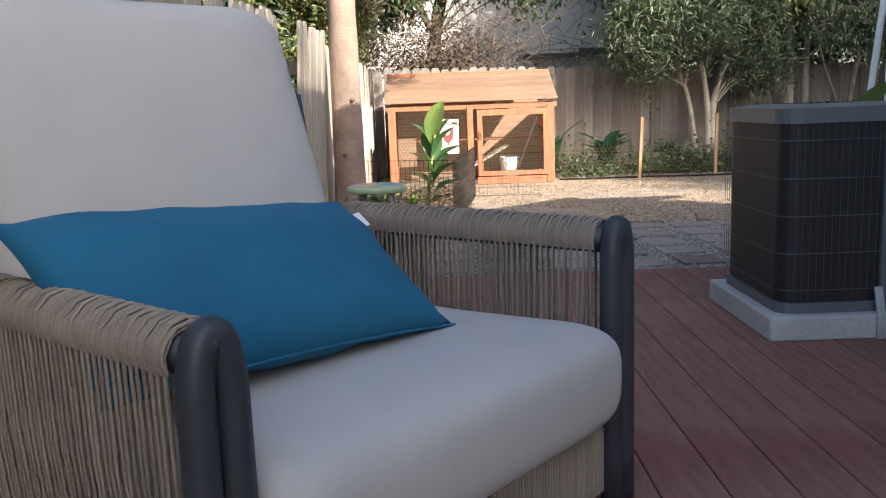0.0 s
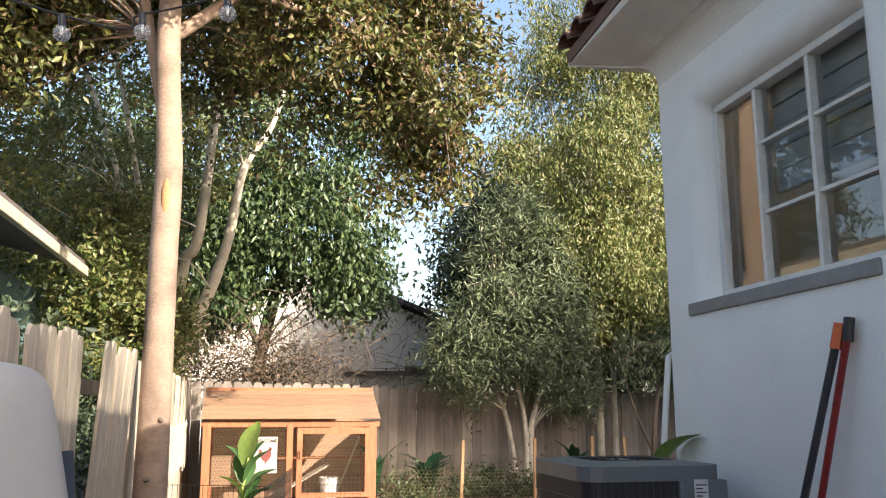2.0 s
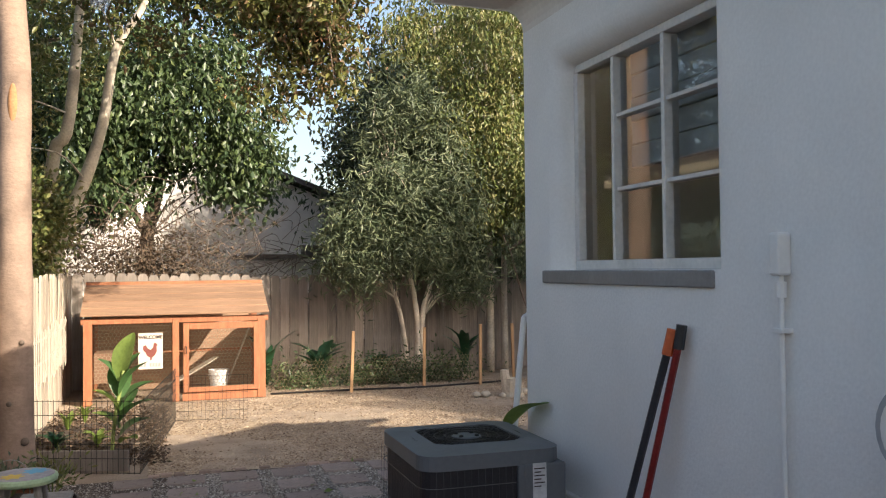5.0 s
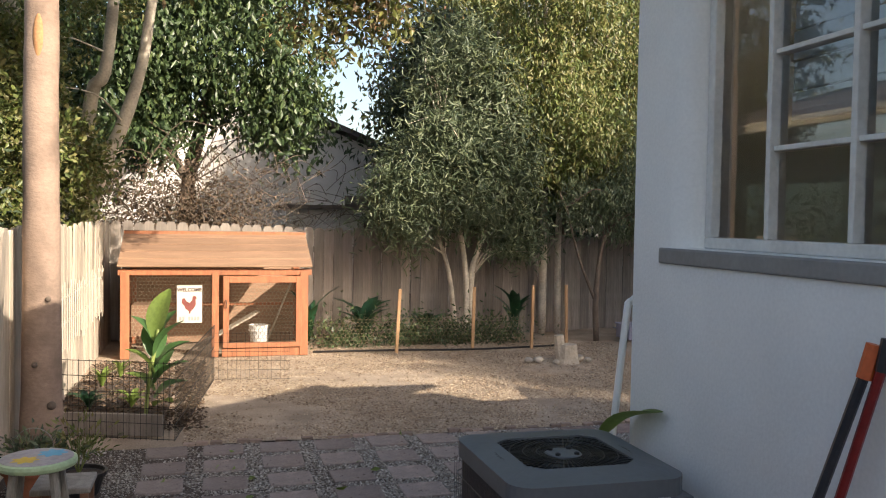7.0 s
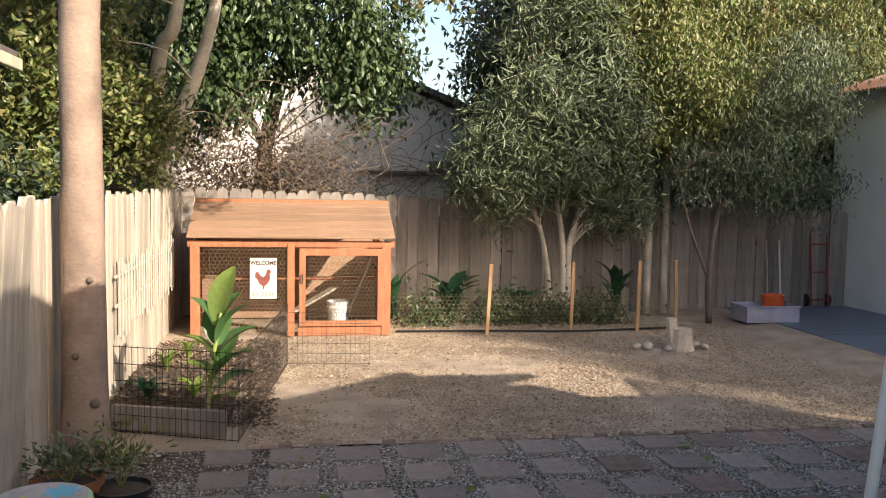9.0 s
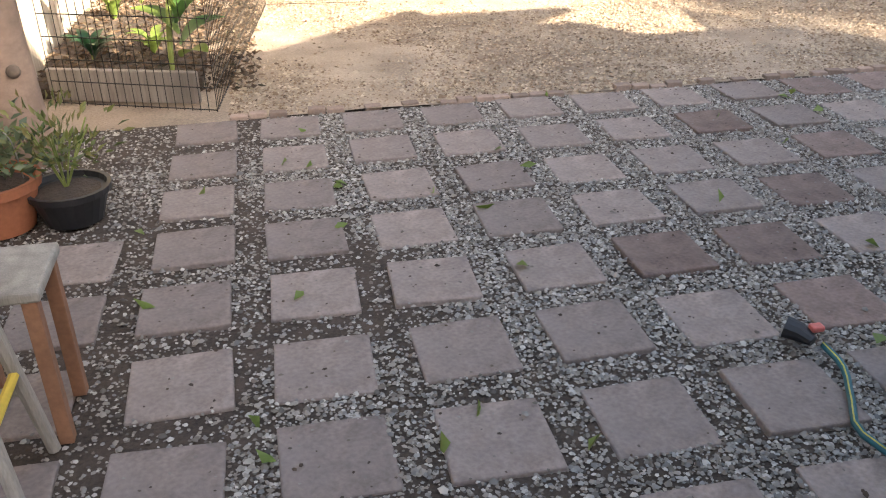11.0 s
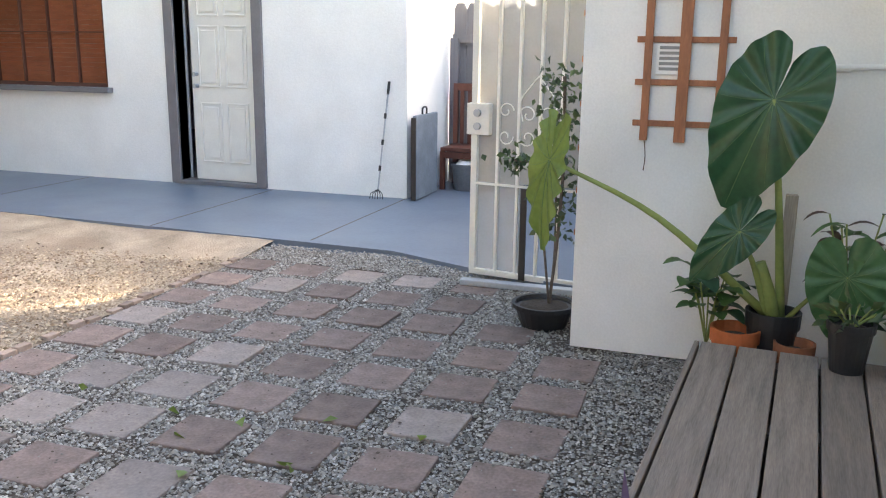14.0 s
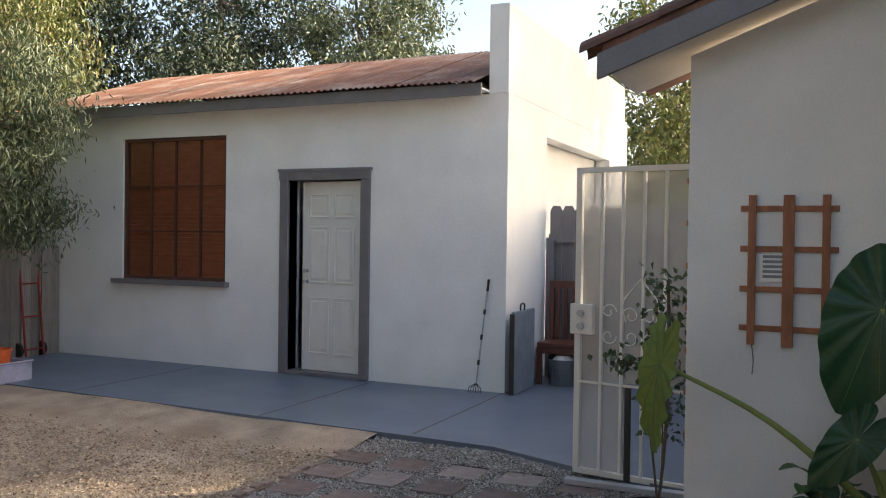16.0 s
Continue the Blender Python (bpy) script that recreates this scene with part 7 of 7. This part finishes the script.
# ---- bench platform and potted plants ----
bench = thing("slatted_platform", pose(3.92, -3.1, 0, 0, 0, -4.3), "low weathered grey plank platform against the house wall", "platform")
GREYW = mat("weathered_grey_plank", (0.23, 0.18, 0.145), 0.85, var=0.22, scale=6, fine=40, stretch=(0.5, 6, 4), bump=0.4, per_object=0.15)
for y0, y1 in ((0.322, 0.343), (0.172, 0.312), (0.012, 0.162), (-0.143, 0.002), (-0.298, -0.153), (-0.40, -0.308)):
    part("plank", block(-1.5, 0.0, y0, y1, 0.255, 0.295, 0.004), GREYW, bench)
for x in (-1.42, -0.72, -0.07):
    part("bearer", block(x - 0.04, x + 0.04, -0.38, 0.318, 0.0, 0.255), GREYW, bench)
part("front_board", block(-1.5, 0.0, 0.319, 0.34, 0.02, 0.253), GREYW, bench)
pot("terracotta_pot", pose(4.08, -2.92, 0.0), "orange clay pot behind the platform", 0.1, 0.33, mat("orange_clay", (0.45, 0.12, 0.04), 0.8, var=0.1, bump=0.1))
pot("black_pot", pose(4.16, -3.07, 0.0), "black nursery pot holding the elephant ear", 0.11, 0.40, BLACKP)
pot("clay_pot", pose(4.05, -3.16, 0.0), "small brown clay pot behind the platform", 0.08, 0.30, TERRA)
pot("black_pot", pose(3.78, -3.33, 0.295), "black nursery pot on the planks", 0.085, 0.2, BLACKP)
tagged(part("timber_post", block(4.26, 4.31, -3.13, -3.08, 0.0, 0.89, 0.004), FENCEW), "short weathered timber post by the wall", "post")


def big_leaf(label, parent, base, hub, tip, width, material, r=0.014, face=(-1.0, 0.1, 0.3), cup=0.10):
    """An elephant ear leaf on its long stalk: foot of the stalk, hub where it meets the blade, tip of the blade."""
    hub, tip, base = Vector(hub), Vector(tip), Vector(base)
    mid = (base + hub) / 2 + Vector((0, 0, 0.07 * (hub - base).length))
    part("stalk", tube(bmesh.new(), smooth_path([base, mid, hub], 5), [r * (1.5 - 0.09 * k) for k in range(11)], 8), STEM, parent, smooth=True)
    f = tip - hub
    L = f.length
    f.normalize()
    side = f.cross(Vector(face)).normalized()
    up = side.cross(f).normalized()
    if up.dot(Vector(face)) < 0:
        up = -up
    angles = (0, 12, 30, 55, 85, 115, 138, 155, 170, 180)
    reach = (1.0, 0.89, 0.72, 0.59, 0.54, 0.54, 0.57, 0.57, 0.47, 0.28)
    wide = width / (1.1 * L)

    def spot(a, rho):
        t = abs(a)
        R = L * float(np.interp(math.degrees(t), angles, reach)) * rho
        rib = math.cos(t * 14 + 0.4) * 0.021 * L * rho * (0.25 + rho) * min(1.0, t * 4)
        frill = 0.02 * L * rho ** 4 * math.sin(t * 17 + 1.3 * math.copysign(1, a))
        along, lat = R * math.cos(t), R * math.sin(t) * math.copysign(1, a) * wide
        return hub + f * along + side * lat + up * (rib + frill + cup * abs(lat) - 0.22 * max(0.0, along) ** 2 / L)
    bm = bmesh.new()
    N, M = 84, 9
    rows = [[bm.verts.new(spot(-math.pi + 2 * math.pi * (i + 0.5) / N, (j + 1) / M)) for i in range(N)] for j in range(M)]
    c = bm.verts.new(hub)
    for i in range(N - 1):
        bm.faces.new((c, rows[0][i], rows[0][i + 1]))
        for j in range(M - 1):
            bm.faces.new((rows[j][i], rows[j + 1][i], rows[j + 1][i + 1], rows[j][i + 1]))
    lf = part("leaf", bm, material, parent, label, smooth=True)
    for a in (0.001, 0.42, -0.42, 0.85, -0.85, 1.35, -1.35, 1.9, -1.9, 2.45, -2.45):
        pts = [spot(a * (1 - 0.12 * (1 - q)), q) + up * 0.0015 for q in (0.02, 0.25, 0.5, 0.75, 0.95)]
        w = 0.003 if abs(a) < 0.1 else 0.0014
        part("vein", tube(bmesh.new(), pts, [w, w * 0.85, w * 0.65, w * 0.45, w * 0.2], 5, False), VEIN, lf, smooth=True)
    return lf


VEIN = mat("pale_vein", (0.09, 0.17, 0.06), 0.45, var=0.1, bump=0)
ear = thing("elephant_ear", pose(4.16, -3.07, 0.36), "tall elephant ear with huge wavy dark green leaves in a pot", "plant")
big_leaf("huge dark green leaf", ear, (0.02, -0.03, 0), (-0.11, 0.085, 0.945), (-0.14, 0.26, 0.485), 0.43, BIGLEAF, 0.014)
big_leaf("dark green lower leaf", ear, (0, 0.02, 0), (-0.12, 0.17, 0.40), (-0.15, 0.365, 0.165), 0.21, BIGLEAF, 0.012)
big_leaf("yellowing hanging leaf", ear, (0, 0.03, 0.02), (-0.14, 0.98, 0.66), (-0.17, 1.06, 0.25), 0.25, BIGLEAF2, 0.014, (-0.75, 0.66, 0.1))
big_leaf("pale round front leaf", ear, (0, -0.05, 0), (-0.20, -0.25, 0.26), (-0.22, -0.28, -0.06), 0.32, mat("mid_green_leaf", (0.06, 0.15, 0.06), 0.42, var=0.15, scale=5, fine=40, bump=0.1, translucent=0.25), 0.008)
part("thick_stem", tube(bmesh.new(), smooth_path([(0, 0, 0), (-0.02, 0.03, 0.12), (-0.03, 0.08, 0.25)], 4), 0.03, 10), STEM, ear, smooth=True)
def leafy(name, m, label, stems, height, spread, leaf, per, materials, seed, category="plant"):
    """A potted plant of thin stems that carry broad blades."""
    rr = random.Random(seed)
    root = thing(name, m, label, category)
    for k in range(stems):
        a = 2 * math.pi * (k + rr.uniform(0, 0.6)) / stems
        top = Vector((spread * math.cos(a) * rr.uniform(0.4, 1), spread * math.sin(a) * rr.uniform(0.4, 1), height * rr.uniform(0.7, 1.0)))
        part("stem", tube(bmesh.new(), smooth_path([(0, 0, 0), top * 0.5 + Vector((0, 0, 0.05 * height)), top], 4), 0.004, 5), STEM, root, smooth=True)
        for q in range(per):
            f = 0.45 + 0.55 * (q + 1) / per
            b = a + q * 2.4 + rr.uniform(-0.4, 0.4)
            foot = top * f
            l = leaf[0] * rr.uniform(0.7, 1.15)
            tip = foot + Vector((l * math.cos(b) * 0.9, l * math.sin(b) * 0.9, l * rr.uniform(-0.35, 0.25)))
            part("leaf", blade(bmesh.new(), foot, tip, leaf[1] * rr.uniform(0.8, 1.2), 0.12, 0.1, 0.25, 5), rr.choice(materials), root, smooth=True)
    return root


BRONZE = mat("bronze_leaf", (0.085, 0.045, 0.032), 0.45, var=0.3, bump=0, translucent=0.2)
leafy("leafy_shrub", pose(4.2, -2.80, 0.2), "dark green broad-leaved shrub by the wall", 8, 0.36, 0.16, (0.15, 0.085), 4, [BIGLEAF, CANNA], 51)
leafy("croton", pose(4.14, -3.36, 0.3), "bronze-leaved croton with drooping leaves", 8, 0.56, 0.15, (0.13, 0.055), 6, [BRONZE, BRONZE, CANNA], 52)
bush("pot_weeds", pose(3.78, -3.33, 0.46), "low green weeds in the black pot", 40, (0.12, 0.1, 0.06), (0.07, 0.03), LEAF_DEEP, 53)
pot("flat_black_pot", pose(4.85, -1.92, -0.02), "flat black pot holding the climbing rose", 0.17, 0.14, BLACKP)
rose = thing("climbing_rose", pose(4.88, -1.94, 0.1), "thin climbing rose shrub against the wing corner", "shrub")
for k, pts in enumerate(([(0, 0, 0), (0.06, -0.02, 0.35), (0.10, -0.03, 0.8), (0.08, -0.02, 1.25)], [(0, 0, 0), (0.0, 0.05, 0.4), (0.05, 0.12, 0.75), (-0.02, 0.22, 0.8)], [(0, 0, 0), (0.1, 0.0, 0.3), (0.16, 0.02, 0.7)])):
    part("stem", tube(bmesh.new(), smooth_path(pts, 4), 0.009 - 0.002 * k, 6), BARKD, rose, smooth=True)
r3 = np.random.default_rng(61)
t = r3.uniform(0.3, 1.0, 420)
pl = np.stack([0.09 + r3.normal(0, 0.05, 420), -0.01 + r3.normal(0, 0.075, 420), t * 1.3 + r3.normal(0, 0.04, 420)], 1)
pl[:60] = np.stack([r3.normal(0, 0.04, 60), 0.22 + r3.normal(0, 0.05, 60), 0.8 + r3.normal(0, 0.04, 60)], 1)
shards("foliage", pl, r3.normal(size=pl.shape) - (0, 0, 0.6), 0.05, 0.032, LEAF_DEEP, rose, rng=r3)
pot("lime_pot", pose(2.33, -2.98, 0.0), "lime-green plastic pot by the platform end", 0.105, 0.2, mat("lime_plastic", (0.36, 0.40, 0.05), 0.4, bump=0))
tuft("spider_plant", pose(2.33, -2.98, 0.17), "small yellow-green spiky plant in the lime pot", 16, 0.17, 0.012, BIGLEAF2, 0.5, seed=31, droop=0.4)
PURPLE = mat("purple_leaf", (0.1, 0.06, 0.1), 0.45, bump=0, translucent=0.2, ramp=[(0.05, 0.025, 0.05), (0.11, 0.06, 0.11), (0.15, 0.09, 0.13), (0.07, 0.07, 0.09)])
bush("purple_heart", pose(2.22, -2.75, 0.0), "trailing purple heart plant by the platform", 110, (0.26, 0.17, 0.16), (0.13, 0.035), PURPLE, 54)
bush("small_herb", pose(2.1, -2.85, 0.0), "bright green serrated herb by the purple plant", 60, (0.16, 0.14, 0.13), (0.08, 0.03), LEAF_LIME, 55)
tagged(part("planter_edge", block(1.9, 1.94, -3.4, -2.6, 0.0, 0.12, 0.005), GREYW), "weathered timber edging by the plants", "edging")

# ---- hose ----
HOSE = mat("teal_hose", (0.02, 0.14, 0.17), 0.4, bump=0.05)
hose = thing("garden_hose", pose(1.55, -2.03, 0.0), "teal garden hose with a yellow stripe coiled on the pavers", "hose")
pts = [(0.0, 0.0, 0.03), (0.0, -0.10, 0.02), (-0.07, -0.24, 0.02), (-0.12, -0.36, 0.02), (-0.04, -0.55, 0.02), (0.12, -0.66, 0.02)]
for k in range(38):
    a = -2.1 + k * 0.33
    r = 0.27 + 0.03 * math.sin(k * 0.7)
    pts.append((0.28 + r * math.cos(a), -0.37 + 0.95 * r * math.sin(a), 0.02 + 0.0012 * k))
pts += [(0.62, -0.30, 0.03), (0.86, -0.38, 0.02), (1.10, -0.53, 0.02), (1.25, -0.85, 0.02)]
path = smooth_path(pts, 3)
part("hose_coil", tube(bmesh.new(), path, 0.0105, 8), HOSE, hose, smooth=True)
part("stripe", tube(bmesh.new(), [p + Vector((-0.003, 0, 0.0085)) for p in path], 0.0028, 5), mat("yellow_stripe", (0.55, 0.50, 0.10), 0.4, bump=0), hose, "yellow stripe", smooth=True)
noz = part("nozzle", tube(bmesh.new(), [(-0.07, 0.09, 0.045), (-0.04, 0.06, 0.04), (-0.02, 0.02, 0.032)], [0.034, 0.03, 0.016], 12), BLACKP, hose, "black spray nozzle")
part("nozzle_trigger", block(-0.02, 0.02, 0.03, 0.06, 0.05, 0.07, 0.006), mat("coral_plastic", (0.65, 0.16, 0.13), 0.4, bump=0), noz)

# ---- brick edge and pavers ----
edge = thing("brick_edge", pose(0, 0, 0), "sunken row of pale brick pieces edging the sand", "edging", kind="structure")
bme = to_mesh("brick", block(0, 0.088, 0, 0.05, -0.06, 0.0, 0.005))
bme.materials.append(mat("pale_brick", (0.34, 0.25, 0.20), 0.9, var=0.2, per_object=0.3))
x = -0.15
while x < 5.6:
    if random.random() < 0.72:
        ob = new("brick", bme)
        ob.parent = edge
        ob.matrix_local = pose(x, 0.435 + random.uniform(-0.012, 0.012), 0.012 + random.uniform(-0.01, 0.004), 0, 0, random.uniform(-6, 6))
    x += 0.098
variants = []
for k in range(8):
    bm = block(0, PSIZE, -PSIZE, 0, -0.045, 0.0, 0.006)
    for v in bm.verts:
        v.co += noise.noise_vector(v.co * 7 + Vector((k * 9, 0, 0))) * 0.005
    pm = to_mesh("paver", bm)
    pm.materials.append(PAVER if k < 4 else PAVER_RED)
    variants.append(pm)
for c, r in cells:
    red_here = random.random() < min(0.85, max(0.08, (c - 4) / 6 - (0.25 if r < 3 else 0)))
    ob = new("paver", variants[random.randrange(4) + (4 if red_here else 0)])
    ob.parent = bed
    ob.matrix_local = pose((c - 1) * PITCH + random.uniform(-0.008, 0.008), -(r - 1) * PITCH + random.uniform(-0.008, 0.008), random.uniform(-0.006, 0.003), random.uniform(-0.7, 0.7), random.uniform(-0.7, 0.7), random.uniform(-2, 2))
